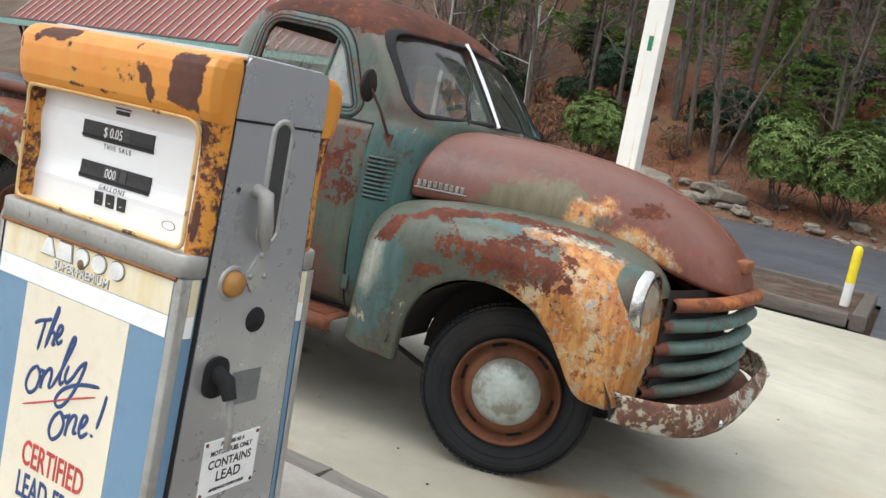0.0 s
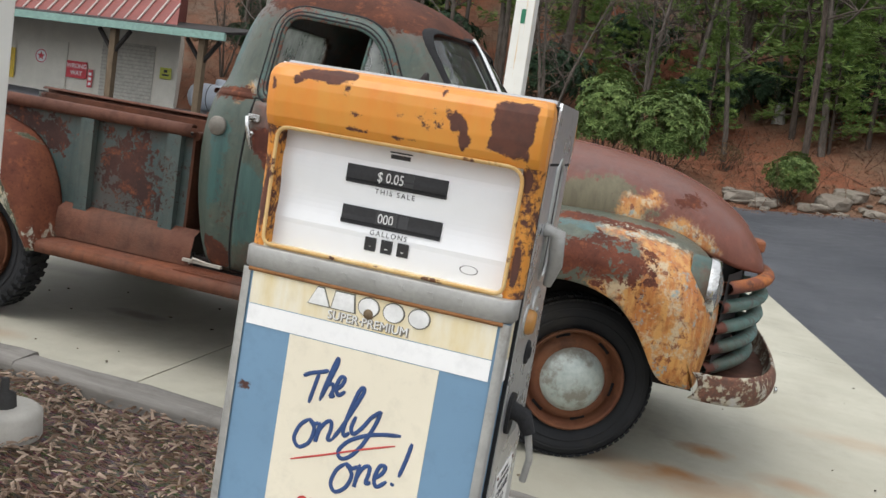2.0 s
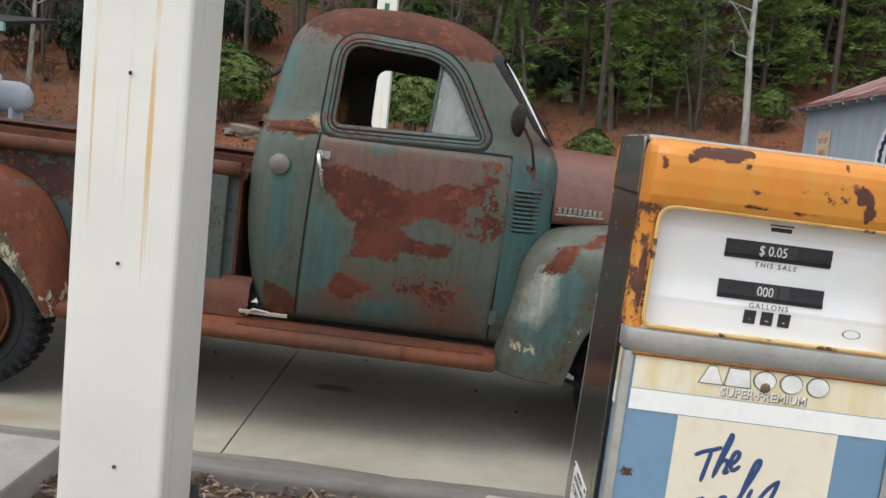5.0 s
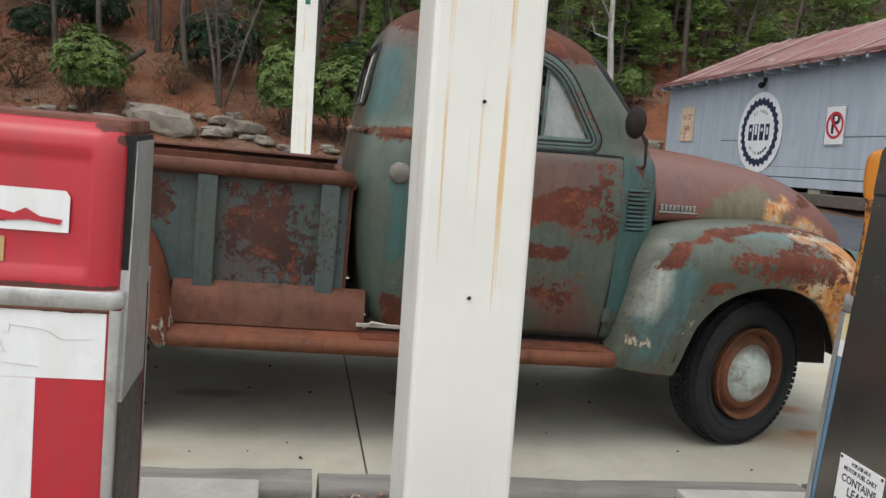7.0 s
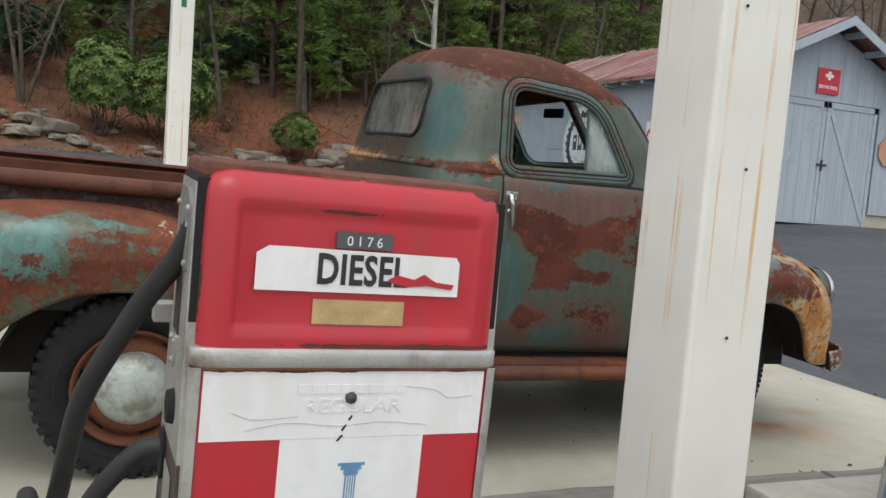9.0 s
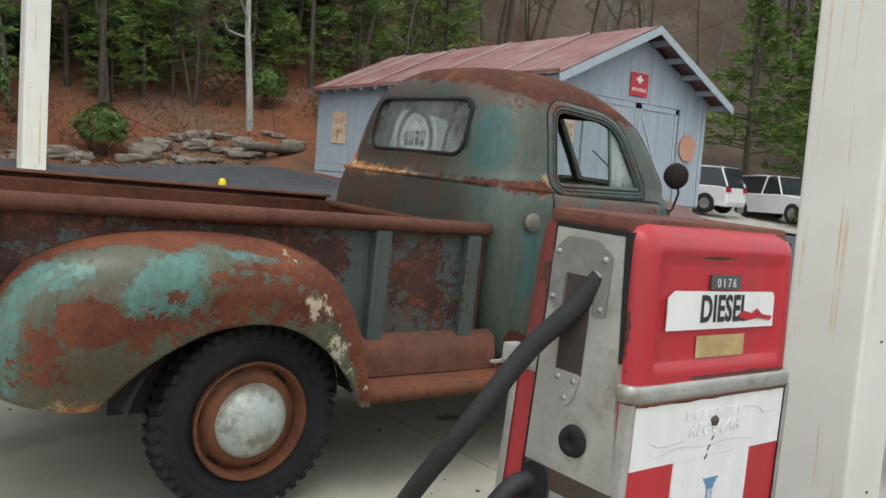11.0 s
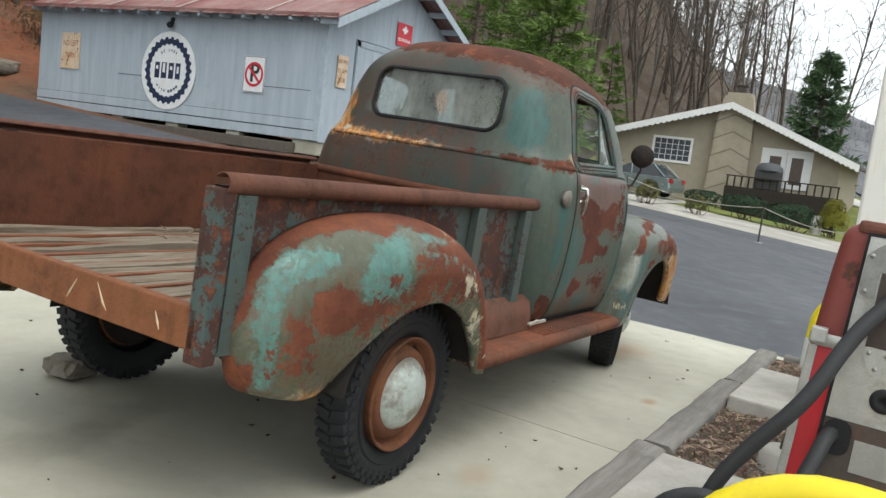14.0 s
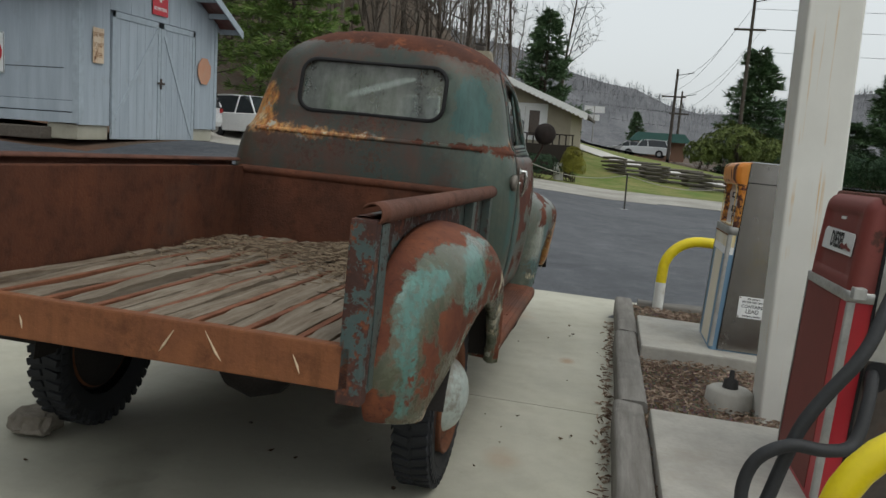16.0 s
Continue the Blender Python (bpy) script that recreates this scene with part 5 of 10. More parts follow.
for s in (1, -1):
    ang = math.degrees(math.atan2(0.665 - 0.60, 2.60 - 2.375))
    eb = part("side_badge", Mesh().box(-0.11, 0.11, -0.003, 0.003, -0.010, -0.002, None, 0.001), CHROME, hood, "chrome name strip on the hood flank", pose(2.49, s * 0.638, 1.045, 0, 0, -s * ang))
    bars = Mesh()
    for k in range(9):
        bars.box(-0.10 + k * 0.0225, -0.10 + k * 0.0225 + 0.016, -0.003, 0.003, 0.001, 0.026, None, 0.001)
    part("name_bars", bars, CHROME, eb)
part("hood_gap", Mesh().grid([[(2.366 + d, y, z + 0.002) for _, y, z in hood_section(2.375)] for d in (0.0, 0.008)]), BLACK, truck)
weather(part("cowl_panel", Mesh().grid([[(x, y * k, z - dz) for _, y, z in hood_section(2.375)] for x, k, dz in ((2.372, 0.985, 0.012), (2.34, 0.98, 0.0), (2.26, 0.97, -0.002))]), CAB_PAINT, truck), "cab", from_side)
weather(part("cowl_vent", Mesh().box(2.27, 2.36, -0.16, 0.16, 1.297, 1.312, None, 0.006), CAB_PAINT, truck), "cab", from_side)

# ---- fenders ----
def fender(P, Q, yi, yo, nt=110, ns=44):
    """A wing between its top line P and its lower line Q (x, z), from the body out to yo. yi, yo: rows along the wing."""
    rows = []
    for i in range(nt + 1):
        t = i / nt
        p, q = spline(P, t), spline(Q, t)
        a, b = spline(yi, t)[0], spline(yo, t)[0]
        row = []
        for j in range(ns + 1):
            s = j / ns
            ang = min(1, s / 0.72) * math.pi / 2
            bulge = math.sin(ang) ** 0.85
            k = (1 - math.cos(ang)) * 0.62 + max(0, s - 0.72) / 0.28 * 0.38
            y = a + (b - a) * bulge - 0.02 * max(0, s - 0.72) / 0.28
            row.append((p[0] + (q[0] - p[0]) * k, -y, p[1] + (q[1] - p[1]) * k))
        # a rolled lip
        x, y, z = row[-1]
        row.append((x + (p[0] - q[0]) * 0.0, y + 0.018, z))
        row.append((x, y + 0.035, z + 0.012))
        rows.append(row)
    return Mesh().grid(rows)


FP = [(2.200, 0.375), (2.222, 0.56), (2.240, 0.71), (2.268, 0.86), (2.35, 0.960), (2.52, 1.004), (2.80, 1.026), (3.08, 1.018), (3.28, 0.975), (3.405, 0.880), (3.445, 0.73), (3.435, 0.58), (3.415, 0.465)]
FQ = [(2.495, 0.355), (2.508, 0.42), (2.528, 0.51), (2.562, 0.60), (2.64, 0.695), (2.76, 0.757), (2.90, 0.775), (3.04, 0.740), (3.135, 0.665), (3.195, 0.58), (3.235, 0.51), (3.28, 0.462), (3.36, 0.448)]
FYI = [(0.66,), (0.66,), (0.67,), (0.68,), (0.66,), (0.62,), (0.55,), (0.475,), (0.42,), (0.42,), (0.47,), (0.50,), (0.52,)]
FYO = [(0.80,), (0.825,), (0.84,), (0.85,), (0.865,), (0.875,), (0.88,), (0.875,), (0.865,), (0.85,), (0.835,), (0.82,), (0.80,)]
RP = [(-0.60, 0.440), (-0.79, 0.475), (-0.850, 0.60), (-0.835, 0.73), (-0.755, 0.865), (-0.615, 0.942), (-0.42, 0.982), (-0.16, 0.992), (0.08, 0.963), (0.26, 0.885), (0.365, 0.735), (0.415, 0.56), (0.440, 0.395)]
RQ = [(-0.56, 0.425), (-0.54, 0.438), (-0.50, 0.48), (-0.46, 0.53), (-0.40, 0.590), (-0.31, 0.650), (-0.20, 0.697), (-0.04, 0.714), (0.10, 0.680), (0.21, 0.615), (0.285, 0.545), (0.345, 0.47), (0.395, 0.385)]
RYI = [(0.66,)] * 13
RYO = [(0.76,), (0.79,), (0.81,), (0.83,), (0.85,), (0.865,), (0.878,), (0.885,), (0.885,), (0.885,), (0.882,), (0.878,), (0.87,)]
for P, Q, yi, yo, mat_, nm, lb in ((FP, FQ, FYI, FYO, FENDER_PAINT, "front_fender", "front fender, teal behind and orange rust at its nose"), (RP, RQ, RYI, RYO, REAR_FENDER_PAINT, "rear_fender", "bulbous rear fender in worn teal and rust")):
    me = fender(P, Q, yi, yo)
    for s, mm in ((-1, me), (1, mirror_y(me))):
        f = weather(part(nm, mm, mat_, truck, lb), nm, nose_out if nm == "front_fender" else tail_out)
        md = f.modifiers.new("thick", "SOLIDIFY")
        md.thickness, md.offset = 0.005, 0
        # dark wheel house behind the wing
        cx, r0 = (2.94, 0.47) if nm == "front_fender" else (-0.02, 0.44)
        yi_ = 0.50 if nm == "front_fender" else 0.64
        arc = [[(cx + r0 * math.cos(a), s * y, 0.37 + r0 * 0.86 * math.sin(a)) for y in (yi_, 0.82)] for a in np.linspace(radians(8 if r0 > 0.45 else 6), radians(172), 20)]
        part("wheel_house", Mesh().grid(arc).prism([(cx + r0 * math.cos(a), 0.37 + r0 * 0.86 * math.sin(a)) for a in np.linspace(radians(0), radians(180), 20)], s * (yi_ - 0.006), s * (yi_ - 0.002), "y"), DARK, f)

# ---- headlamps, grille, bumper ----
GR_TEAL = old_paint("grille_paint", 0.66, [((3.45, -0.60, 0.7), (0.12, 0.06, 0.4))], specks=0.4, pale=[((3.6, 0, 0.7), (0.3, 0.5, 0.2))])
GR_RUST = old_paint("grille_rust", 0.30, [], [((3.6, -0.1, 0.85), (0.3, 0.5, 0.03))])
for s in (1, -1):
    m = pose(3.350, s * 0.645, 0.818) @ Matrix.Scale(1.1, 4)
    lamp_ = part("headlamp", Mesh().lathe([(0.115, -0.04), (0.112, 0.0), (0.106, 0.035), (0.098, 0.052)], "x", 32), GR_TEAL, truck, m=m)
    part("rim", Mesh().lathe([(0.112, 0.025), (0.112, 0.045), (0.104, 0.060), (0.092, 0.062), (0.088, 0.050)], "x", 32), CHROME, lamp_, "tarnished chrome headlamp rim")
    part("lens", Mesh().lathe([(0.0001, 0.082), (0.04, 0.078), (0.07, 0.066), (0.090, 0.050)], "x", 32), glass_mat("lamp_glass", dust=0.3), lamp_)
    part("reflector", Mesh().lathe([(0.0001, -0.02), (0.05, 0.0), (0.09, 0.048)], "x", 24), CHROME, lamp_)



def grille_bar(z, half, xf, xs, h, mat_, proud=0.035):
    rows = []
    for y in np.linspace(-half, half, 31):
        u = y / half
        x = xf - (xf - xs) * abs(u) ** 2.6
        zz = z - 0.035 * abs(u) ** 2.0
        ring = []
        for a in np.linspace(0, 2 * math.pi, 13)[:-1]:
            ring.append((x + proud * math.cos(a), y, zz + h * 0.5 * math.sin(a)))
        rows.append(ring)
    return part("grille_bar", Mesh().grid(rows, True, True), mat_, grille, "")


# Near-black sheet stands for the shade behind the bars.
grille = part("grille_shell", Mesh().grid([[(3.42 + 0.13 * math.cos(y / 0.62 * 1.4), y, z) for y in np.linspace(-0.58, 0.58, 17)] for z in np.linspace(0.44, 0.88, 8)]), DARK, truck, "dark sheet standing for the shaded depth behind the grille bars")
for k, (z, half, xf, xs, mt) in enumerate(((0.855, 0.55, 3.64, 3.45, GR_RUST), (0.775, 0.57, 3.63, 3.43, GR_TEAL), (0.690, 0.59, 3.625, 3.42, GR_TEAL), (0.605, 0.60, 3.62, 3.41, GR_TEAL), (0.525, 0.60, 3.615, 3.41, GR_TEAL))):
    grille_bar(z, half, xf, xs, 0.052, mt)
apron = [[(3.44 + (d + 0.25 * (1 - abs(u) ** 2.4)) * k, u * 0.74, 0.455 - 0.012 * k) for u in np.linspace(-1, 1, 25)] for k, d in ((0.0, 0.0), (0.5, 0.0), (1.0, 0.02))]
part("bumper_apron", Mesh().grid(apron), RUSTY, truck, "rust-red pan between grille and bumper")


def bumper():
    rows = []
    for i in range(61):
        u = -1 + 2 * i / 60
        a = abs(u)
        x = 3.745 - 0.33 * a ** 2.7
        y = 0.79 * math.copysign(math.sin(min(1, a) * math.pi / 2 * 0.98) ** 0.9, u)
        z0, z1 = 0.397 + 0.02 * a * a, 0.530 - 0.01 * a * a
        row = []
        for k, v in enumerate(np.linspace(0, 1, 9)):
            row.append((x - 0.028 * (2 * v - 1) ** 2 + 0.003 * noise.noise((u * 9, v * 4, 2)), y, z0 + (z1 - z0) * v))
        rows.append(row)
    ob = part("front_bumper", Mesh().grid(rows), None or BUMPER, truck, "bumper flaking from chrome to brown rust")
    md = ob.modifiers.new("thick", "SOLIDIFY")
    md.thickness, md.offset = 0.008, -1


nb = Nodes("bumper_flake")
_m, _f = nb.noise(7.0, 8.0, 0.7), nb.noise(45.0, 5.0, 0.7)
_k = nb.ramp(nb.math("ADD", nb.math("MULTIPLY", _m, 0.6), nb.math("MULTIPLY", _f, 0.4)), 0.50, 0.53)
_col = nb.mix(_k, nb.mix(nb.ramp(_f, 0.4, 0.6), (0.10, 0.05, 0.035), (0.20, 0.085, 0.05)), nb.mix(nb.ramp(_m, 0.5, 0.7), (0.42, 0.36, 0.24), (0.5, 0.5, 0.52)))
BUMPER = nb.end(_col, nb.ramp(_k, 0, 1, 0.85, 0.45), 0.0, nb.math("ADD", _k, _f), 0.8, 0.006)
bumper()
for y in (-0.35, 0.35):
    part("bumper_bolt", Mesh().lathe([(0.0001, 0.012), (0.012, 0.009), (0.015, 0)], "x", 12, pose(3.715, y * 1.5, 0.46)), CHROME, truck)

# ---- running boards and splash aprons ----
EDGE_RUST = rust_mat("edge_rust", (0.20, 0.070, 0.030), (0.13, 0.050, 0.030))
for s in (-1, 1):
    rows = []
    for x in np.linspace(0.43, 2.21, 40):
        sec = [(0.60, 0.452), (0.70, 0.450), (0.80, 0.448), (0.835, 0.440), (0.845, 0.420), (0.842, 0.395), (0.825, 0.390)]
        rows.append([(x, s * y, z + 0.003 * noise.noise((x * 3, y * 4, 0))) for y, z in sec])
    rb = part("running_board", Mesh().grid(rows), RUST_BOARD, truck, "orange-rusted running board")
    rb.modifiers.new("thick", "SOLIDIFY").thickness = 0.006
    part("board_edge", Mesh().grid([[(x, s * y, z) for x in np.linspace(0.44, 2.2, 30)] for y, z in ((0.838, 0.446), (0.852, 0.424), (0.850, 0.392))]), EDGE_RUST, rb, "bright orange rusted edge").modifiers.new("thick", "SOLIDIFY").thickness = 0.003
    for k in range(11):
        y = s * (0.655 + k * 0.0155)
        part("tread_rib", Mesh().box(1.15, 2.16, y - 0.003, y + 0.003, 0.448, 0.4535), RUST_BOARD, rb)
    ap = [[(x, s * y, z) for x in np.linspace(0.42, 1.17, 12)] for y, z in ((0.655, 0.615), (0.70, 0.59), (0.715, 0.52), (0.72, 0.455))]
    part("splash_apron", Mesh().grid(ap), RUSTY, truck, "red-brown splash apron below the bed")
    part("cab_sill", Mesh().box(1.16, 2.25, s * 0.645 - 0.03, s * 0.645 + 0.03, 0.44, 0.50), DARK, truck)
part("torn_bracket", Mesh().tube([(1.17, -0.72, 0.47), (1.20, -0.74, 0.50), (1.26, -0.73, 0.49)], 0.006, 6).box(1.14, 1.34, -0.735, -0.72, 0.478, 0.492, pose(0, 0, 0), 0.002), plain("bare_bracket", (0.45, 0.42, 0.36), 0.6), truck)

# ---- bed ----
RAIL_RUST = rust_mat("rail_rust", (0.082, 0.034, 0.022), (0.140, 0.056, 0.034))
for s in (-1, 1):
    side_panel = Mesh().grid([[(x, s * y, z) for x in np.linspace(-0.93, 1.075, 90)] for y, z in ((0.655, 0.600), (0.655, 0.63), *((0.652, 0.65 + 0.02 * k) for k in range(19)), (0.655, 1.03), (0.665, 1.045), (0.665, 1.05), (0.63, 1.05), (0.632, 1.03), (0.628, 0.70), (0.628, 0.60))])
    bs = weather(part("bed_side", side_panel, BED_PAINT if s < 0 else RUST_BED, truck, "pressed steel bed side, dull teal speckled with rust" if s < 0 else "rust-red inner bed side"), "bed", from_side)
    part("inner_skin", Mesh().grid([[(x, s * 0.626, z) for x in np.linspace(-0.93, 1.075, 10)] for z in (0.70, 0.85, 1.045)]), RUST_BED, bs, "rust-red inside face")
    # rolled rail
    rail = Mesh()
    n = 20
    rows = []
    for x in np.linspace(-0.945, 1.085, 24):
        rows.append([(x, s * (0.672 + 0.030 * math.cos(a)), 1.058 + 0.030 * math.sin(a)) for a in np.linspace(-2.6, 2.6, n)])
    rl = part("rolled_rail", Mesh().grid(rows), RAIL_RUST, bs, "rolled rust-brown top rail")
    rl.modifiers.new("thick", "SOLIDIFY").thickness = 0.004
    # stake pockets: pressed channels up the side
    for x in (-0.86, 0.53, 1.0):
        w = 0.045
        ch = Mesh().prism([(x - w, 0.585), (x + w, 0.585), (x + w * 0.8, 0.60), (x + w * 0.8, 1.03), (x - w * 0.8, 1.03), (x - w * 0.8, 0.60)], s * 0.655, s * 0.690, "y")
        weather(part("stake_pocket", ch, BED_PAINT, bs), "bed", lambda x, y, z: (x * 0 + 0.2, z * 0 + 0.7))
    for x in (0.58, 0.98, -0.7):
        part("stake_hole", Mesh().box(x - 0.025, x + 0.025, s * 0.640 - 0.012, s * 0.640 + 0.012, 1.0512, 1.0535), BLACK, bs)
part("bed_front", Mesh().box(1.075, 1.09, -0.655, 0.655, 0.60, 1.02, None, 0.003).tube([(1.085, -0.65, 1.035), (1.085, 0.65, 1.035)], 0.022, 12), RUST_BED, truck, "rust-brown bed front panel")
sill = part("rear_sill", Mesh().box(-0.955, -0.915, -0.655, 0.655, 0.595, 0.715, None, 0.006), rust_mat("sill_rust", (0.14, 0.052, 0.026), (0.24, 0.092, 0.036)), truck, "rusted steel sill where the tailgate is missing")
for y, a in ((-0.52, 12), (-0.30, 28), (-0.12, -22), (0.30, 5)):
    part("scratch", Mesh().tube([(-0.955, y, 0.625), (-0.9555, y + 0.006 * a / 10, 0.645), (-0.955, y + 0.018 * a / 10, 0.625 + 0.0016 * (abs(a) + 18))], [0.001, 0.004, 0.001], 5), plain("bare_scratch", (0.55, 0.42, 0.28), 0.7), sill)
for s in (-1, 1):
    weather(part("tail_post", Mesh().box(-0.955, -0.90, s * 0.655 - 0.035, s * 0.655 + 0.035, 0.56, 1.045, None, 0.008), BED_PAINT, truck, "dull teal and rust bed corner post"), "bed", from_side)
RUST_STRIP = rust_mat("strip_rust", (0.16, 0.06, 0.032), (0.22, 0.085, 0.042))
PLANK = wood_mat("weathered_planks", (0.090, 0.056, 0.034), (0.29, 0.25, 0.195), (2.4, 34, 34))
rnd = random.Random(8)
bed_floor = part("bed_floor", Mesh().box(-0.915, 1.075, -0.63, 0.63, 0.60, 0.665), DARK, truck)
ny = 8
for i in range(ny):
    y0 = -0.628 + i * 1.256 / ny
    w = 1.256 / ny
    split = rnd.uniform(0.35, 0.65)
    for half, (f0, f1) in enumerate(((0.055, split - 0.02), (split + 0.02, 0.87))):
        x0 = -0.90
        while x0 < 1.05:
            x1 = min(1.07, x0 + (2.2 if (i + half) % 3 == 0 else rnd.uniform(0.6, 1.5)))
            lift, tilt, ragged = rnd.uniform(-0.008, 0.008), rnd.uniform(-0.008, 0.008), rnd.uniform(0.006, 0.014)
            rows = []
            for x in np.linspace(x0 + 0.003, x1 - 0.003, max(4, int((x1 - x0) / 0.035))):
                warp = 0.014 * noise.noise((x * 2, i * 3.3, 1 + half))
                e0, e1 = (ragged * noise.noise((x * 9, i * 5.1 + k, 2 + half)) for k in (0, 7))
                z = 0.692 + lift + warp
                a, b = y0 + w * f0 + e0, y0 + w * f1 + e1
                rows.append([(x, a, 0.668), (x, a + 0.002, z), (x, a * 0.6 + b * 0.4, z + 0.004 + 0.004 * noise.noise((x * 13, i, 5))), (x, b - 0.002, z + tilt), (x, b, 0.668)])
            me = Mesh().grid(rows, False)
            me.add(rows[0], [(0, 1, 2, 3, 4)]).add(rows[-1], [(4, 3, 2, 1, 0)])
            part("plank", me, PLANK, bed_floor)
            x0 = x1 + rnd.choice((0.0, 0.012, 0.03))
    part("bed_strip", Mesh().box(-0.905, 1.07, y0 - 0.014, y0 + 0.008, 0.682, 0.6965, None, 0.003), RUST_STRIP, bed_floor)


def litter():
    me, r = Mesh(), random.Random(12)
    for i in range(5600):
        x = min(1.06, max(-0.6, 0.90 - abs(r.gauss(0, 0.36))))
        y = r.uniform(-0.6, 0.6) if r.random() < 0.35 else r.gauss(-0.22 - 0.25 * (0.8 - x), 0.17)
        y = clip(y, -0.61, 0.61)
        z = 0.704 + 0.07 * math.exp(-((x - 0.75) / 0.35) ** 2 - ((y + 0.25) / 0.35) ** 2) * r.random()
        l = r.uniform(0.008, 0.05)
        w = r.uniform(0.0008, 0.003)
        me.add([(-l, -w, 0), (l, -w, 0), (l, w, 0), (-l, w, 0), (0, 0, w * 2)], [(0, 1, 4), (1, 2, 4), (2, 3, 4), (3, 0, 4)], False, pose(x, y, z, r.uniform(-12, 12), r.uniform(-15, 15), r.uniform(0, 360)))
    n = Nodes("litter")
    part("pine_litter", me, n.end(n.mix(n.ramp(n.rand(True), 0, 1), (0.055, 0.034, 0.022), (0.29, 0.225, 0.155)), 0.95), truck, "dry pine needles and twigs on the bed floor")["kind"] = "stuff"


litter()

# ---- wheels ----
def tyre_mat():
    n = Nodes("old_tyre")
    a = n.noise(6.0, 6.0)
    col = n.mix(n.ramp(a, 0.35, 0.7), (0.011, 0.012, 0.014), (0.024, 0.025, 0.028))
    col = n.mix(n.ramp(n.noise(2.5, 5.0), 0.55, 0.75, 0, 0.5), col, (0.065, 0.056, 0.044))
    return n.end(col, n.ramp(a, 0.3, 0.7, 0.6, 0.85), 0, n.noise(90.0), 0.2, 0.003, Specular_IOR_Level=0.3)


TYRE = tyre_mat()
CAP = Nodes("hubcap_paint")
_a, _b = CAP.noise(9.0, 7.0, 0.7), CAP.noise(45.0, 3.0)
HUBCAP = CAP.end(CAP.mix(CAP.ramp(_a, 0.5, 0.62), CAP.mix(CAP.ramp(_b, 0.4, 0.7), (0.47, 0.52, 0.48), (0.36, 0.42, 0.39)), (0.26, 0.25, 0.21)), CAP.ramp(_a, 0.3, 0.7, 0.25, 0.5), 0.15, _b, 0.15, 0.003)


def wheel(x, y, s, R_, lugs, width, label, steer=0.0):
    w = part("wheel", Mesh().lathe([(0.10, 0.02), (0.14, 0.03), (0.165, 0.025), (0.178, -0.012), (0.188, -0.010), (0.197, 0.03), (0.207, 0.045), (0.214, 0.04), (0.210, 0.03), (0.205, -0.04), (0.19, -0.06)], "y", 48), RUST_RIM, truck, label, pose(x, y, R_ - (0.008 if steer else -0.003), 0, 0, steer) @ (pose(0, 0, 0, 0, 0, 0) if s > 0 else pose(0, 0, 0, 180)))
    hw = width / 2
    prof = [(0.207, hw * 0.62), (0.235, hw * 0.86), (0.285, hw * 1.0), (R_ - 0.055, hw * 1.0), (R_ - 0.030, hw * 0.93), (R_ - 0.012, hw * 0.78), (R_ - 0.010, hw * 0.4), (R_ - 0.009, 0), (R_ - 0.010, -hw * 0.4), (R_ - 0.012, -hw * 0.78), (R_ - 0.030, -hw * 0.93), (R_ - 0.055, -hw), (0.285, -hw), (0.222, -hw * 0.6)]
    off = -0.034 if lugs else -0.048
    ty = Mesh().lathe([(r, h + off) for r, h in prof], "y", 64)
    for r in (0.262, 0.300):
        ty.lathe([(r - 0.004, hw * 0.98 + off), (r, hw * 1.015 + off), (r + 0.004, hw * 0.98 + off)], "y", 64)
    if lugs:
        n = 44
        for i in range(n):
            for sd_ in (-1, 1):
                m = pose(0, 0, 0, 0, 360 * (i + (0.5 if sd_ > 0 else 0)) / n, 0)
                a, b = (hw * 0.08, hw * 1.0) if sd_ > 0 else (-hw * 0.93, -hw * 0.08)
                ty.box(-0.014, 0.014, a + off, b * 0.93 + off, R_ - 0.026, R_ - 0.001, m @ pose(0, 0, 0, 0, 0, 14 * sd_), 0.004)
                c = hw * 0.97 * sd_
                ty.box(-0.012, 0.012, min(c, c * 1.02) + off - 0.002, max(c, c * 1.02) + off + 0.001, R_ - 0.058, R_ - 0.020, m, 0.003)
    else:
        n = 72
        for i in range(n):
            m = pose(0, 0, 0, 0, 360 * i / n, 0)
            for a, b in ((-0.95, -0.62), (-0.52, -0.2), (-0.1, 0.1), (0.2, 0.52), (0.62, 0.95)):
                ty.box(-0.0115, 0.0115, a * hw + off, b * hw + off, R_ - 0.02, R_ - 0.002 - 0.010 * (abs(a + b) > 1.2), m)
    part("tyre", ty, TYRE, w, "cracked black tyre with coarse lugs" if lugs else "worn black road tyre")
    part("hubcap", Mesh().lathe([(0.0001, 0.098), (0.03, 0.096), (0.07, 0.086), (0.105, 0.066), (0.125, 0.045), (0.135, 0.028), (0.137, 0.018), (0.13, 0.012)], "y", 40), HUBCAP, w, "dull pale domed hubcap")
    part("brake_drum", Mesh().lathe([(0.0001, -0.055), (0.19, -0.055), (0.206, -0.045), (0.206, -0.03)], "y", 28), DARK, w)
    for i in range(6):
        part("rim_slot", Mesh().box(-0.03, 0.03, -0.011, -0.004, 0.172, 0.187, pose(0, 0, 0, 0, 60 * i + 20, 0), 0.003), BLACK, w)
    return w


for s in (-1, 1):
    wheel(2.932, s * 0.605, s, 0.347, False, 0.168, "rusty steel front wheel turned aside, with a pale hubcap", 20.0)
    wheel(0.0, s * 0.728, s, 0.342, True, 0.138, "rusty steel rear wheel with a pale hubcap")

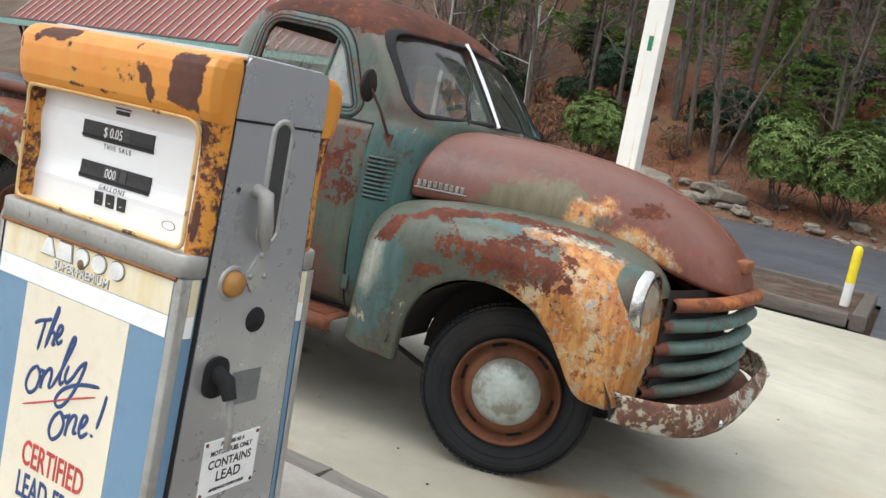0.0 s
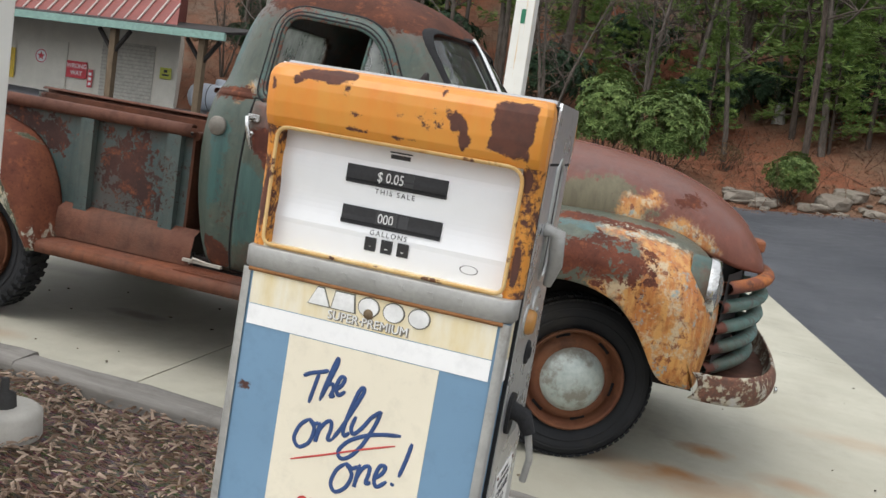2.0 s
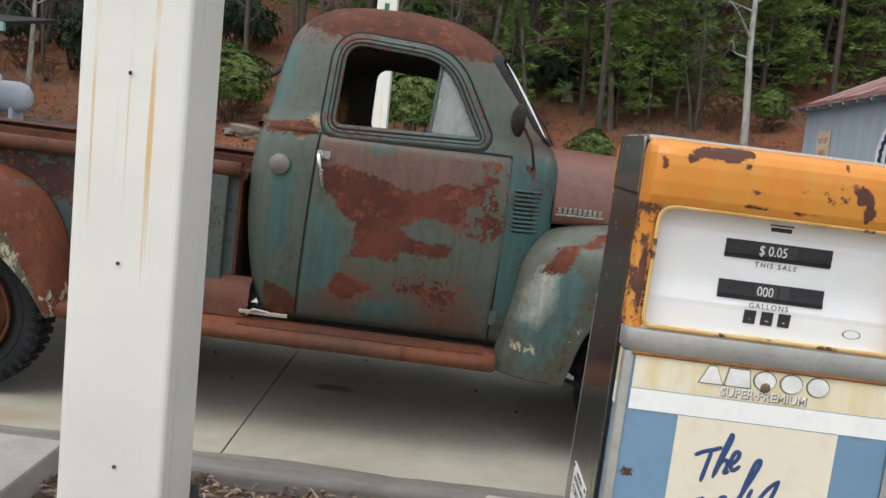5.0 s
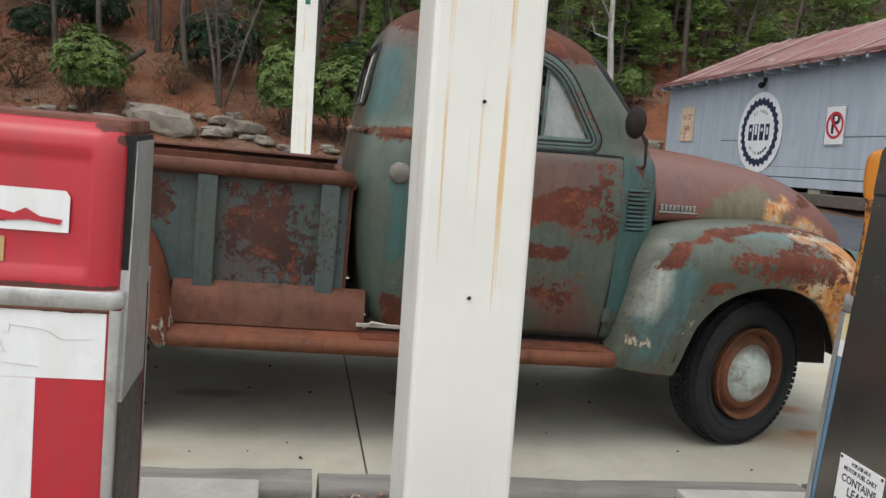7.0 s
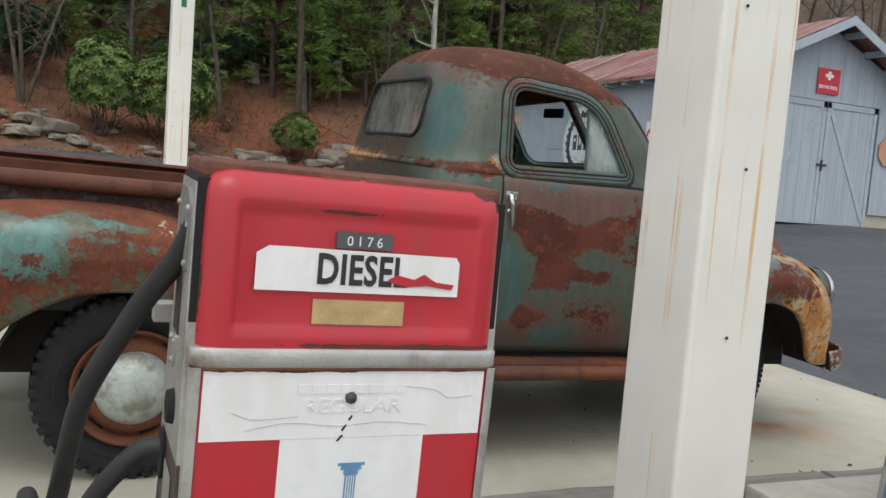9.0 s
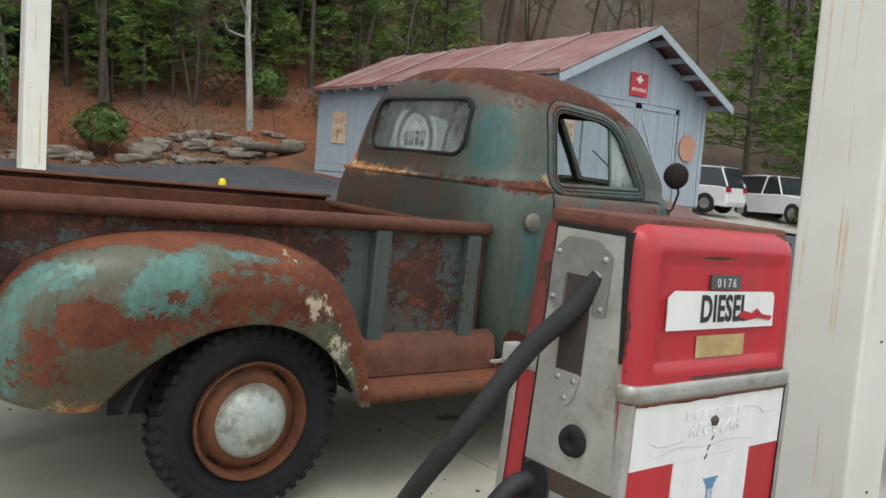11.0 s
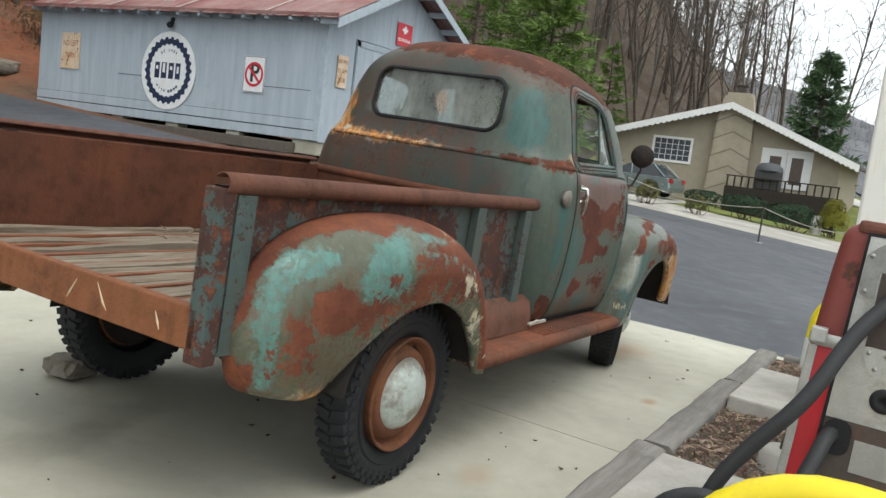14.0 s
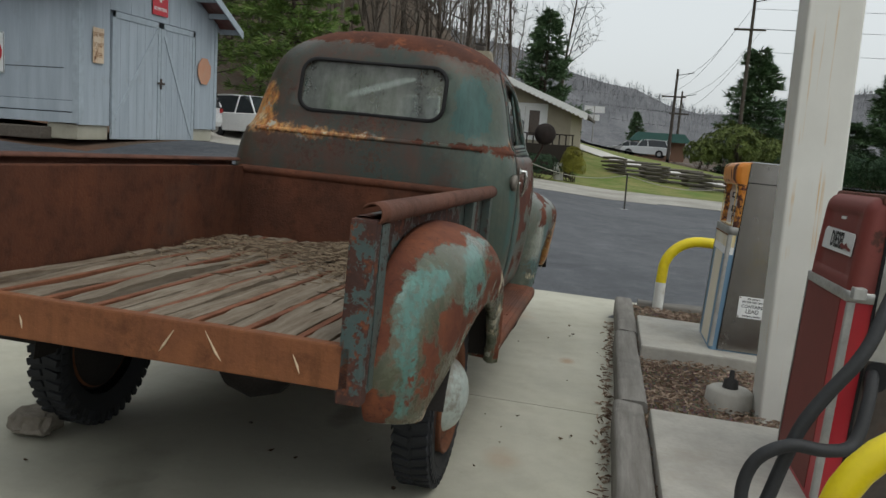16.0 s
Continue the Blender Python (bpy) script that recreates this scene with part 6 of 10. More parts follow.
# underside
under = Mesh()
for s in (-1, 1):
    under.box(-0.62, 3.4, s * 0.38 - 0.03, s * 0.38 + 0.03, 0.50, 0.60)
under.box(-0.6, -0.5, -0.4, 0.4, 0.50, 0.59).box(1.0, 1.1, -0.4, 0.4, 0.44, 0.54).box(2.2, 3.3, -0.4, 0.4, 0.48, 0.70)
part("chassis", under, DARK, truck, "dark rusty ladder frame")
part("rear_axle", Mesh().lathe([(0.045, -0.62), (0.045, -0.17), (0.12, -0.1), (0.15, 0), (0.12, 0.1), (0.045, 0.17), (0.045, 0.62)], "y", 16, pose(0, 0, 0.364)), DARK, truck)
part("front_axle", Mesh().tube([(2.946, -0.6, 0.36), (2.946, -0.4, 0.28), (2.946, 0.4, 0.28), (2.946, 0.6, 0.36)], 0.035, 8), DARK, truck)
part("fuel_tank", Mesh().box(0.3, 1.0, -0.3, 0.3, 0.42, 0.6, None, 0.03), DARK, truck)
part("trailing_brace", Mesh().tube([(2.30, -0.62, 0.40), (2.62, -0.66, 0.32)], 0.012, 8), DARK, truck)

# filler cap, door mirrors
part("fuel_filler", Mesh().lathe([(0.030, -0.06), (0.030, 0.0), (0.040, 0.002), (0.042, 0.02), (0.036, 0.026), (0.0001, 0.028)], "y", 24, pose(1.255, -(cab_side(1.255, 1.107) - 0.004), 1.107, 180)), plain("filler_cap", (0.22, 0.20, 0.17), 0.55, 0.5, 0.3, 30), truck, "dull round fuel filler cap")
mir = part("door_mirror", Mesh().lathe([(0.0001, -0.030), (0.04, -0.026), (0.062, -0.012), (0.066, 0.0), (0.062, 0.004), (0.0001, 0.006)], "x", 28, pose(2.180, -0.805, 1.395, 0, 0, 12)), rust_mat("mirror_rust", (0.022, 0.016, 0.014), (0.06, 0.03, 0.022)), truck, "round rusty door mirror on a bent arm")
part("mirror_arm", Mesh().tube([(2.255, -0.715, 1.20), (2.262, -0.75, 1.225), (2.24, -0.79, 1.31), (2.19, -0.805, 1.385)], 0.006, 8), rust_mat("arm_rust", (0.06, 0.035, 0.03), (0.1, 0.05, 0.04)), mir)
part("mirror_base", Mesh().box(2.235, 2.275, -0.735, -0.705, 1.165, 1.225, None, 0.006), rust_mat("base_rust", (0.1, 0.05, 0.035), (0.15, 0.07, 0.05)), mir)

# ---- fuel pumps ----
STEEL = plain("brushed_steel", (0.46, 0.46, 0.44), 0.36, 0.45, 0.2, 14, 0.2, (0.24, 0.21, 0.17))
STEEL_DULL = plain("dull_grey_steel", (0.34, 0.335, 0.315), 0.5, 0.35, 0.18, 9, 0.2, (0.24, 0.225, 0.2))
STEEL_DARK = plain("sooty_steel", (0.085, 0.07, 0.06), 0.55, 0.4, 0.35, 6, 0.2, (0.12, 0.06, 0.04))
INK = plain("black_print", (0.02, 0.02, 0.022), 0.6)
INK_BLUE = plain("blue_print", (0.025, 0.065, 0.19), 0.6)
INK_RED = plain("red_print", (0.52, 0.06, 0.05), 0.6)
INK_WHITE = plain("white_print", (0.78, 0.78, 0.76), 0.5)
SIDE_STEEL = plain("smooth_side_steel", (0.44, 0.445, 0.45), 0.30, 0.55, 0.04, 2, 0.0)
# Same polished steel, its base darkened for the dark surroundings this side reflects.
DARK_REFLECT_SIDE = plain("tarnished_side_steel", (0.27, 0.255, 0.24), 0.20, 0.9, 0.06, 2, 0.0)
ENAMEL = plain("white_enamel", (0.80, 0.81, 0.82), 0.14, 0, 0.04, 3, 0.02)


def stained(name, c, rust_lo, rust_c=(0.16, 0.06, 0.03), rough=0.42, yellow=None, chips=0.62, spots=(), layers=()):
    """Enamel paint with rust chips, and yellow staining where told."""
    n = Nodes(name)
    a, b, d = n.noise(6.0, 8.0, 0.65), n.noise(22.0, 6.0, 0.7), n.noise(2.0, 5.0)
    col = n.mix(n.ramp(d, 0.35, 0.7), c, tuple(min(1, x * 1.12) for x in c))
    col = n.mix(n.ramp(b, 0.5, 0.75, 0, 0.35), col, tuple(x * 0.7 for x in c))
    if yellow:
        drip = n.noise(1.0, 5.0, 0.6, n.scaled(n.co, (18, 18, 4)))
        col = n.mix(n.ramp(n.math("ADD", n.math("MULTIPLY", d, 0.5), n.math("MULTIPLY", drip, 0.5)), 0.40, 0.62, 0.1, 0.85), col, yellow)
    m = n.ramp(n.math("ADD", n.math("MULTIPLY", a, 0.62), n.math("MULTIPLY", b, 0.38)), chips, chips + 0.025)
    big = n.ramp(n.math("ADD", n.math("MULTIPLY", d, 0.6), n.math("MULTIPLY", a, 0.4)), rust_lo, rust_lo + 0.02)
    m = n.math("MAXIMUM", m, big)
    rag = n.math("ADD", n.math("MULTIPLY", n.noise(16.0, 7.0, 0.7), 0.55), n.math("MULTIPLY", n.noise(50.0, 5.0, 0.7), 0.45))
    for p, q in spots:
        m = n.math("MAXIMUM", m, n.blob(p, q, rag, 0.9, 0.08))
    for layer in layers:
        at = n.n("ShaderNodeAttribute")
        at.attribute_name = layer
        m = n.math("MAXIMUM", m, n.ramp(n.math("ADD", at.outputs["Fac"], n.math("MULTIPLY", n.math("SUBTRACT", rag, 0.5), 0.05)), -0.0015, 0.0015))
    col = n.mix(m, col, n.mix(n.ramp(b, 0.4, 0.65), rust_c, (0.07, 0.03, 0.022)))
    return n.end(col, n.ramp(m, 0, 1, rough, 0.85), 0, n.math("ADD", n.math("MULTIPLY", m, -1.0), n.math("MULTIPLY", b, 0.2)), 0.3, 0.003)


def pump(name, x, y, hw, d0, d1, dh, top, base, colours, label, waist=0.905, band=0.048):
    """A two-sided fuel pump; base, waist and head depths d0, d1, dh. Returns its root and a placer for its faces."""
    p = thing(name, SLAB @ pose(x, y, 0), label, "fuel pump", "fuel pumps")
    dep = lambda z: d0 + (d1 - d0) * (z - base) / (waist - base)
    body = Mesh().grid([[(u, v, z) for u, v in rounded(-hw, hw, -dep(z), dep(z), 0.022, 4)] for z in (base, base + 0.3, waist)], True, True)
    ring = [(u, v, waist) for u, v in rounded(-hw, hw, -d1, d1, 0.022, 4)]
    body.add(ring, [tuple(range(len(ring)))])
    b = part("cabinet", body, colours["body"], p, colours.get("body_label", ""))
    part("plinth", Mesh().prism(rounded(-hw + 0.01, hw - 0.01, -d0 + 0.01, d0 - 0.01, 0.02, 3), base - 0.02, base + 0.02, "z"), STEEL_DARK, p)
    o = rounded(-hw - 0.006, hw + 0.006, -d1 - 0.008, d1 + 0.008, 0.03, 4)
    part("band", Mesh().grid([[(u * k, v * k, z) for u, v in o] for z, k in ((waist, 0.985), (waist + 0.004, 1.0), (waist + band - 0.004, 1.0), (waist + band, 0.985))], True, True).add([(u * 0.985, v * 0.985, waist + band) for u, v in o], [tuple(range(len(o)))]), colours["band"], p, "brushed metal band round the waist")
    for s in (-1, 1):
        for k in range(7):
            part("raised_mark", Mesh().box(-0.192 + k * 0.064 - 0.006, -0.192 + k * 0.064 + 0.006, min(s * (d1 + 0.008), s * (d1 + 0.0092)), max(s * (d1 + 0.008), s * (d1 + 0.0092)), waist + band * 0.40, waist + band * 0.66), colours["band"], p)
        # steel corner trims
        for e in (-1, 1):
            t = Mesh().grid([[(e * (hw - 0.001 + a), s * (dep(z) - 0.02 + c), z) for a, c in ((-0.016, 0.0235), (0.001, 0.0235), (0.0035, 0.0205), (0.0035, 0.0))] for z in (base + 0.02, 0.5, waist)])
            part("corner_trim", t, STEEL, b)
    return p, b, dep, waist + band


def plate(x0, x1, z0, z1, fn, nx=2, nz=3, thick=0.002):
    rows = [[fn(x0 + (x1 - x0) * i / nx, z0 + (z1 - z0) * j / nz, thick) for i in range(nx + 1)] for j in range(nz + 1)]
    back = [[fn(x0 + (x1 - x0) * i / nx, z0 + (z1 - z0) * j / nz, 0.0) for i in range(nx + 1)] for j in range(nz + 1)]
    me = Mesh().grid(rows, False)
    me.grid([rows[0], back[0]], False).grid([rows[-1], back[-1]], False)
    me.grid([[r[0] for r in rows], [r[0] for r in back]], False).grid([[r[-1] for r in rows], [r[-1] for r in back]], False)
    return me


def on_face(fn, u, z, out=0.0, roll=0.0):
    """The pose of flat lettering at a place on a pump's face."""
    a, b, c = Vector(fn(u, z, out)), Vector(fn(u + 0.01, z, out)), Vector(fn(u, z + 0.01, out))
    ex, ez = (b - a).normalized(), (c - a).normalized()
    n = ex.cross(ez)
    m = Matrix((ex, ez, n)).transposed().to_4x4()
    return Matrix.Translation(a) @ m @ pose(0, 0, 0, 0, 0, roll)


ORANGE_PAINT = stained("orange_enamel", (0.64, 0.205, 0.022), 0.72, (0.11, 0.04, 0.025), 0.38, (0.62, 0.30, 0.05), 0.605,
                       [((0.285, -0.19, 1.02), (0.008, 0.2, 0.04)), ((0.28, -0.19, 1.19), (0.010, 0.2, 0.025)), ((-0.285, -0.19, 1.06), (0.007, 0.2, 0.07))], ("chip",))
# the head's own chips, seen from its front: across, up
patch("pump_head", "chip", (0.197, 1.335), (0.240, 1.340), (0.283, 1.335), (0.281, 1.25), (0.279, 1.222), (0.25, 1.228), (0.190, 1.242), (0.200, 1.27), (0.194, 1.29))
patch("pump_head", "chip", (0.101, 1.312), (0.115, 1.300), (0.139, 1.306), (0.142, 1.291), (0.149, 1.276), (0.158, 1.235), (0.144, 1.231), (0.132, 1.252), (0.115, 1.270), (0.104, 1.293))
patch("pump_head", "chip", (0.078, 1.345), (0.091, 1.339), (0.098, 1.326), (0.087, 1.327))
patch("pump_head", "chip", (-0.217, 1.342), (-0.176, 1.345), (-0.121, 1.346), (-0.091, 1.340), (-0.101, 1.329), (-0.128, 1.327), (-0.138, 1.309), (-0.155, 1.321), (-0.19, 1.322), (-0.231, 1.308), (-0.236, 1.316))
patch("pump_head", "chip", (-0.286, 1.315), (-0.276, 1.305), (-0.272, 1.285), (-0.282, 1.290))
patch("pump_head", "chip", (-0.098, 1.270), (-0.077, 1.264), (-0.080, 1.260), (-0.097, 1.263))
patch("pump_head", "chip", (-0.108, 1.236), (-0.06, 1.235), (-0.06, 1.230), (-0.10, 1.231))
patch("pump_head", "chip", (-0.02, 1.235), (0.045, 1.234), (0.045, 1.230), (-0.02, 1.231))
BLUE_PAINT = stained("blue_enamel", (0.15, 0.265, 0.385), 0.70, (0.12, 0.07, 0.05), 0.5, None, 0.63)
CREAM_PAINT = stained("cream_panel", (0.74, 0.68, 0.54), 0.74, (0.3, 0.2, 0.1), 0.55, None, 0.70)
YELLOWED = stained("yellowed_white", (0.76, 0.74, 0.66), 0.72, (0.25, 0.11, 0.04), 0.5, (0.66, 0.50, 0.17), 0.66)
CLEAN_WHITE = stained("white_stripe", (0.80, 0.80, 0.79), 0.78, (0.3, 0.18, 0.1), 0.45, None, 0.72)


# hand-painted script, letter by letter, on the poster panel
SCRIPT = [[(-0.121, 0.699), (-0.103, 0.709), (-0.082, 0.716), (-0.065, 0.723)]]
SCRIPT += [[(-0.086, 0.713), (-0.093, 0.678), (-0.100, 0.643)]]
SCRIPT += [[(-0.076, 0.654), (-0.067, 0.693), (-0.056, 0.733), (-0.049, 0.753), (-0.048, 0.742), (-0.058, 0.709), (-0.073, 0.663), (-0.063, 0.691), (-0.052, 0.696), (-0.049, 0.685), (-0.053, 0.669), (-0.043, 0.674)]]
SCRIPT += [[(-0.042, 0.686), (-0.030, 0.701), (-0.027, 0.715), (-0.036, 0.715), (-0.043, 0.694), (-0.036, 0.676), (-0.021, 0.688)]]
SCRIPT += [[(-0.093, 0.608), (-0.112, 0.589), (-0.121, 0.558), (-0.107, 0.542), (-0.085, 0.558), (-0.078, 0.591), (-0.091, 0.607), (-0.079, 0.601), (-0.069, 0.606)]]
SCRIPT += [[(-0.066, 0.608), (-0.069, 0.584), (-0.071, 0.563), (-0.066, 0.590), (-0.053, 0.611), (-0.042, 0.615), (-0.040, 0.599), (-0.044, 0.576), (-0.034, 0.577)]]
SCRIPT += [[(-0.034, 0.577), (-0.017, 0.609), (0.002, 0.651), (0.019, 0.693), (0.018, 0.705), (0.009, 0.695), (-0.004, 0.649), (-0.012, 0.608), (-0.008, 0.593), (0.003, 0.603)]]
SCRIPT += [[(0.012, 0.641), (0.005, 0.615), (0.012, 0.602), (0.029, 0.620), (0.046, 0.647), (0.066, 0.666)]]
SCRIPT += [[(0.066, 0.666), (0.054, 0.626), (0.033, 0.580), (0.010, 0.550), (-0.009, 0.543), (-0.015, 0.558), (0.004, 0.584), (0.039, 0.605), (0.074, 0.617), (0.117, 0.625)]]
SCRIPT += [[(0.006, 0.535), (-0.013, 0.514), (-0.021, 0.483), (-0.008, 0.467), (0.014, 0.484), (0.023, 0.514), (0.008, 0.534), (0.022, 0.528), (0.034, 0.536)]]
SCRIPT += [[(0.038, 0.542), (0.035, 0.515), (0.032, 0.489), (0.036, 0.515), (0.048, 0.538), (0.060, 0.541), (0.060, 0.525), (0.057, 0.505), (0.068, 0.509)]]
SCRIPT += [[(0.074, 0.519), (0.090, 0.536), (0.094, 0.551), (0.082, 0.549), (0.074, 0.520), (0.082, 0.504), (0.102, 0.521)]]
SCRIPT += [[(0.143, 0.616), (0.136, 0.578), (0.126, 0.538)]]
SCRIPT += [[(0.116, 0.522), (0.114, 0.515)]]


def brush_stroke(keys, r, fn):
    """A flat painted stroke along a curve on a pump's face, thinner at its ends."""
    n = 6 * len(keys)
    pts = [Vector(spline(keys, i / n)) for i in range(n + 1)]
    rows = []
    for i, p in enumerate(pts):
        d = (pts[min(n, i + 1)] - pts[max(0, i - 1)]).normalized()
        q = r * (0.55 + 0.45 * min(1, i / 3, (n - i) / 3))
        ring = []
        for a in np.linspace(0, 2 * math.pi, 9)[:-1]:
            c = p + Vector((d.y, -d.x)) * q * math.cos(a)
            ring.append(fn(c.x, c.y, 0.0026 + 0.0008 * math.sin(a)))
        rows.append(ring)
    return Mesh().grid(rows, True, True)


def orange_pump():
    hw, base, top = 0.298, 0.185, 1.352
    p, b, dep, z0 = pump("orange_fuel_pump", 2.652, -2.222, hw, 0.222, 0.200, 0.185, top, base,
                         {"body": BLUE_PAINT, "band": STEEL_DULL}, "vintage orange, white and blue fuel pump with rust stains")
    # head shell: orange, rounded, with a recess for the dial on both sides
    prof = [(z0, 0.186), (z0 + 0.02, 0.186), (1.10, 0.180), (1.20, 0.186), (1.235, 0.206), (1.30, 0.212), (1.335, 0.200), (1.350, 0.160), (1.354, 0.05)]
    for s in (-1, 1):
        visor = [[(u * (hw + 0.008), s * 0.135, 1.214) for u in np.linspace(-1, 1, 11)]]
        for z in (1.214, 1.222, 1.235, 1.265, 1.30, 1.32, 1.335, 1.345, 1.350, 1.354):
            d = interp(prof, z)[0]
            e = -0.008 if z < 1.33 else -0.008 + (z - 1.33) * 0.45
            if z > 1.352:
                row = [(-hw + e, 0.05), (-hw + e, 0.08), (-hw + e + 0.01, 0.09), (-hw + e + 0.03, 0.095), (-0.1, 0.10), (0, 0.10), (0.1, 0.10), (hw - e - 0.03, 0.095), (hw - e - 0.01, 0.09), (hw - e, 0.08), (hw - e, 0.05)]
            else:
                row = [(-hw + e, 0.095), (-hw + e, d - 0.032), (-hw + e + 0.009, d - 0.010), (-hw + e + 0.031, d), (-0.1, d + 0.003), (0, d + 0.004), (0.1, d + 0.003), (hw - e - 0.031, d), (hw - e - 0.009, d - 0.010), (hw - e, d - 0.032), (hw - e, 0.095)]
            visor.append([(u, s * v, z) for u, v in row])
        shell = part("head_shell", Mesh().grid(visor), ORANGE_PAINT, p, "rust-pitted orange head shell")
        bm = bmesh.new()
        bm.from_mesh(shell.data)
        bmesh.ops.subdivide_edges(bm, edges=bm.edges[:], cuts=7, use_grid_fill=True)
        bm.to_mesh(shell.data)
        bm.free()
        weather(shell, "pump_head", lambda x, y, z: (x * -s, z))
        for e in (-1, 1):
            rows = []
            for z in (z0, 1.0, 1.05, 1.10, 1.15, 1.20, 1.216):
                d = interp(prof, z)[0]
                rows.append([(e * u, s * v, z) for u, v in ((hw + 0.008, 0.095), (hw + 0.008, d - 0.032), (hw - 0.001, d - 0.010), (hw - 0.014, d - 0.002), (0.268, d - 0.004), (0.266, 0.135))])
            part("cheek", Mesh().grid(rows), ORANGE_PAINT, shell, "orange cheek beside the dial")
        part("dial_sill", Mesh().box(-0.27, 0.27, min(s * 0.13, s * 0.184), max(s * 0.13, s * 0.184), z0 - 0.004, z0 + 0.006, None, 0.002), YELLOWED, shell)
        edge = round_poly([(-0.268, z0 + 0.008), (0.268, z0 + 0.008), (0.268, 1.212), (-0.268, 1.212)], [0.02, 0.02, 0.03, 0.03], 4)
        part("dial_frame", strip_on(edge, lambda u, v, o: (u, s * (interp(prof, v)[0] + o + 0.004), v), 0.006, 0.004), stained("surround", (0.66, 0.50, 0.24), 0.62, (0.2, 0.08, 0.03), 0.5, (0.55, 0.27, 0.06), 0.55), shell, "yellowed and rusty dial surround")
        f = lambda u, z, out, s=s: (u * -s, s * (0.150 + out - 0.018 * (z - 1.0) + 0.004 * math.sin((z - 0.95) * 40) * (abs(z - 1.09) < 0.08)), z)
        dial = part("dial", plate(-0.272, 0.272, z0 + 0.002, 1.215, f, 6, 24), ENAMEL, p, "glossy white enamel dial face")
        # counters
        for zc, txt in ((1.142, "$ 0.05"), (1.054, "000")):
            w = part("counter_window", plate(-0.113, 0.113, zc - 0.0195, zc + 0.0195, lambda u, z, o: f(u, z, o + 0.001), 2, 2, 0.004), INK, dial, "black counter window")
            part("counter_rail", plate(-0.113, 0.113, zc - 0.015, zc - 0.010, lambda u, z, o: f(u, z, o + 0.005), 2, 1, 0.002), BLACK, w)
            words("digits", txt, 0.030, INK_WHITE, w, on_face(f, -0.012, zc + 0.001, 0.0062), 0.0004, stretch=0.8)
            for k in range(3):
                part("drum", plate(-0.034 + k * 0.026, -0.013 + k * 0.026, zc - 0.016, zc + 0.016, lambda u, z, o: f(u, z, o + 0.0045), 1, 1, 0.0012), plain("drum_black", (0.035, 0.035, 0.037), 0.4), w)
        words("caption", "THIS SALE", 0.0155, INK, dial, on_face(f, 0.0, 1.112, 0.003), 0.0002, spacing=1.35)
        words("caption", "GALLONS", 0.0155, INK, dial, on_face(f, 0.0, 1.024, 0.003), 0.0002, spacing=1.35)
        for k in (-1, 0, 1):
            w = part("price_drum", plate(k * 0.037 - 0.0125, k * 0.037 + 0.0125, 0.985, 1.014, lambda u, z, o: f(u, z, o + 0.001), 1, 1, 0.003), INK, dial)
            words("digit", str(k + 2), 0.018, INK_WHITE, w, on_face(f, k * 0.037, 0.999, 0.0045), 0.0003)
        bars = Mesh()
        for q in (plate(-0.025, 0.025, 1.198, 1.201, lambda u, z, o: f(u, z, o + 0.002), 1, 1, 0.001), plate(-0.022, 0.022, 1.186, 1.195, lambda u, z, o: f(u, z, o + 0.002), 1, 1, 0.001)):
            bars.add(q.v, q.f)
        part("maker_mark", bars, INK, dial)
        oval = Mesh().grid([[f(0.185 + r * 0.020 * math.cos(a), 0.988 + r * 0.0095 * math.sin(a), 0.003) for a in np.linspace(0, 2 * math.pi, 21)] for r in (0.9, 1.0)])
        part("oval_mark", oval, INK, dial)
        # painted panels
        g = lambda u, z, out, s=s: (u * -s, s * (dep(z) + out), z)
        part("upper_panel", plate(-0.275, 0.275, 0.828, 0.904, g), YELLOWED, b, "white panel stained yellow under the rusty lip")
        part("white_stripe", plate(-0.275, 0.275, 0.782, 0.826, g), CLEAN_WHITE, b)
        mid = part("poster_panel", plate(-0.168, 0.172, 0.20, 0.780, g), CREAM_PAINT, b, "cream poster panel with blue and red lettering")
        if s < 0:
            L = lambda u, z, o=0.003: on_face(g, u, z, o)
            part("brand_outline", Mesh().add(*_letters5(g, 1.14, 0.0028)), plain("outline_grey", (0.16, 0.15, 0.12), 0.6), b)
            up = part("brand_letters", Mesh().add(*_letters5(g)), INK_WHITE, b, "raised white brand letters drawn as plain shapes")
            words("grade_name", "SUPER\u00b7PREMIUM", 0.026, INK_WHITE, b, on_face(g, 0.002, 0.842, 0.003), 0.001, stretch=0.98)
            words("grade_shade", "SUPER\u00b7PREMIUM", 0.026, plain("grey_print", (0.22, 0.2, 0.16), 0.6), b, on_face(g, 0.004, 0.8405, 0.0022), 0.0003, stretch=0.98, bold=0.0012)
            for letter in SCRIPT:
                part("script_stroke", brush_stroke(letter, 0.0046, g), INK_BLUE, mid)
            part("red_underline", brush_stroke([(-0.122, 0.510), (-0.038, 0.543), (0.031, 0.572), (0.108, 0.601)], 0.0022, g), INK_RED, mid)
            words("poster_line", "CERTIFIED", 0.082, INK_RED, mid, on_face(g, 0.008, 0.405, 0.003), 0.0006, stretch=0.56, bold=0.0008)
            words("poster_line", "LEAD-FREE", 0.082, INK_BLUE, mid, on_face(g, 0.008, 0.330, 0.003), 0.0006, stretch=0.56, bold=0.0012)
            part("lock", Mesh().lathe([(0.0001, 0.006), (0.011, 0.005), (0.013, 0)], "y", 14, pose(0.002, -dep(0.862) - 0.001, 0.862, 180)), plain("rusty_lock", (0.16, 0.11, 0.06), 0.7), b)
        lip = Mesh().tube([g(u, 0.903, 0.004) for u in np.linspace(-0.285, 0.285, 12)], 0.005, 6)
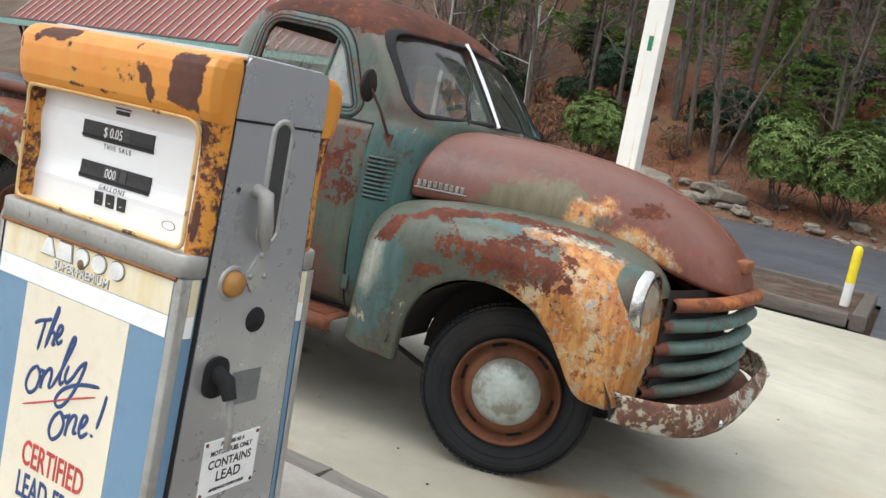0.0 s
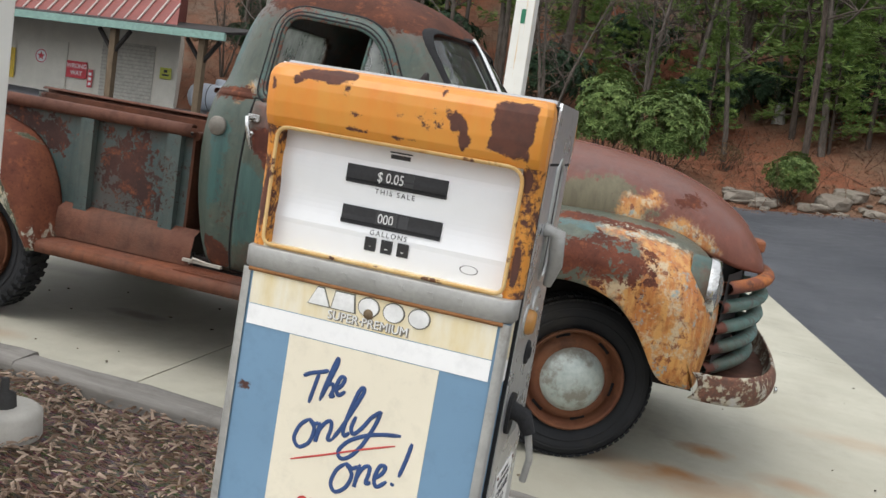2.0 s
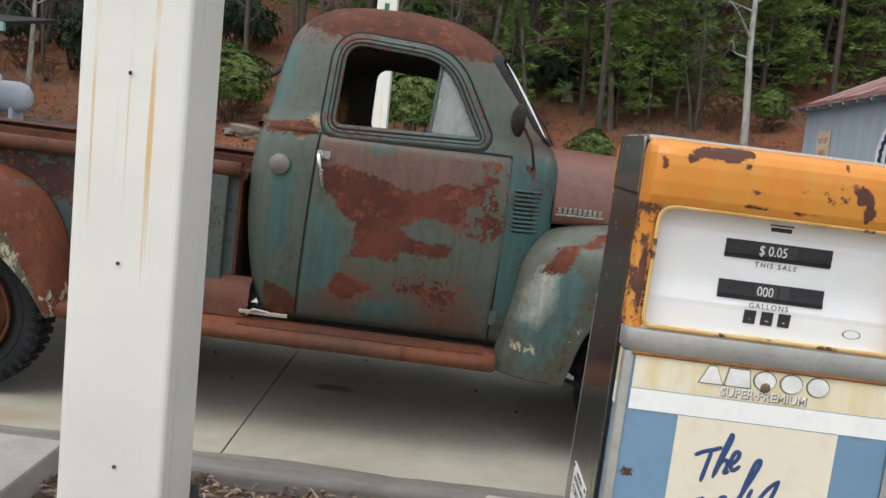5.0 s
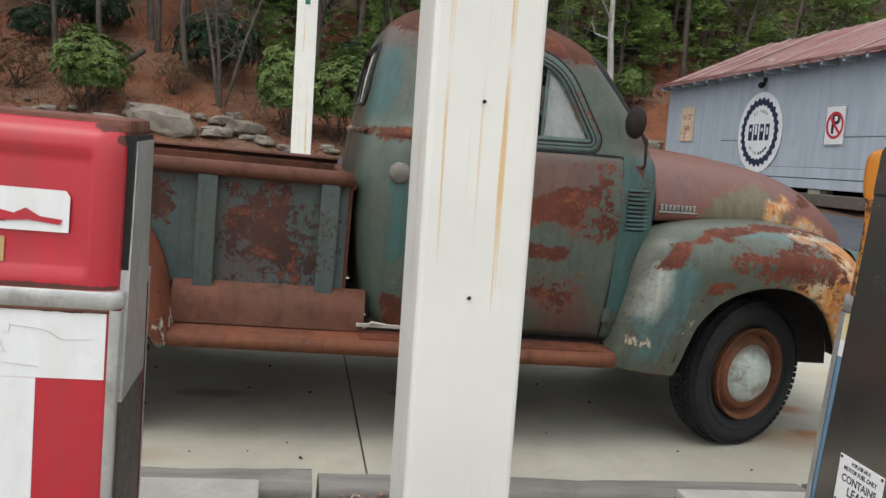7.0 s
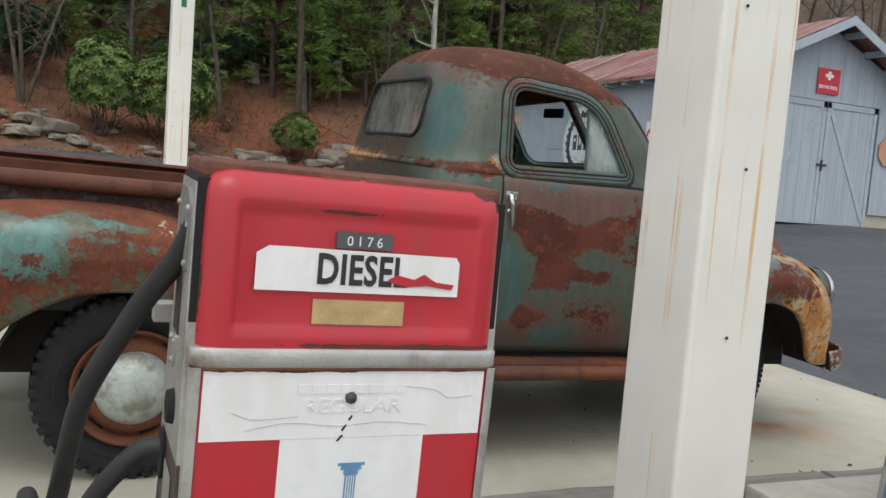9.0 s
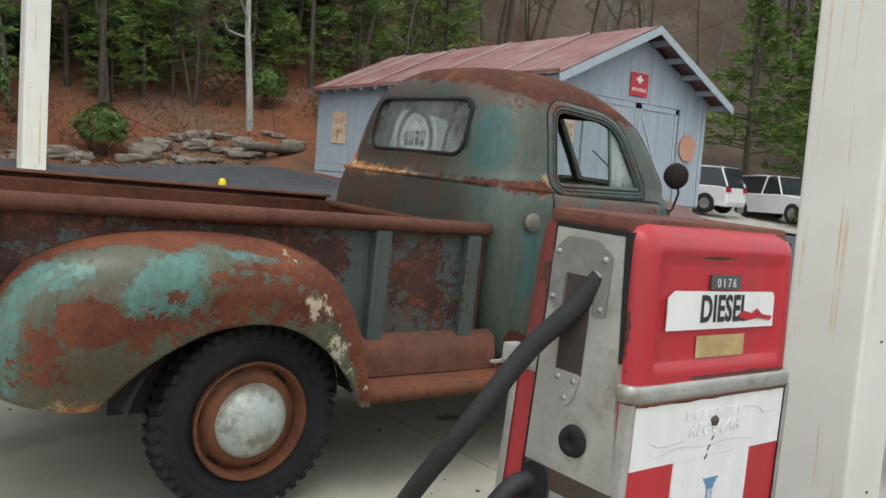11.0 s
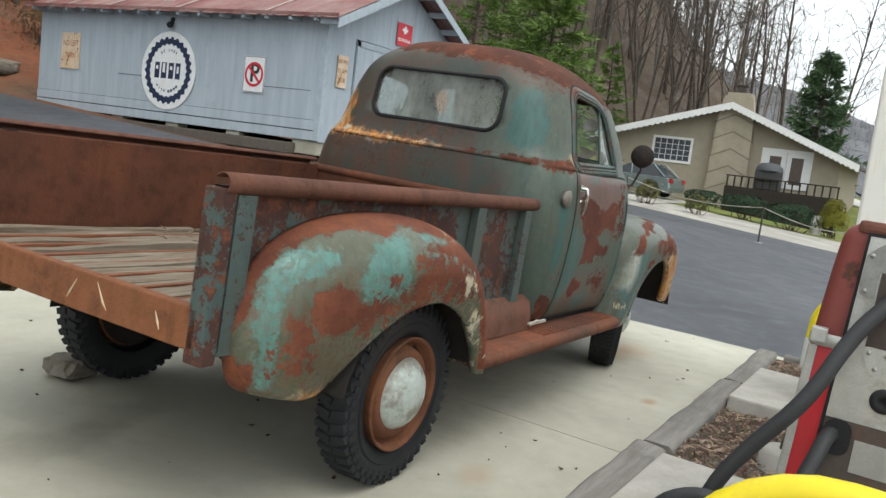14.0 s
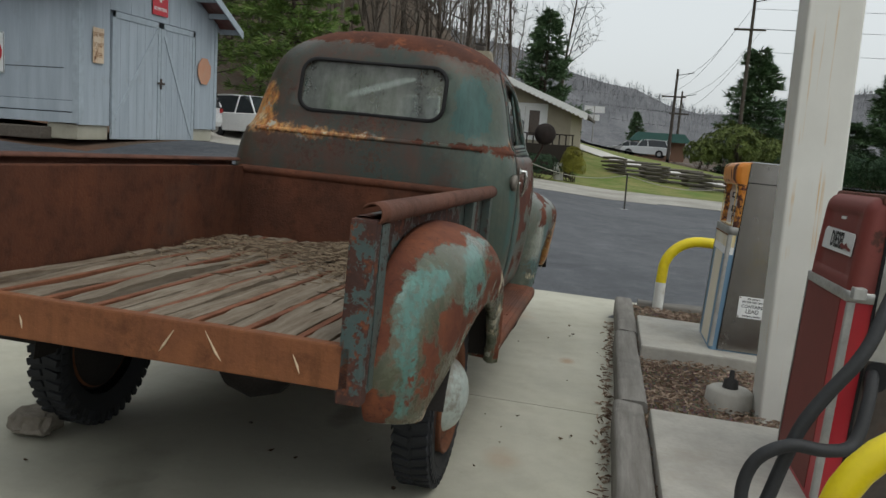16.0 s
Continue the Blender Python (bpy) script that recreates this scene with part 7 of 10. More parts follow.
        part("rusty_lip", lip, rust_mat("lip_rust", (0.2, 0.08, 0.03), (0.3, 0.14, 0.05)), b)
    # side panels
    for e in (-1, 1):
        sx = hw + 0.011
        steel_ = [(-0.172, base + 0.01), (0.172, base + 0.01), (0.127, 1.345), (-0.127, 1.345)]
        # One steel in two tones: the sides' differing reflections are in the colour.
        sp = part("side_panel", Mesh().prism([(u, v) for u, v in steel_], e * (hw - 0.02), e * sx, "x"), SIDE_STEEL if e > 0 else DARK_REFLECT_SIDE, p, "bare steel side panel")
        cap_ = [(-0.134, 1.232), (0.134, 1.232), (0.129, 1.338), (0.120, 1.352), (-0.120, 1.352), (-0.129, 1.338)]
        part("cap_plate", Mesh().prism(cap_, e * (sx - 0.004), e * (sx + 0.0025), "x"), SIDE_STEEL if e > 0 else DARK_REFLECT_SIDE, sp, "smooth steel cap over the side panel")
        part("cap_seam", Mesh().box(min(e * sx, e * (sx + 0.001)), max(e * sx, e * (sx + 0.001)), -0.1335, 0.1335, 1.226, 1.2315), BLACK, sp)
        for k in (-1, 1):
            edge_ = lambda z: 0.172 + (0.127 - 0.172) * (z - base) / (1.345 - base) + 0.012
            for z0_, z1_, mt_ in ((0.828, 0.903, YELLOWED), (0.782, 0.827, CLEAN_WHITE)):
                o_ = [(k * edge_(z0_), z0_), (k * (dep(z0_) - 0.022), z0_), (k * (dep(z1_) - 0.022), z1_), (k * edge_(z1_), z1_)]
                part("side_stripe", Mesh().prism(o_, e * (hw - 0.002), e * (hw + 0.0025), "x"), mt_, b)
        part("side_gasket", Mesh().prism([(u * 1.035, v) for u, v in steel_], e * (hw - 0.02), e * (hw + 0.0085), "x"), BLACK, sp)
        part("top_cover", Mesh().box(e * hw * 0.5 - 0.152, e * hw * 0.5 + 0.152, -0.122, 0.122, 1.343, 1.357, None, 0.006), SIDE_STEEL, sp)
        lead = part("warning_plate", Mesh().box(e * (sx + 0.0005) - 0.0012, e * (sx + 0.0005) + 0.0012, -0.082, 0.088, 0.408, 0.540, None, 0.0008), CLEAN_WHITE, sp, "white enamel warning plate with rusty corners")
        q = Matrix(((0, 0, e, e * (sx + 0.002)), (e, 0, 0, 0.003), (0, 1, 0, 0), (0, 0, 0, 1)))
        for txt, z, sz, st in (("FOR USE AS A", 0.527, 0.013, 0.9), ("MOTOR FUEL ONLY", 0.508, 0.016, 0.88), ("CONTAINS", 0.481, 0.0285, 0.92), ("LEAD", 0.450, 0.034, 0.95), ("ANTIKNOCK COMPOUNDS", 0.421, 0.0095, 0.9)):
            words("warning_line", txt, sz, INK, lead, Matrix.Translation((0, 0, z)) @ q, 0.0002, stretch=st, bold=0.0006)
        for cy, cz in ((-0.075, 0.415), (0.081, 0.415), (-0.075, 0.533), (0.081, 0.533)):
            part("screw", Mesh().lathe([(0.0001, e * 0.003), (0.004, e * 0.002), (0.005, 0)], "x", 8, pose(e * (sx + 0.0015), cy, cz)), RUSTY, lead)
        if e > 0:
            X = sx
            # Flat plate; the recess's inner shade is put into its dark colour.
            part("nozzle_slot", Mesh().prism([(a + 0.01, c) for a, c in rounded(-0.030, 0.022, 0.98, 1.235, 0.024, 5)], X, X + 0.0015, "x"), plain("slot_dark", (0.05, 0.05, 0.05), 0.6), sp)
            part("slot_rim", strip_on([(a + 0.01, c) for a, c in rounded(-0.030, 0.022, 0.98, 1.235, 0.024, 5)], lambda u, v, o: (X + o, u, v), 0.010, 0.006), STEEL, sp)
            part("nozzle_hook", Mesh().tube([(X, -0.045, 1.09), (X + 0.03, -0.05, 1.085), (X + 0.034, -0.04, 1.02), (X + 0.022, -0.02, 0.97)], [0.016, 0.018, 0.017, 0.010], 10), STEEL_DULL, sp, "worn cast nozzle hook")
            tri = Mesh().prism(round_poly([(-0.005, 0.965), (0.03, 0.905), (-0.015, 0.865), (-0.045, 0.905)], 0.012, 3), X, X + 0.005, "x")
            part("fixing_plate", tri, STEEL, sp)
            for cy, cz in ((-0.005, 0.95), (0.012, 0.905), (-0.03, 0.905)):
                part("rivet", Mesh().lathe([(0.0001, 0.006), (0.006, 0.004), (0.007, 0)], "x", 8, pose(X + 0.004, cy, cz)), STEEL_DULL, sp)
            kn = part("amber_knob", Mesh().lathe([(0.0001, 0.022), (0.022, 0.020), (0.027, 0.012), (0.028, 0)], "x", 24, pose(X, -0.078, 0.893)), plain("amber_plastic", (0.42, 0.20, 0.05), 0.4), sp, "amber round push knob")
            part("knob_ring", Mesh().lathe([(0.030, 0.004), (0.037, 0.004), (0.039, 0)], "x", 24, pose(X, -0.078, 0.893)), STEEL, sp)
            part("rubber_boot", Mesh().lathe([(0.0001, 0.010), (0.012, 0.010), (0.016, 0.004), (0.026, 0.005), (0.029, 0)], "x", 24, pose(X, 0.012, 0.805)), BLACK, sp)
            part("power_boot", Mesh().prism([(a - 0.085, c + 0.69) for a, c in rounded(-0.034, 0.034, -0.045, 0.045, 0.03, 5)], X, X + 0.008, "x").tube([(X, -0.085, 0.70), (X + 0.035, -0.085, 0.69), (X + 0.05, -0.083, 0.655)], [0.02, 0.02, 0.015], 10), BLACK, sp)
            part("conduit", Mesh().tube([(X + 0.05, -0.083, 0.655), (X + 0.062, -0.082, 0.60), (X + 0.055, -0.075, 0.545)], 0.008, 8), STEEL_DULL, sp, "flexible metal conduit")
            part("data_plate", Mesh().box(X, X + 0.0015, -0.030, 0.058, 0.612, 0.690, None, 0.0005), plain("data_plate", (0.20, 0.21, 0.21), 0.5, 0.3), sp)
            part("small_hole", Mesh().lathe([(0.0001, 0.001), (0.006, 0.001)], "x", 10, pose(X, -0.10, 1.09)), BLACK, sp)


def _letters5(g, k_=1.0, out=0.006):
    """Five raised shapes where the brand name stands."""
    me = Mesh()
    shapes = {0: [(-0.024, -0.018), (0.024, -0.018), (0.007, 0.018), (-0.007, 0.018)], 1: [(-0.026, -0.018), (0.026, -0.018), (0.02, 0.018), (-0.02, 0.018)]}
    disc_ = [(0.022 * math.cos(a), 0.019 * math.sin(a)) for a in np.linspace(0, 2 * math.pi, 17)[:-1]]
    for k in range(5):
        o = [(u * k_ - 0.112 + k * 0.056, z * k_ + 0.876) for u, z in shapes.get(k, disc_)]
        n = len(o)
        me.add([g(u, z, out) for u, z in o] + [g(u, z, 0.002) for u, z in o], [tuple(range(n))] + [(i, (i + 1) % n, (i + 1) % n + n, i + n) for i in range(n)])
    return me.v, me.f


orange_pump()

RED_PAINT = stained("red_enamel", (0.46, 0.014, 0.028), 0.66, (0.10, 0.03, 0.022), 0.34, (0.36, 0.032, 0.04), 0.635,
                    [((0.1, -0.14, 0.922), (0.22, 0.2, 0.005)), ((0.27, -0.12, 1.225), (0.04, 0.1, 0.010)), ((-0.05, -0.155, 1.17), (0.07, 0.1, 0.004)), ((0, -0.10, 1.238), (0.30, 0.1, 0.006)), ((-0.292, -0.14, 1.02), (0.004, 0.2, 0.06)), ((0.285, -0.14, 1.2), (0.010, 0.2, 0.010))])
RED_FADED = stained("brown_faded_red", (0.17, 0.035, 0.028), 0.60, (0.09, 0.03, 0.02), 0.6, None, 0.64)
WHITE_PAINT = stained("white_pump_enamel", (0.74, 0.75, 0.76), 0.76, (0.14, 0.06, 0.035), 0.36, (0.66, 0.66, 0.63), 0.69,
                      [((-0.12, -0.163, 0.878), (0.16, 0.1, 0.005)), ((0.2, -0.163, 0.879), (0.09, 0.1, 0.004))])


def red_pump():
    hw, base, top = 0.298, 0.185, 1.235
    d0, d1 = 0.178, 0.160
    p, b, dep, z0 = pump("red_fuel_pump", 0.250, -2.258, hw, d0, d1, 0.15, top, base, {"body": RED_PAINT, "band": STEEL}, "vintage red and white fuel pump with a torn label", 0.882, 0.035)
    prof = [(z0, 0.158), (1.02, 0.152), (1.17, 0.140), (1.205, 0.132), (1.225, 0.112), (1.234, 0.085)]
    for s in (-1, 1):
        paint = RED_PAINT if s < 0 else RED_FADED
        rows = []
        for z in (z0, 0.930, 0.946, 0.956, 0.962, 1.00, 1.05, 1.10, 1.15, 1.158, 1.164, 1.176, 1.19, 1.205, 1.218, 1.228, 1.234):
            d = interp(prof, z)[0]
            k = 0.0 if z < 1.2 else (z - 1.2) * 0.4
            deep = 0.009 * clip((z - 0.946) / 0.012, 0, 1) * clip((1.174 - z) / 0.012, 0, 1)
            front = [(u, d + 0.003 - deep * clip((0.238 - abs(u)) / 0.012, 0, 1)) for u in (-0.244, -0.238, -0.232, -0.226, -0.15, -0.05, 0.05, 0.15, 0.226, 0.232, 0.238, 0.244)]
            left = [(-hw + 0.006 + k, 0.06), (-hw + 0.006 + k, d - 0.03), (-hw + 0.014 + k, d - 0.010), (-hw + 0.034 + k, d)]
            rows.append([(u, s * v, z) for u, v in left + front + [(-a, c) for a, c in left[::-1]]])
        rows.append([(u * 0.985, s * 0.03, 1.236) for u, _, _ in rows[-1]])
        shell = part("head_shell", Mesh().grid(rows), paint, p, "red enamel head shell with a pressed recess" if s < 0 else "faded brown-red head shell")
        f = lambda u, z, out, s=s: (u * -s, s * (interp(prof, z)[0] - 0.006 + out), z)
        lab = Mesh()
        outline = [(-0.20, 1.022), (0.20, 1.022), (0.20, 1.088), (0.192, 1.099), (-0.178, 1.102), (-0.20, 1.088)]
        lab.add([f(u, z, 0.0055) for u, z in outline] + [f(u, z, 0.003) for u, z in outline], [tuple(range(6))] + [(i, (i + 1) % 6, (i + 1) % 6 + 6, i + 6) for i in range(6)])
        lb = part("paper_label", lab, WHITE_PAINT, p, "white paper fuel label with a torn strip")
        words("label_word", "DIESEL", 0.078, INK, lb, on_face(f, 0.000, 1.062, 0.007), 0.0003, stretch=0.74, bold=0.0022, spacing=1.06)
        tear = [(0.050, 1.050), (0.07, 1.060), (0.105, 1.053), (0.125, 1.064), (0.15, 1.050), (0.19, 1.046), (0.185, 1.036), (0.13, 1.042), (0.09, 1.038), (0.06, 1.044)]
        part("tear", Mesh().add([f(u, z, 0.0085) for u, z in tear], [tuple(range(len(tear)))]), paint, lb)
        if s < 0:
            cw = part("counter_window", plate(-0.055, 0.055, 1.105, 1.135, lambda u, z, o: f(u, z, o + 0.002), 1, 1, 0.005), plain("counter_grey", (0.075, 0.08, 0.085), 0.4), shell, "grey totaliser window")
            words("digits", "0176", 0.026, INK_WHITE, cw, on_face(f, 0.0, 1.118, 0.0078), 0.0003, spacing=1.5)
            part("brass_plate", plate(-0.090, 0.090, 0.962, 1.008, lambda u, z, o: f(u, z, o + 0.002), 1, 1, 0.002), plain("worn_brass", (0.50, 0.36, 0.17), 0.5, 0.2, 0.25, 25, 0.2), shell, "worn tan metal plate")
        else:
            part("light_patch", plate(-0.03, 0.03, 1.14, 1.15, lambda u, z, o: f(u, z, o + 0.002), 1, 1, 0.002), INK_WHITE, shell)
        g = lambda u, z, out, s=s: (u * -s, s * (dep(z) + out), z)
        if s < 0:
            part("white_panel", plate(-0.276, 0.276, 0.747, 0.879, g), WHITE_PAINT, b, "white panel with embossed lettering")
            part("centre_panel", plate(-0.130, 0.155, 0.20, 0.746, g), WHITE_PAINT, b, "white centre panel with a torch emblem")
            words("embossed_word", "REGULAR", 0.040, WHITE_PAINT, b, on_face(g, 0.005, 0.808, 0.0026), 0.0016, stretch=1.12)
            bars = Mesh()
            for k in range(8):
                q = plate(-0.105 + k * 0.0275, -0.105 + k * 0.0275 + 0.019, 0.833, 0.850, lambda a, z, o: g(a, z, o + 0.002), 1, 1, 0.002)
                bars.add(q.v, q.f)
            part("embossed_bars", bars, WHITE_PAINT, b)
            part("lock", Mesh().lathe([(0.0001, 0.008), (0.010, 0.007), (0.012, 0)], "y", 14, pose(-0.002, -dep(0.83) - 0.002, 0.824, 180)), STEEL_DARK, b)
            for crack in (((-0.20, 0.765), (-0.12, 0.778), (-0.02, 0.770), (0.06, 0.776), (0.16, 0.768)), ((0.10, 0.846), (0.17, 0.838), (0.20, 0.822), (0.255, 0.826)), ((-0.225, 0.80), (-0.18, 0.786), (-0.10, 0.790))):
                part("hair_crack", brush_stroke(list(crack), 0.0004, g), plain("crack_grey", (0.45, 0.44, 0.42), 0.7), b)
            for q in (((0.004, 0.790), (-0.002, 0.780)), ((-0.006, 0.772), (-0.014, 0.760)), ((-0.012, 0.752), (-0.022, 0.740))):
                part("rust_mark", brush_stroke([q[0], ((q[0][0] + q[1][0]) / 2, (q[0][1] + q[1][1]) / 2), q[1]], 0.0022, g), INK, b)
            em = Mesh()
            for q in ((-0.027, 0.027, 0.692, 0.697), (-0.020, 0.020, 0.683, 0.692), (-0.014, 0.014, 0.674, 0.683), (-0.011, 0.011, 0.560, 0.674)):
                w = plate(q[0] + 0.012, q[1] + 0.012, q[2], q[3], lambda a, z, o: g(a, z, o + 0.002), 1, 1, 0.0015)
                em.add(w.v, w.f)
            bowl = [(0.012 + 0.072 * math.cos(a), 0.606 + 0.062 * math.sin(a)) for a in np.linspace(math.pi, 2 * math.pi, 14)]
            em.add([g(u, z, 0.003) for u, z in bowl], [tuple(range(len(bowl)))])
            for a_ in (-0.007, -0.0023, 0.0023, 0.007):
                part("flute", plate(a_ + 0.0112, a_ + 0.0128, 0.565, 0.672, lambda a, z, o: g(a, z, o + 0.0036), 1, 1, 0.0006), WHITE_PAINT, b)
            part("torch_emblem", em, plain("emblem_blue", (0.12, 0.26, 0.45), 0.5), b, "blue torch emblem")
            part("rusty_lip", Mesh().tube([g(u, 0.880, 0.003) for u in np.linspace(-0.28, 0.28, 12)], 0.0045, 6), RUSTY, b)
        else:
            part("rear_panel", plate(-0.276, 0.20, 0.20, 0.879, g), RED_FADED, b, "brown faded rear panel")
    for e in (-1, 1):
        st = [(-0.150, 0.70), (0.082, 0.70), (0.070, 1.20), (-0.105, 1.20)]
        X = hw + 0.010
        sp = part("side_panel", Mesh().prism(st, e * (hw - 0.02), e * X, "x"), STEEL, p, "brushed steel side panel")
        part("lower_side", Mesh().prism([(-0.168, base + 0.01), (0.098, base + 0.01), (0.082, 0.70), (-0.150, 0.70)], e * (hw - 0.02), e * (hw + 0.0085), "x"), STEEL_DARK, sp, "sooty lower side panel")
        part("side_gasket", Mesh().prism([(-0.172, base + 0.01), (0.105, base + 0.01), (0.077, 1.21), (-0.112, 1.21)], e * (hw - 0.02), e * (hw + 0.0070), "x"), BLACK, sp)
        part("top_cover", Mesh().box(e * hw * 0.5 - 0.149, e * hw * 0.5 + 0.146, -0.105, 0.105, 1.205, 1.240, None, 0.012), rust_mat("cover_rust", (0.12, 0.045, 0.03), (0.17, 0.07, 0.05)), sp)
        if e < 0:
            x = -X
            part("hose_plate", Mesh().prism(round_poly([(-0.085, 1.035), (-0.085, 1.16), (-0.045, 1.185), (0.035, 1.185), (0.07, 1.15), (0.07, 1.045), (0.03, 1.035), (0.03, 1.11), (-0.05, 1.11), (-0.05, 1.035)], 0.008, 3), x - 0.004, x, "x"), plain("hose_plate", (0.24, 0.24, 0.23), 0.5, 0.4), sp)
            # Deep channel drawn flat, its shaded depth painted as dark brown.
            part("hose_slot", Mesh().prism([(a - 0.008, c) for a, c in rounded(-0.034, 0.034, 0.875, 1.150, 0.03, 5)], x - 0.0025, x - 0.001, "x"), plain("slot_brown", (0.05, 0.035, 0.03), 0.7), sp)
            part("fixing_plate", Mesh().prism(round_poly([(-0.045, 0.91), (0.030, 0.91), (0.015, 0.855), (-0.008, 0.835), (-0.03, 0.855)], 0.01, 3), x - 0.005, x, "x"), STEEL, sp)
            for cy, cz in ((-0.07, 1.15), (0.055, 1.15), (-0.072, 1.05), (0.057, 1.055), (-0.028, 0.895), (0.014, 0.895), (-0.008, 0.855)):
                part("rivet", Mesh().lathe([(0.0001, -0.006), (0.006, -0.004), (0.007, 0)], "x", 8, pose(x - 0.004, cy, cz)), STEEL_DULL, sp)
            part("rubber_boot", Mesh().lathe([(0.0001, -0.004), (0.009, -0.004), (0.012, -0.012), (0.030, -0.012), (0.034, 0)], "x", 24, pose(x, -0.045, 0.775)), BLACK, sp)
            part("lower_boot", Mesh().prism([(a + 0.045, c + 0.65) for a, c in rounded(-0.035, 0.035, -0.05, 0.05, 0.03, 4)], x - 0.006, x, "x"), BLACK, sp)
            part("data_plate", Mesh().box(x - 0.0015, x, -0.095, 0.0, 0.565, 0.655, None, 0.0005), STEEL_DULL, sp)
            part("hook_bracket", Mesh().box(x - 0.03, x + 0.01, 0.120, 0.160, 0.895, 0.935, None, 0.004), STEEL, sp)
    return p


red_pump()

RUBBER = plain("hose_rubber", (0.020, 0.021, 0.023), 0.6, 0, 0.25, 18, 0.15)


def hose(keys, r, label, n=40):
    h = thing("fuel_hose", SLAB.copy(), label, "hose", "fuel hoses")
    part("tube", Mesh().tube([spline(keys, i / n) for i in range(n + 1)], r, 14), RUBBER, h)
    return h


h1 = hose([(-0.046, -2.310, 1.115), (-0.067, -2.275, 1.05), (-0.087, -2.249, 1.01), (-0.115, -2.214, 0.956), (-0.149, -2.18, 0.882), (-0.188, -2.146, 0.794), (-0.212, -2.103, 0.714), (-0.225, -2.03, 0.606), (-0.235, -1.97, 0.50), (-0.25, -1.93, 0.38), (-0.262, -1.90, 0.27), (-0.28, -1.88, 0.20), (-0.36, -1.90, 0.165), (-0.44, -2.00, 0.16)], 0.022, "thick black rubber fuel hose drooping from the red pump")
part("coupling", Mesh().tube([(-0.046, -2.312, 1.118), (-0.056, -2.293, 1.082), (-0.066, -2.277, 1.052)], 0.0205, 6), STEEL, h1, "bright hexagonal hose coupling")
hose([(-0.052, -2.20, 0.655), (-0.10, -2.19, 0.645), (-0.16, -2.17, 0.57), (-0.22, -2.13, 0.46), (-0.28, -2.04, 0.445), (-0.30, -1.93, 0.45), (-0.30, -1.84, 0.39), (-0.30, -1.81, 0.28), (-0.32, -1.84, 0.19), (-0.40, -1.95, 0.165), (-0.45, -2.10, 0.16)], 0.021, "second black rubber hose looping from the lower side")

# ---- blue-grey shed with a red tin roof ----
SIDING = siding_mat()
TRIM_BLUE = plain("pale_blue_trim", (0.385, 0.44, 0.485), 0.7, 0, 0.15, 6)
n_ = Nodes("red_tin")
_g = n_.noise(1.0, 5.0, 0.6, n_.scaled(n_.co, (2, 0.4, 2)))
TIN = n_.end(n_.mix(n_.ramp(n_.noise(0.9, 7.0, 0.7), 0.4, 0.65), n_.mix(n_.ramp(_g, 0.4, 0.65), (0.17, 0.055, 0.05), (0.25, 0.10, 0.09)), (0.30, 0.19, 0.17)), 0.55, 0.1, _g, 0.2, 0.01)
TIN_PALE = plain("faded_tin", (0.46, 0.38, 0.35), 0.6, 0.1, 0.2, 3)
SH_X, SH_Y, SH_W, SH_L, SH_B, SH_E, SH_P = 10.95, 8.5, 5.35, 9.25, 1.02, 3.55, 4.80
shed = thing("shed", pose(SH_X, SH_Y, 0), "weathered blue-grey board shed with a red tin roof", "shed")
DOOR0, DOOR1, DOORT = 0.98, 4.22, 3.24


def board(name, me, mat_, par, m):
    return part(name, me, mat_, par, "", m)


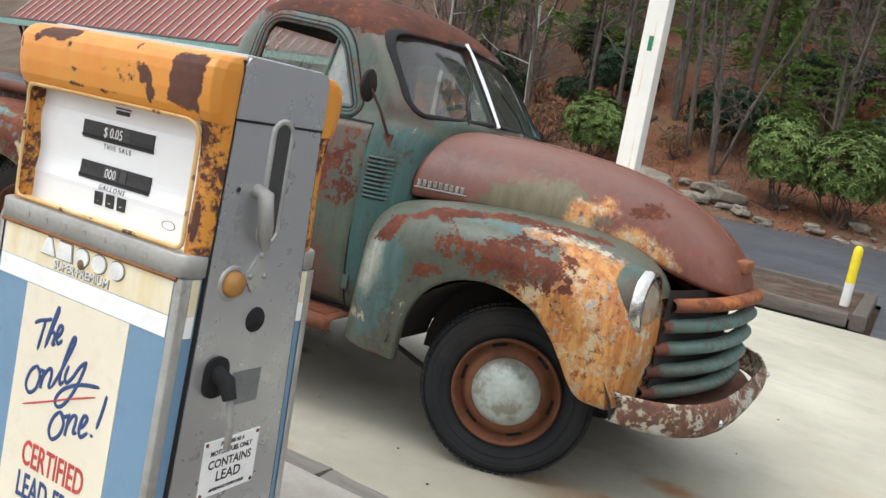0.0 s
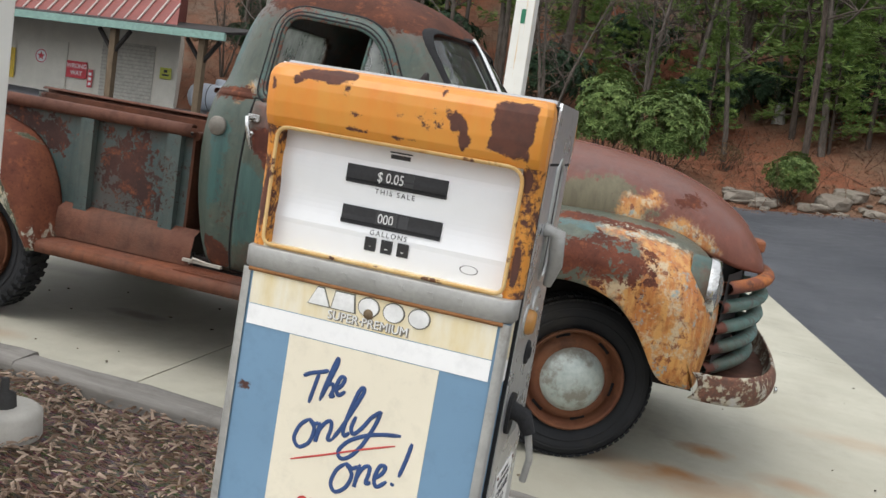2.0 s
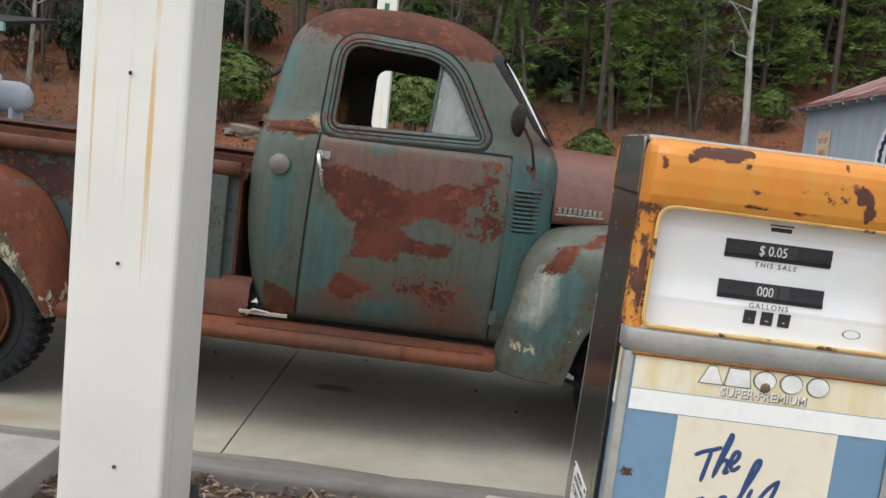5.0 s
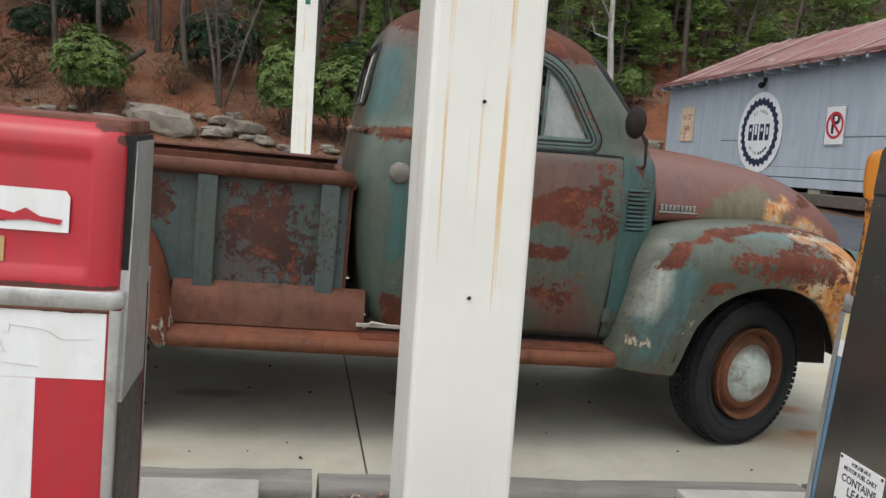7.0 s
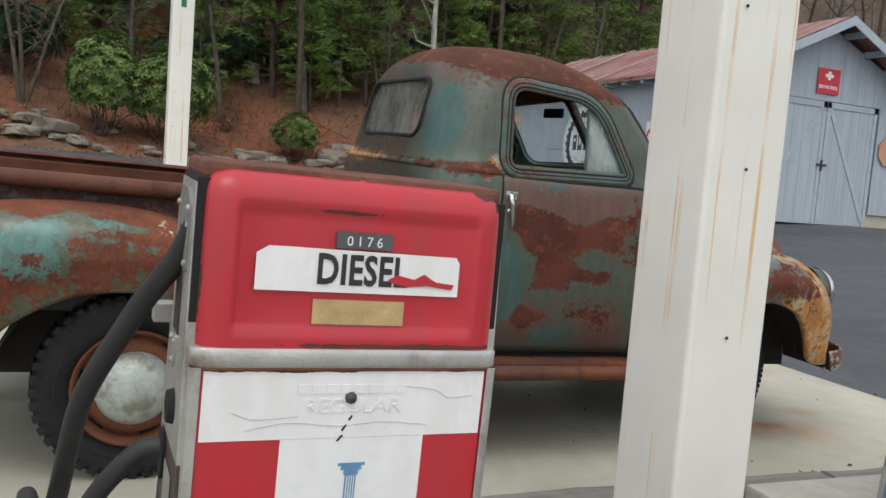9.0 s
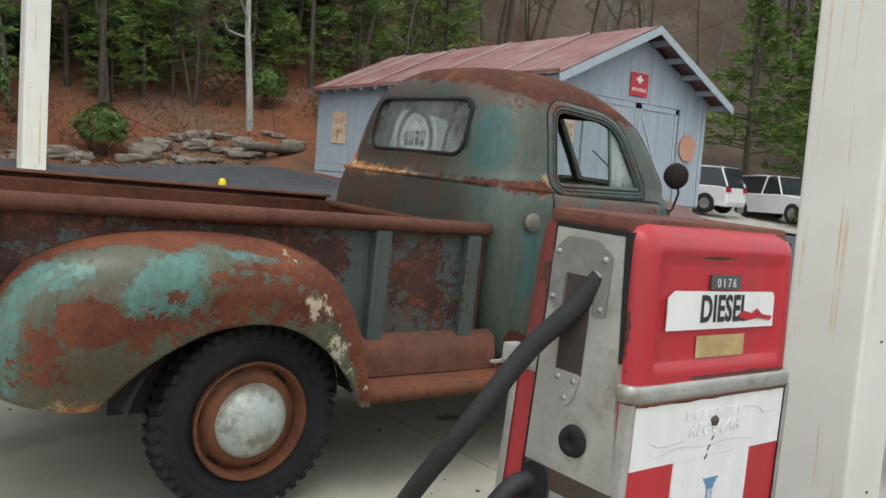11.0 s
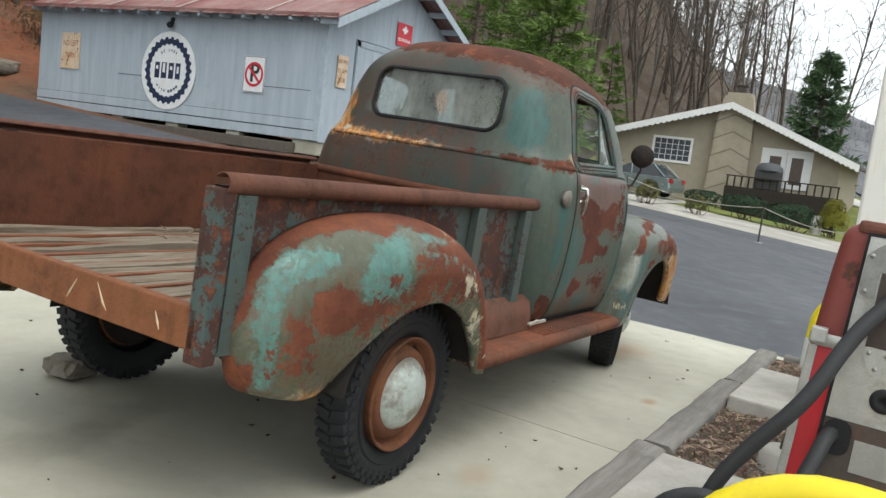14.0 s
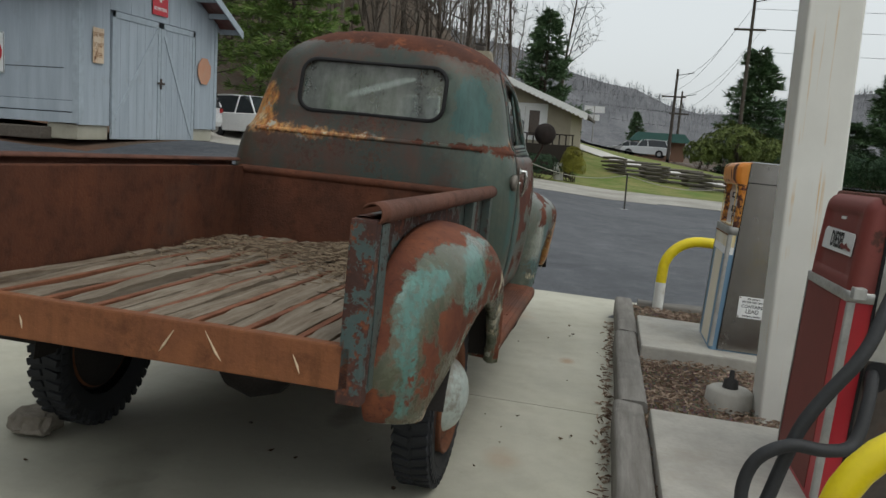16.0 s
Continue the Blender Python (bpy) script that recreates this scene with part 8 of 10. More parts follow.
def shed_walls():
    core = Mesh()
    core.prism([(0.06, SH_B), (SH_W - 0.06, SH_B), (SH_W - 0.06, SH_E), (SH_W / 2, SH_P - 0.12), (0.06, SH_E)], 0.04, SH_L - 0.06, "y")
    w = part("wall_core", core, plain("shed_core", (0.05, 0.055, 0.06), 0.9), shed)
    rnd = random.Random(21)
    bw = 0.24
    # long wall: plywood sheets with battens hardly seen
    n = int(SH_L / 1.22) + 1
    for i in range(n):
        y0, y1 = i * 1.22, min(SH_L, (i + 1) * 1.22)
        part("panel", Mesh().box(0.0, 0.05, y0 + 0.001, y1 - 0.001, SH_B + 0.42, SH_E, None, 0.0015), SIDING, w)
        part("panel", Mesh().box(0.0 + 0.004, 0.05, y0 + 0.004, y1 - 0.004, SH_B + 0.40, SH_B + 0.412), SIDING, w)
    for z0, z1 in ((SH_B + 0.21, SH_B + 0.40), (SH_B, SH_B + 0.19)):
        part("skirt_board", Mesh().box(-0.012, 0.05, 0.0, SH_L, z0, z1, None, 0.005), SIDING, w)
    # Shadow under the lapped sheets, drawn as thin dark strips.
    for y0, y1, z in ((0.3, 2.2, SH_B + 1.0), (3.6, 6.2, SH_B + 0.98)):
        part("lap_seam", Mesh().box(-0.006, 0.004, y0, y1, z, z + 0.012), plain("seam_shadow", (0.06, 0.065, 0.07), 0.9), w)
    # gable wall: upright boards
    x = 0.0
    while x < SH_W - 0.01:
        x1 = min(SH_W, x + bw)
        top = lambda q: SH_E + (SH_P - SH_E - 0.1) * (1 - abs(q - SH_W / 2) / (SH_W / 2))
        c = (x + x1) / 2
        z0 = SH_B - 0.02
        if DOOR0 < c < DOOR1:
            z0 = DOORT
        o = [(x + 0.001, z0), (x1 - 0.001, z0), (x1 - 0.001, top(x1 - 0.001)), (x + 0.001, top(x + 0.001))]
        if x < SH_W / 2 < x1:
            o.insert(3, (SH_W / 2, SH_P - 0.1))
        part("board", Mesh().prism(o, 0.0 + rnd.uniform(-0.004, 0.004), 0.045, "y"), SIDING, w)
        x = x1
    for dx in (0.06, SH_W - 0.06):
        part("corner_board", Mesh().box(dx - 0.065, dx + 0.065, -0.02, 0.0, SH_B - 0.02, SH_E, None, 0.004), TRIM_BLUE, w)
    part("corner_board", Mesh().box(-0.02, 0.0, -0.02, 0.12, SH_B, SH_E, None, 0.004), TRIM_BLUE, w)
    # double doors
    mid = (DOOR0 + DOOR1) / 2 + 0.15
    for a, b_, flip in ((DOOR0, mid, 1), (mid, DOOR1, -1)):
        d = part("door", Mesh().box(a + 0.012, b_ - 0.012, -0.022, 0.02, 0.74, DOORT - 0.02, None, 0.006), SIDING, shed, "blue-grey plank shed door with a diagonal brace")
        for x0, x1, z0, z1 in ((a + 0.01, b_ - 0.01, DOORT - 0.14, DOORT - 0.02), (a + 0.01, a + 0.11, 0.74, DOORT - 0.02), (b_ - 0.11, b_ - 0.01, 0.74, DOORT - 0.02)):
            part("rail", Mesh().box(x0, x1, -0.040, -0.022, z0, z1, None, 0.004), TRIM_BLUE, d)
        p0, p1 = ((a + 0.12, 1.15), (b_ - 0.1, DOORT - 0.16)) if flip > 0 else ((a + 0.1, DOORT - 0.16), (b_ - 0.12, 0.85))
        L = math.dist(p0, p1)
        part("brace", Mesh().box(0, L, -0.040, -0.023, -0.045, 0.045, pose(p0[0], 0, p0[1], 0, -math.degrees(math.atan2(p1[1] - p0[1], p1[0] - p0[0])), 0), 0.003), TRIM_BLUE, d)
        for k in range(1, 6):
            xx = a + (b_ - a) * k / 6
            part("plank_gap", Mesh().box(xx - 0.006, xx + 0.006, -0.0235, -0.0215, 0.76, DOORT - 0.14), plain("gap_dark", (0.30, 0.345, 0.385), 0.9), d)
    part("latch", Mesh().box(mid - 0.14, mid + 0.14, -0.06, -0.04, 1.92, 1.97, None, 0.005).box(mid - 0.03, mid + 0.01, -0.07, -0.04, 1.82, 2.05, None, 0.004), STEEL_DARK, shed, "dark iron door latch")
    # footing blocks
    for y in np.arange(0.3, SH_L, 1.9):
        part("footing", Mesh().box(0.05, 0.35, y, y + 0.4, 0.72, SH_B, None, 0.02), CONCRETE, shed)
    part("footing", Mesh().box(0.05, DOOR0, 0.05, 0.35, 0.72, SH_B - 0.02, None, 0.02), CONCRETE, shed)
    part("footing", Mesh().box(DOOR1, SH_W - 0.1, 0.05, 0.35, 0.72, SH_B - 0.02, None, 0.02), CONCRETE, shed)
    part("sill_timber", Mesh().box(-0.25, 0.05, 0.6, SH_L, 0.70, 0.93, None, 0.02), TIMBER_DARK, shed)


shed_walls()


def shed_roof():
    ov, ex = 0.35, 0.50
    sl = (SH_P - SH_E) / (SH_W / 2)
    for s in (-1, 1):
        n = 72
        rows = []
        y0, y1 = -ex, SH_L + 0.25
        for i in range(n * 2 + 1):
            y = y0 + (y1 - y0) * i / (n * 2)
            rib = 0.022 if i % 6 == 0 else 0.0
            rows.append([(SH_W / 2 + s * d, y, SH_P + 0.06 - sl * d + rib) for d in (0.0, (SH_W / 2 + ov) * 0.5, SH_W / 2 + ov)])
        r = part("roof_sheet", Mesh().grid(rows, False), TIN, shed, "ribbed red tin roof slope with paler sheets")
        r.modifiers.new("thick", "SOLIDIFY").thickness = 0.012
        for yy in (1.55, 4.2, 6.5, 8.0, 8.9):
            part("pale_rib", Mesh().prism([(SH_W / 2, SH_P + 0.085), (SH_W / 2 + s * (SH_W / 2 + ov), SH_P + 0.085 - sl * (SH_W / 2 + ov)), (SH_W / 2 + s * (SH_W / 2 + ov), SH_P + 0.105 - sl * (SH_W / 2 + ov)), (SH_W / 2, SH_P + 0.105)], yy, yy + 0.05, "y"), TIN_PALE, r)
        z_e = SH_P - sl * (SH_W / 2 + ov)
        # rafter tails and barge boards
        for k in range(15):
            y = 0.1 + k * (SH_L - 0.2) / 14
            part("rafter_tail", Mesh().box(min(SH_W / 2 + s * (SH_W / 2 + ov - 0.02), SH_W / 2 + s * SH_W / 2), max(SH_W / 2 + s * (SH_W / 2 + ov - 0.02), SH_W / 2 + s * SH_W / 2), y - 0.035, y + 0.035, z_e + 0.0, z_e + 0.13), TRIM_BLUE, shed)
        barge = [(SH_W / 2, SH_P + 0.05), (SH_W / 2 + s * (SH_W / 2 + ov), SH_P + 0.05 - sl * (SH_W / 2 + ov)), (SH_W / 2 + s * (SH_W / 2 + ov), SH_P - 0.13 - sl * (SH_W / 2 + ov)), (SH_W / 2, SH_P - 0.13)]
        part("barge_board", Mesh().prism(barge, -ex - 0.03, -ex, "y"), TRIM_BLUE, shed, "pale blue barge board")
        for k in range(5):
            d = 0.4 + k * 0.62
            part("lookout", Mesh().box(SH_W / 2 + s * d - 0.04, SH_W / 2 + s * d + 0.04, -ex, 0.02, SH_P - 0.12 - sl * d, SH_P + 0.0 - sl * d), TRIM_BLUE, shed)
    part("fascia", Mesh().box(-ov - 0.01, -ov + 0.015, -ex, SH_L + 0.25, SH_P - sl * (SH_W / 2 + ov) + 0.09, SH_P - sl * (SH_W / 2 + ov) + 0.15), TIN, shed)
    part("roof_lamp", Mesh().box(0.35, 0.6, 5.0, 5.25, 3.75, 3.86, None, 0.01), TIN_PALE, shed)


shed_roof()
wl = thing("wall_lamp", pose(SH_X, 12.95, 3.28), "small black floodlight on the shed wall", "lamp")
part("bracket", Mesh().box(-0.06, 0.0, -0.04, 0.04, -0.02, 0.08, None, 0.01), BLACK, wl)
part("head", Mesh().lathe([(0.0001, -0.19), (0.06, -0.19), (0.07, -0.15), (0.045, -0.06), (0.03, -0.04)], "x", 16, pose(0, 0, -0.02, 0, -30, 10)), BLACK, wl)

NAVY = plain("navy_print", (0.018, 0.032, 0.075), 0.5)
SIGN_WHITE = plain("sign_white", (0.76, 0.77, 0.77), 0.4, 0, 0.08, 6, 0.03, (0.62, 0.6, 0.55))


def facing(x, y, z, turn):
    """A sign's pose: flat in its own x-z plane, looking along its own -y."""
    return pose(x, y, z, 0, 0, turn)


def text_on(name, txt, size, mat_, par, x, z, y=-0.012, stretch=1.0, bold=0.0, roll=0.0):
    return words(name, txt, size, mat_, par, pose(x, y, z, 90, 0, 0) @ pose(0, 0, 0, 0, 0, roll), 0.001, stretch=stretch, bold=bold)


sg = thing("round_sign", facing(SH_X - 0.02, 12.98, 2.17, -90), "large round white enamel sign with a navy saw-tooth ring", "sign")
disc = lambda r, y0, y1: Mesh().prism([(r * math.cos(a), r * math.sin(a)) for a in np.linspace(0, 2 * math.pi, 73)[:-1]], y0, y1, "y")
part("plate", disc(0.88, -0.01, 0.0), SIGN_WHITE, sg)
teeth, inner = [], []
for k in range(104):
    a = 2 * math.pi * k / 104
    ro, rn = (0.765 if k % 4 < 2 else 0.715), (0.605 if k % 4 < 2 else 0.575)
    teeth.append((ro * math.cos(a), ro * math.sin(a)))
    inner.append((rn * math.cos(a), rn * math.sin(a)))
ringm = Mesh().add([(u, -0.013, v) for u, v in teeth] + [(u, -0.013, v) for u, v in inner], [(k, (k + 1) % 104, (k + 1) % 104 + 104, k + 104) for k in range(104)])
part("saw_tooth_ring", ringm, NAVY, sg)
for k, (x0, x1) in enumerate(((-0.43, -0.255), (-0.215, -0.025), (0.025, 0.205), (0.245, 0.42))):
    part("brand_block", Mesh().box(x0, x1 - 0.02, -0.014, -0.011, -0.18, 0.18, None, 0.001), NAVY, sg)
    part("block_gap", Mesh().box(x0 + 0.045, x1 - 0.065, -0.0155, -0.0135, (0.02 if k in (0, 2) else -0.05), (0.10 if k != 1 else 0.16)), SIGN_WHITE, sg)
for i, ch in enumerate("BE SURE"):
    a = radians(122 - i * 10.5)
    text_on("slogan", ch, 0.085, NAVY, sg, 0.46 * math.cos(a), 0.46 * math.sin(a), -0.012, 0.9, 0.002, math.degrees(a) - 90)
for i, ch in enumerate("WITH"):
    a = radians(228 + i * 11)
    text_on("slogan", ch, 0.085, NAVY, sg, 0.47 * math.cos(a), 0.47 * math.sin(a), -0.012, 0.9, 0.002, math.degrees(a) + 90)
for i in range(4):
    a = radians(279 + i * 11)
    part("slogan_bar", Mesh().box(-0.03, 0.03, -0.013, -0.011, -0.032, 0.032, pose(0.47 * math.cos(a), 0, 0.47 * math.sin(a))), NAVY, sg)

RED_SIGN = plain("sign_red", (0.55, 0.025, 0.04), 0.45, 0, 0.12, 6, 0.03)
np_ = thing("no_parking_sign", facing(SH_X - 0.02, 10.35, 2.25, -90), "square white no-parking sign with a red ring", "sign")
part("plate", Mesh().prism(rounded(-0.30, 0.30, -0.38, 0.38, 0.02), -0.01, 0.0, "y"), SIGN_WHITE, np_)
text_on("letter", "P", 0.56, INK, np_, 0.01, 0.02, -0.0115, 0.95, 0.012)
rg = [(0.26 * math.cos(a), 0.26 * math.sin(a)) for a in np.linspace(0, 2 * math.pi, 41)[:-1]]
ri = [(0.205 * math.cos(a), 0.205 * math.sin(a)) for a in np.linspace(0, 2 * math.pi, 41)[:-1]]
part("ring", Mesh().add([(u, -0.014, v) for u, v in rg] + [(u, -0.014, v) for u, v in ri], [(k, (k + 1) % 40, (k + 1) % 40 + 40, k + 40) for k in range(40)]), RED_SIGN, np_)
part("slash", Mesh().box(-0.24, 0.24, -0.0155, -0.0135, -0.027, 0.027, pose(0, 0, 0, 0, 45, 0)), RED_SIGN, np_)
part("border", strip_on(rounded(-0.285, 0.285, -0.365, 0.365, 0.02), lambda u, v, o: (u, -0.011 - o, v), 0.008, 0.001), INK, np_)

RUSTY_SIGN = stained("rusty_tin_sign", (0.68, 0.60, 0.48), 0.60, (0.22, 0.09, 0.04), 0.6, (0.55, 0.33, 0.16), 0.58)
for y, z, w, h, lines in ((16.5, 2.45, 0.36, 0.44, ("NO LEFT", "TURN")),):
    o = thing("tin_sign", facing(SH_X - 0.02, y, z, -90), "small rusty cream tin sign on the shed", "sign", "tin signs")
    part("plate", Mesh().box(-w, w, -0.008, 0, -h, h, None, 0.003), RUSTY_SIGN, o)
    for i, t in enumerate(lines):
        text_on("line", t, 0.2, plain("faded_red_print", (0.35, 0.1, 0.06), 0.7), o, 0, 0.18 - i * 0.3, -0.0095, 0.75)
o = thing("tin_sign", facing(SH_X + 0.55, SH_Y - 0.025, 2.50, 0), "tall rusty cream tin sign with brown lettering", "sign", "tin signs")
part("plate", Mesh().box(-0.17, 0.17, -0.008, 0, -0.33, 0.33, None, 0.003), RUSTY_SIGN, o)
for i, t in enumerate(("ONE WAY", "DO NOT", "ENTER")):
    text_on("line", t, 0.125, plain("brown_print", (0.28, 0.12, 0.05), 0.7), o, 0, 0.2 - i * 0.19, -0.0095, 0.62)
o = thing("ski_patrol_sign", facing(SH_X + (DOOR0 + DOOR1) / 2 + 0.1, SH_Y - 0.03, 3.62, 0) @ Matrix.Diagonal((0.92, 1, 0.70, 1)), "square red sign with a white cross and lettering", "sign")
part("plate", Mesh().box(-0.33, 0.33, -0.01, 0, -0.36, 0.36, None, 0.004), RED_SIGN, o)
part("cross", Mesh().prism([(-0.045, 0.28), (0.045, 0.28), (0.045, 0.205), (0.12, 0.205), (0.12, 0.115), (0.045, 0.115), (0.045, 0.04), (-0.045, 0.04), (-0.045, 0.115), (-0.12, 0.115), (-0.12, 0.205), (-0.045, 0.205)], -0.0135, -0.011, "y"), SIGN_WHITE, o)
text_on("line", "SKI PATROL", 0.135, SIGN_WHITE, o, 0, -0.17, -0.012, 0.78, 0.004)
o = thing("octagon_sign", facing(SH_X + 4.69, SH_Y - 0.03, 2.37, 0), "faded orange octagonal tin sign on the shed", "sign")
part("plate", Mesh().prism([(0.33 * math.cos(radians(22.5 + 45 * k)), 0.33 * math.sin(radians(22.5 + 45 * k))) for k in range(8)], -0.01, 0, "y"), stained("faded_orange_sign", (0.52, 0.23, 0.13), 0.65, (0.3, 0.1, 0.05), 0.6, (0.5, 0.3, 0.2), 0.62), o)

# ---- bungalow ----
HX, HY0, HY1 = 36.0, 0.9, 11.6
STUCCO = plain("tan_board_wall", (0.34, 0.30, 0.225), 0.85, 0, 0.12, 2.5, 0.3)
FASCIA = plain("white_fascia", (0.74, 0.74, 0.72), 0.6, 0, 0.08)
SHINGLE = plain("brown_shingle", (0.10, 0.085, 0.075), 0.9, 0, 0.3, 3)
house = thing("bungalow", pose(HX, 0, 0), "tan bungalow with a scalloped white gable edge", "house")
HP, HPY, HE = 4.55, 5.5, 2.72
part("wall", Mesh().prism([(HY0, -0.6), (HY1, -0.6), (HY1, HE), (HPY, HP - 0.1), (HY0, HE)], 0.0, 11.0, "x"), STUCCO, house)
for s, ye in ((-1, HY0 - 0.75), (1, HY1 + 0.4)):
    sl = (HP - HE) / (HPY - HY0 if s < 0 else HY1 - HPY)
    ze = HP - sl * abs(ye - HPY)
    part("roof", Mesh().prism([(HPY, HP), (ye, ze), (ye, ze + 0.14), (HPY, HP + 0.16)], -0.75, 11.6, "x"), SHINGLE, house, "brown shingle roof slope")
    rows = [[], [], [], []]
    for k in range(26 * 6 + 1):
        u = k / (26 * 6)
        y, z1 = HPY + (ye - HPY) * u, HP + (ze - HP) * u
        z0 = z1 - 0.10 - 0.07 * abs(math.sin(math.pi * u * 26))
        for r, (x, z) in zip(rows, ((-0.75, z1 + 0.15), (-0.79, z1 + 0.15), (-0.79, z0), (-0.75, z0))):
            r.append((x, y, z))
    part("scalloped_edge", Mesh().grid(rows, False), FASCIA, house, "white scalloped barge board")
chim = part("chimney", Mesh().prism([(4.45, -0.6), (6.25, -0.6), (6.1, 4.2), (5.95, 5.0), (4.75, 5.0), (4.6, 4.2)], -0.45, 0.0, "x").box(-0.4, 0.55, 4.85, 5.85, 4.7, 5.15), STUCCO, house, "broad tan chimney breast")
for k in range(5):
    z = 0.9 + k * 0.75
    for sgn in (-1, 1):
        part("chevron_board", Mesh().box(-0.01, 0.02, 0, 0.95, -0.03, 0.03, pose(-0.455, 5.35, z + 0.3, -25 * sgn if sgn > 0 else 205, 0, 0)), plain("chevron_tan", (0.22, 0.19, 0.14), 0.85), chim)
dish = part("satellite_dish", Mesh().lathe([(0.0001, 0.10), (0.2, 0.07), (0.36, 0.0), (0.37, 0.0)], "x", 20, pose(-0.9, HY1 + 0.15, 3.05, 0, 25, 20)), STEEL_DARK, house, "small dark satellite dish on the eave")
part("dish_arm", Mesh().tube([(-0.8, HY1 + 0.15, 2.9), (-0.6, HY1, 2.6)], 0.03, 6), STEEL_DARK, dish)
part("chimney_pot", Mesh().box(-0.1, 0.3, 5.15, 5.55, 5.15, 5.4, None, 0.02).box(-0.16, 0.36, 5.09, 5.61, 5.46, 5.52), STEEL_DARK, chim)
part("window_glass", Mesh().box(-0.02, 0.0, 7.2, 8.85, 1.92, 2.9), plain("house_glass", (0.07, 0.085, 0.10), 0.1), house, "dark window with white glazing bars")
for a in np.linspace(7.2, 8.85, 7):
    part("glazing_bar", Mesh().box(-0.035, -0.02, a - 0.010, a + 0.010, 1.92, 2.9), FASCIA, house)
for a in np.linspace(1.92, 2.9, 5):
    part("glazing_bar", Mesh().box(-0.036, -0.02, 7.2, 8.85, a - 0.010, a + 0.010), FASCIA, house)
part("window_frame", Mesh().box(-0.05, 0, 7.1, 7.2, 1.82, 3.0).box(-0.05, 0, 8.85, 8.95, 1.82, 3.0).box(-0.05, 0, 7.2, 8.85, 2.9, 3.0).box(-0.05, 0, 7.2, 8.85, 1.82, 1.92), FASCIA, house)
for y0 in (2.15, 3.05):
    d = part("door", Mesh().box(-0.06, 0.0, y0, y0 + 0.88, 1.25, 2.78, None, 0.01), FASCIA, house, "white glazed patio door")
    part("door_glass", Mesh().box(-0.07, -0.058, y0 + 0.2, y0 + 0.68, 1.45, 2.6), plain("door_glass", (0.10, 0.075, 0.06), 0.15), d)
part("door_frame", Mesh().box(-0.08, 0, 2.0, 4.08, 2.78, 2.92).box(-0.08, 0, 2.0, 2.15, 1.25, 2.78).box(-0.08, 0, 3.93, 4.08, 1.25, 2.78), FASCIA, house)
DECK = wood_mat("dark_deck", (0.025, 0.02, 0.018), (0.05, 0.042, 0.036), (20, 20, 3))
deck = thing("deck", pose(HX - 2.2, 0, 0), "dark timber deck with a railing before the bungalow", "deck")
part("platform", Mesh().box(0, 2.15, 0.6, 5.0, 0.95, 1.1), DECK, deck)
part("skirt", Mesh().box(0, 0.06, 0.6, 5.0, -0.6, 0.95), DECK, deck)
for i in range(16):
    y = 0.65 + i * 0.285
    part("picket", Mesh().box(0, 0.05, y - 0.03, y + 0.03, 1.1, 1.52), DECK, deck)
part("hand_rail", Mesh().box(-0.03, 0.1, 0.6, 5.0, 1.52, 1.57), DECK, deck)
bb = thing("barbecue", pose(HX - 1.7, 3.4, 1.1), "covered dark grill on the deck", "grill")
part("lid", Mesh().lathe([(0.0001, 1.15), (0.35, 1.1), (0.52, 0.95), (0.55, 0.8)], "z", 18), plain("grill_cover", (0.06, 0.065, 0.07), 0.6), bb)
part("stand", Mesh().box(-0.4, 0.4, -0.5, 0.5, 0, 0.8, None, 0.05), plain("grill_stand", (0.05, 0.05, 0.05), 0.7), bb)

# ---- parked cars ----
def parked_car(name, m, body, label, suv=False, L=4.6, W=1.75, H=1.42):
    c = thing(name, m, label, "car", "parked cars")
    h0, belt = 0.28, 0.88 if not suv else 1.02
    lower = [(-L / 2, 0.45), (-L / 2 + 0.05, belt - 0.05), (-L / 2 + 0.5, belt), (L / 2 - 1.3, belt + 0.02), (L / 2 - 0.2, belt - 0.12), (L / 2, 0.62), (L / 2 - 0.02, h0 + 0.05), (-L / 2 + 0.05, h0)]
    rows = []
    for y, k in ((-W / 2, 0.93), (-W / 2 + 0.06, 1.0), (W / 2 - 0.06, 1.0), (W / 2, 0.93)):
        rows.append([(x * (0.5 + 0.5 * k), y, 0.6 + (z - 0.6) * k) for x, z in lower])
    me = Mesh().grid(rows, False, True)
    me.add(rows[0], [tuple(range(8))]).add(rows[-1], [tuple(range(8))[::-1]])
    b_ = part("body", me, body, c)
    roof = [(-L / 2 + (0.35 if not suv else 0.08), belt), (-L / 2 + (1.05 if not suv else 0.25), H - 0.05), (-L / 2 + 1.5, H), (L / 2 - 2.3, H - 0.02), (L / 2 - 1.25, belt + 0.02)]
    rows = [[(x, y * k, z) for x, z in roof] for y, k in ((-W / 2 + 0.16, 1), (W / 2 - 0.16, 1))]
    g = Mesh()
    for s in (-1, 1):
        g.add([(x, s * (W / 2 - 0.06 - 0.16 * (z - belt) / (H - belt)), z) for x, z in roof], [tuple(range(5))])
    part("glasshouse", g.grid([[(x, s * (W / 2 - 0.06 - 0.16 * (z - belt) / (H - belt)), z) for x, z in roof] for s in (-1, 1)], False), plain("car_glass", (0.03, 0.035, 0.04), 0.08), c)
    part("roof", Mesh().grid([[(x, s * (W / 2 - 0.20), z + 0.012) for x, z in roof[1:4]] for s in (-1, -0.5, 0.5, 1)], True), body, c).modifiers.new("thick", "SOLIDIFY").thickness = 0.05
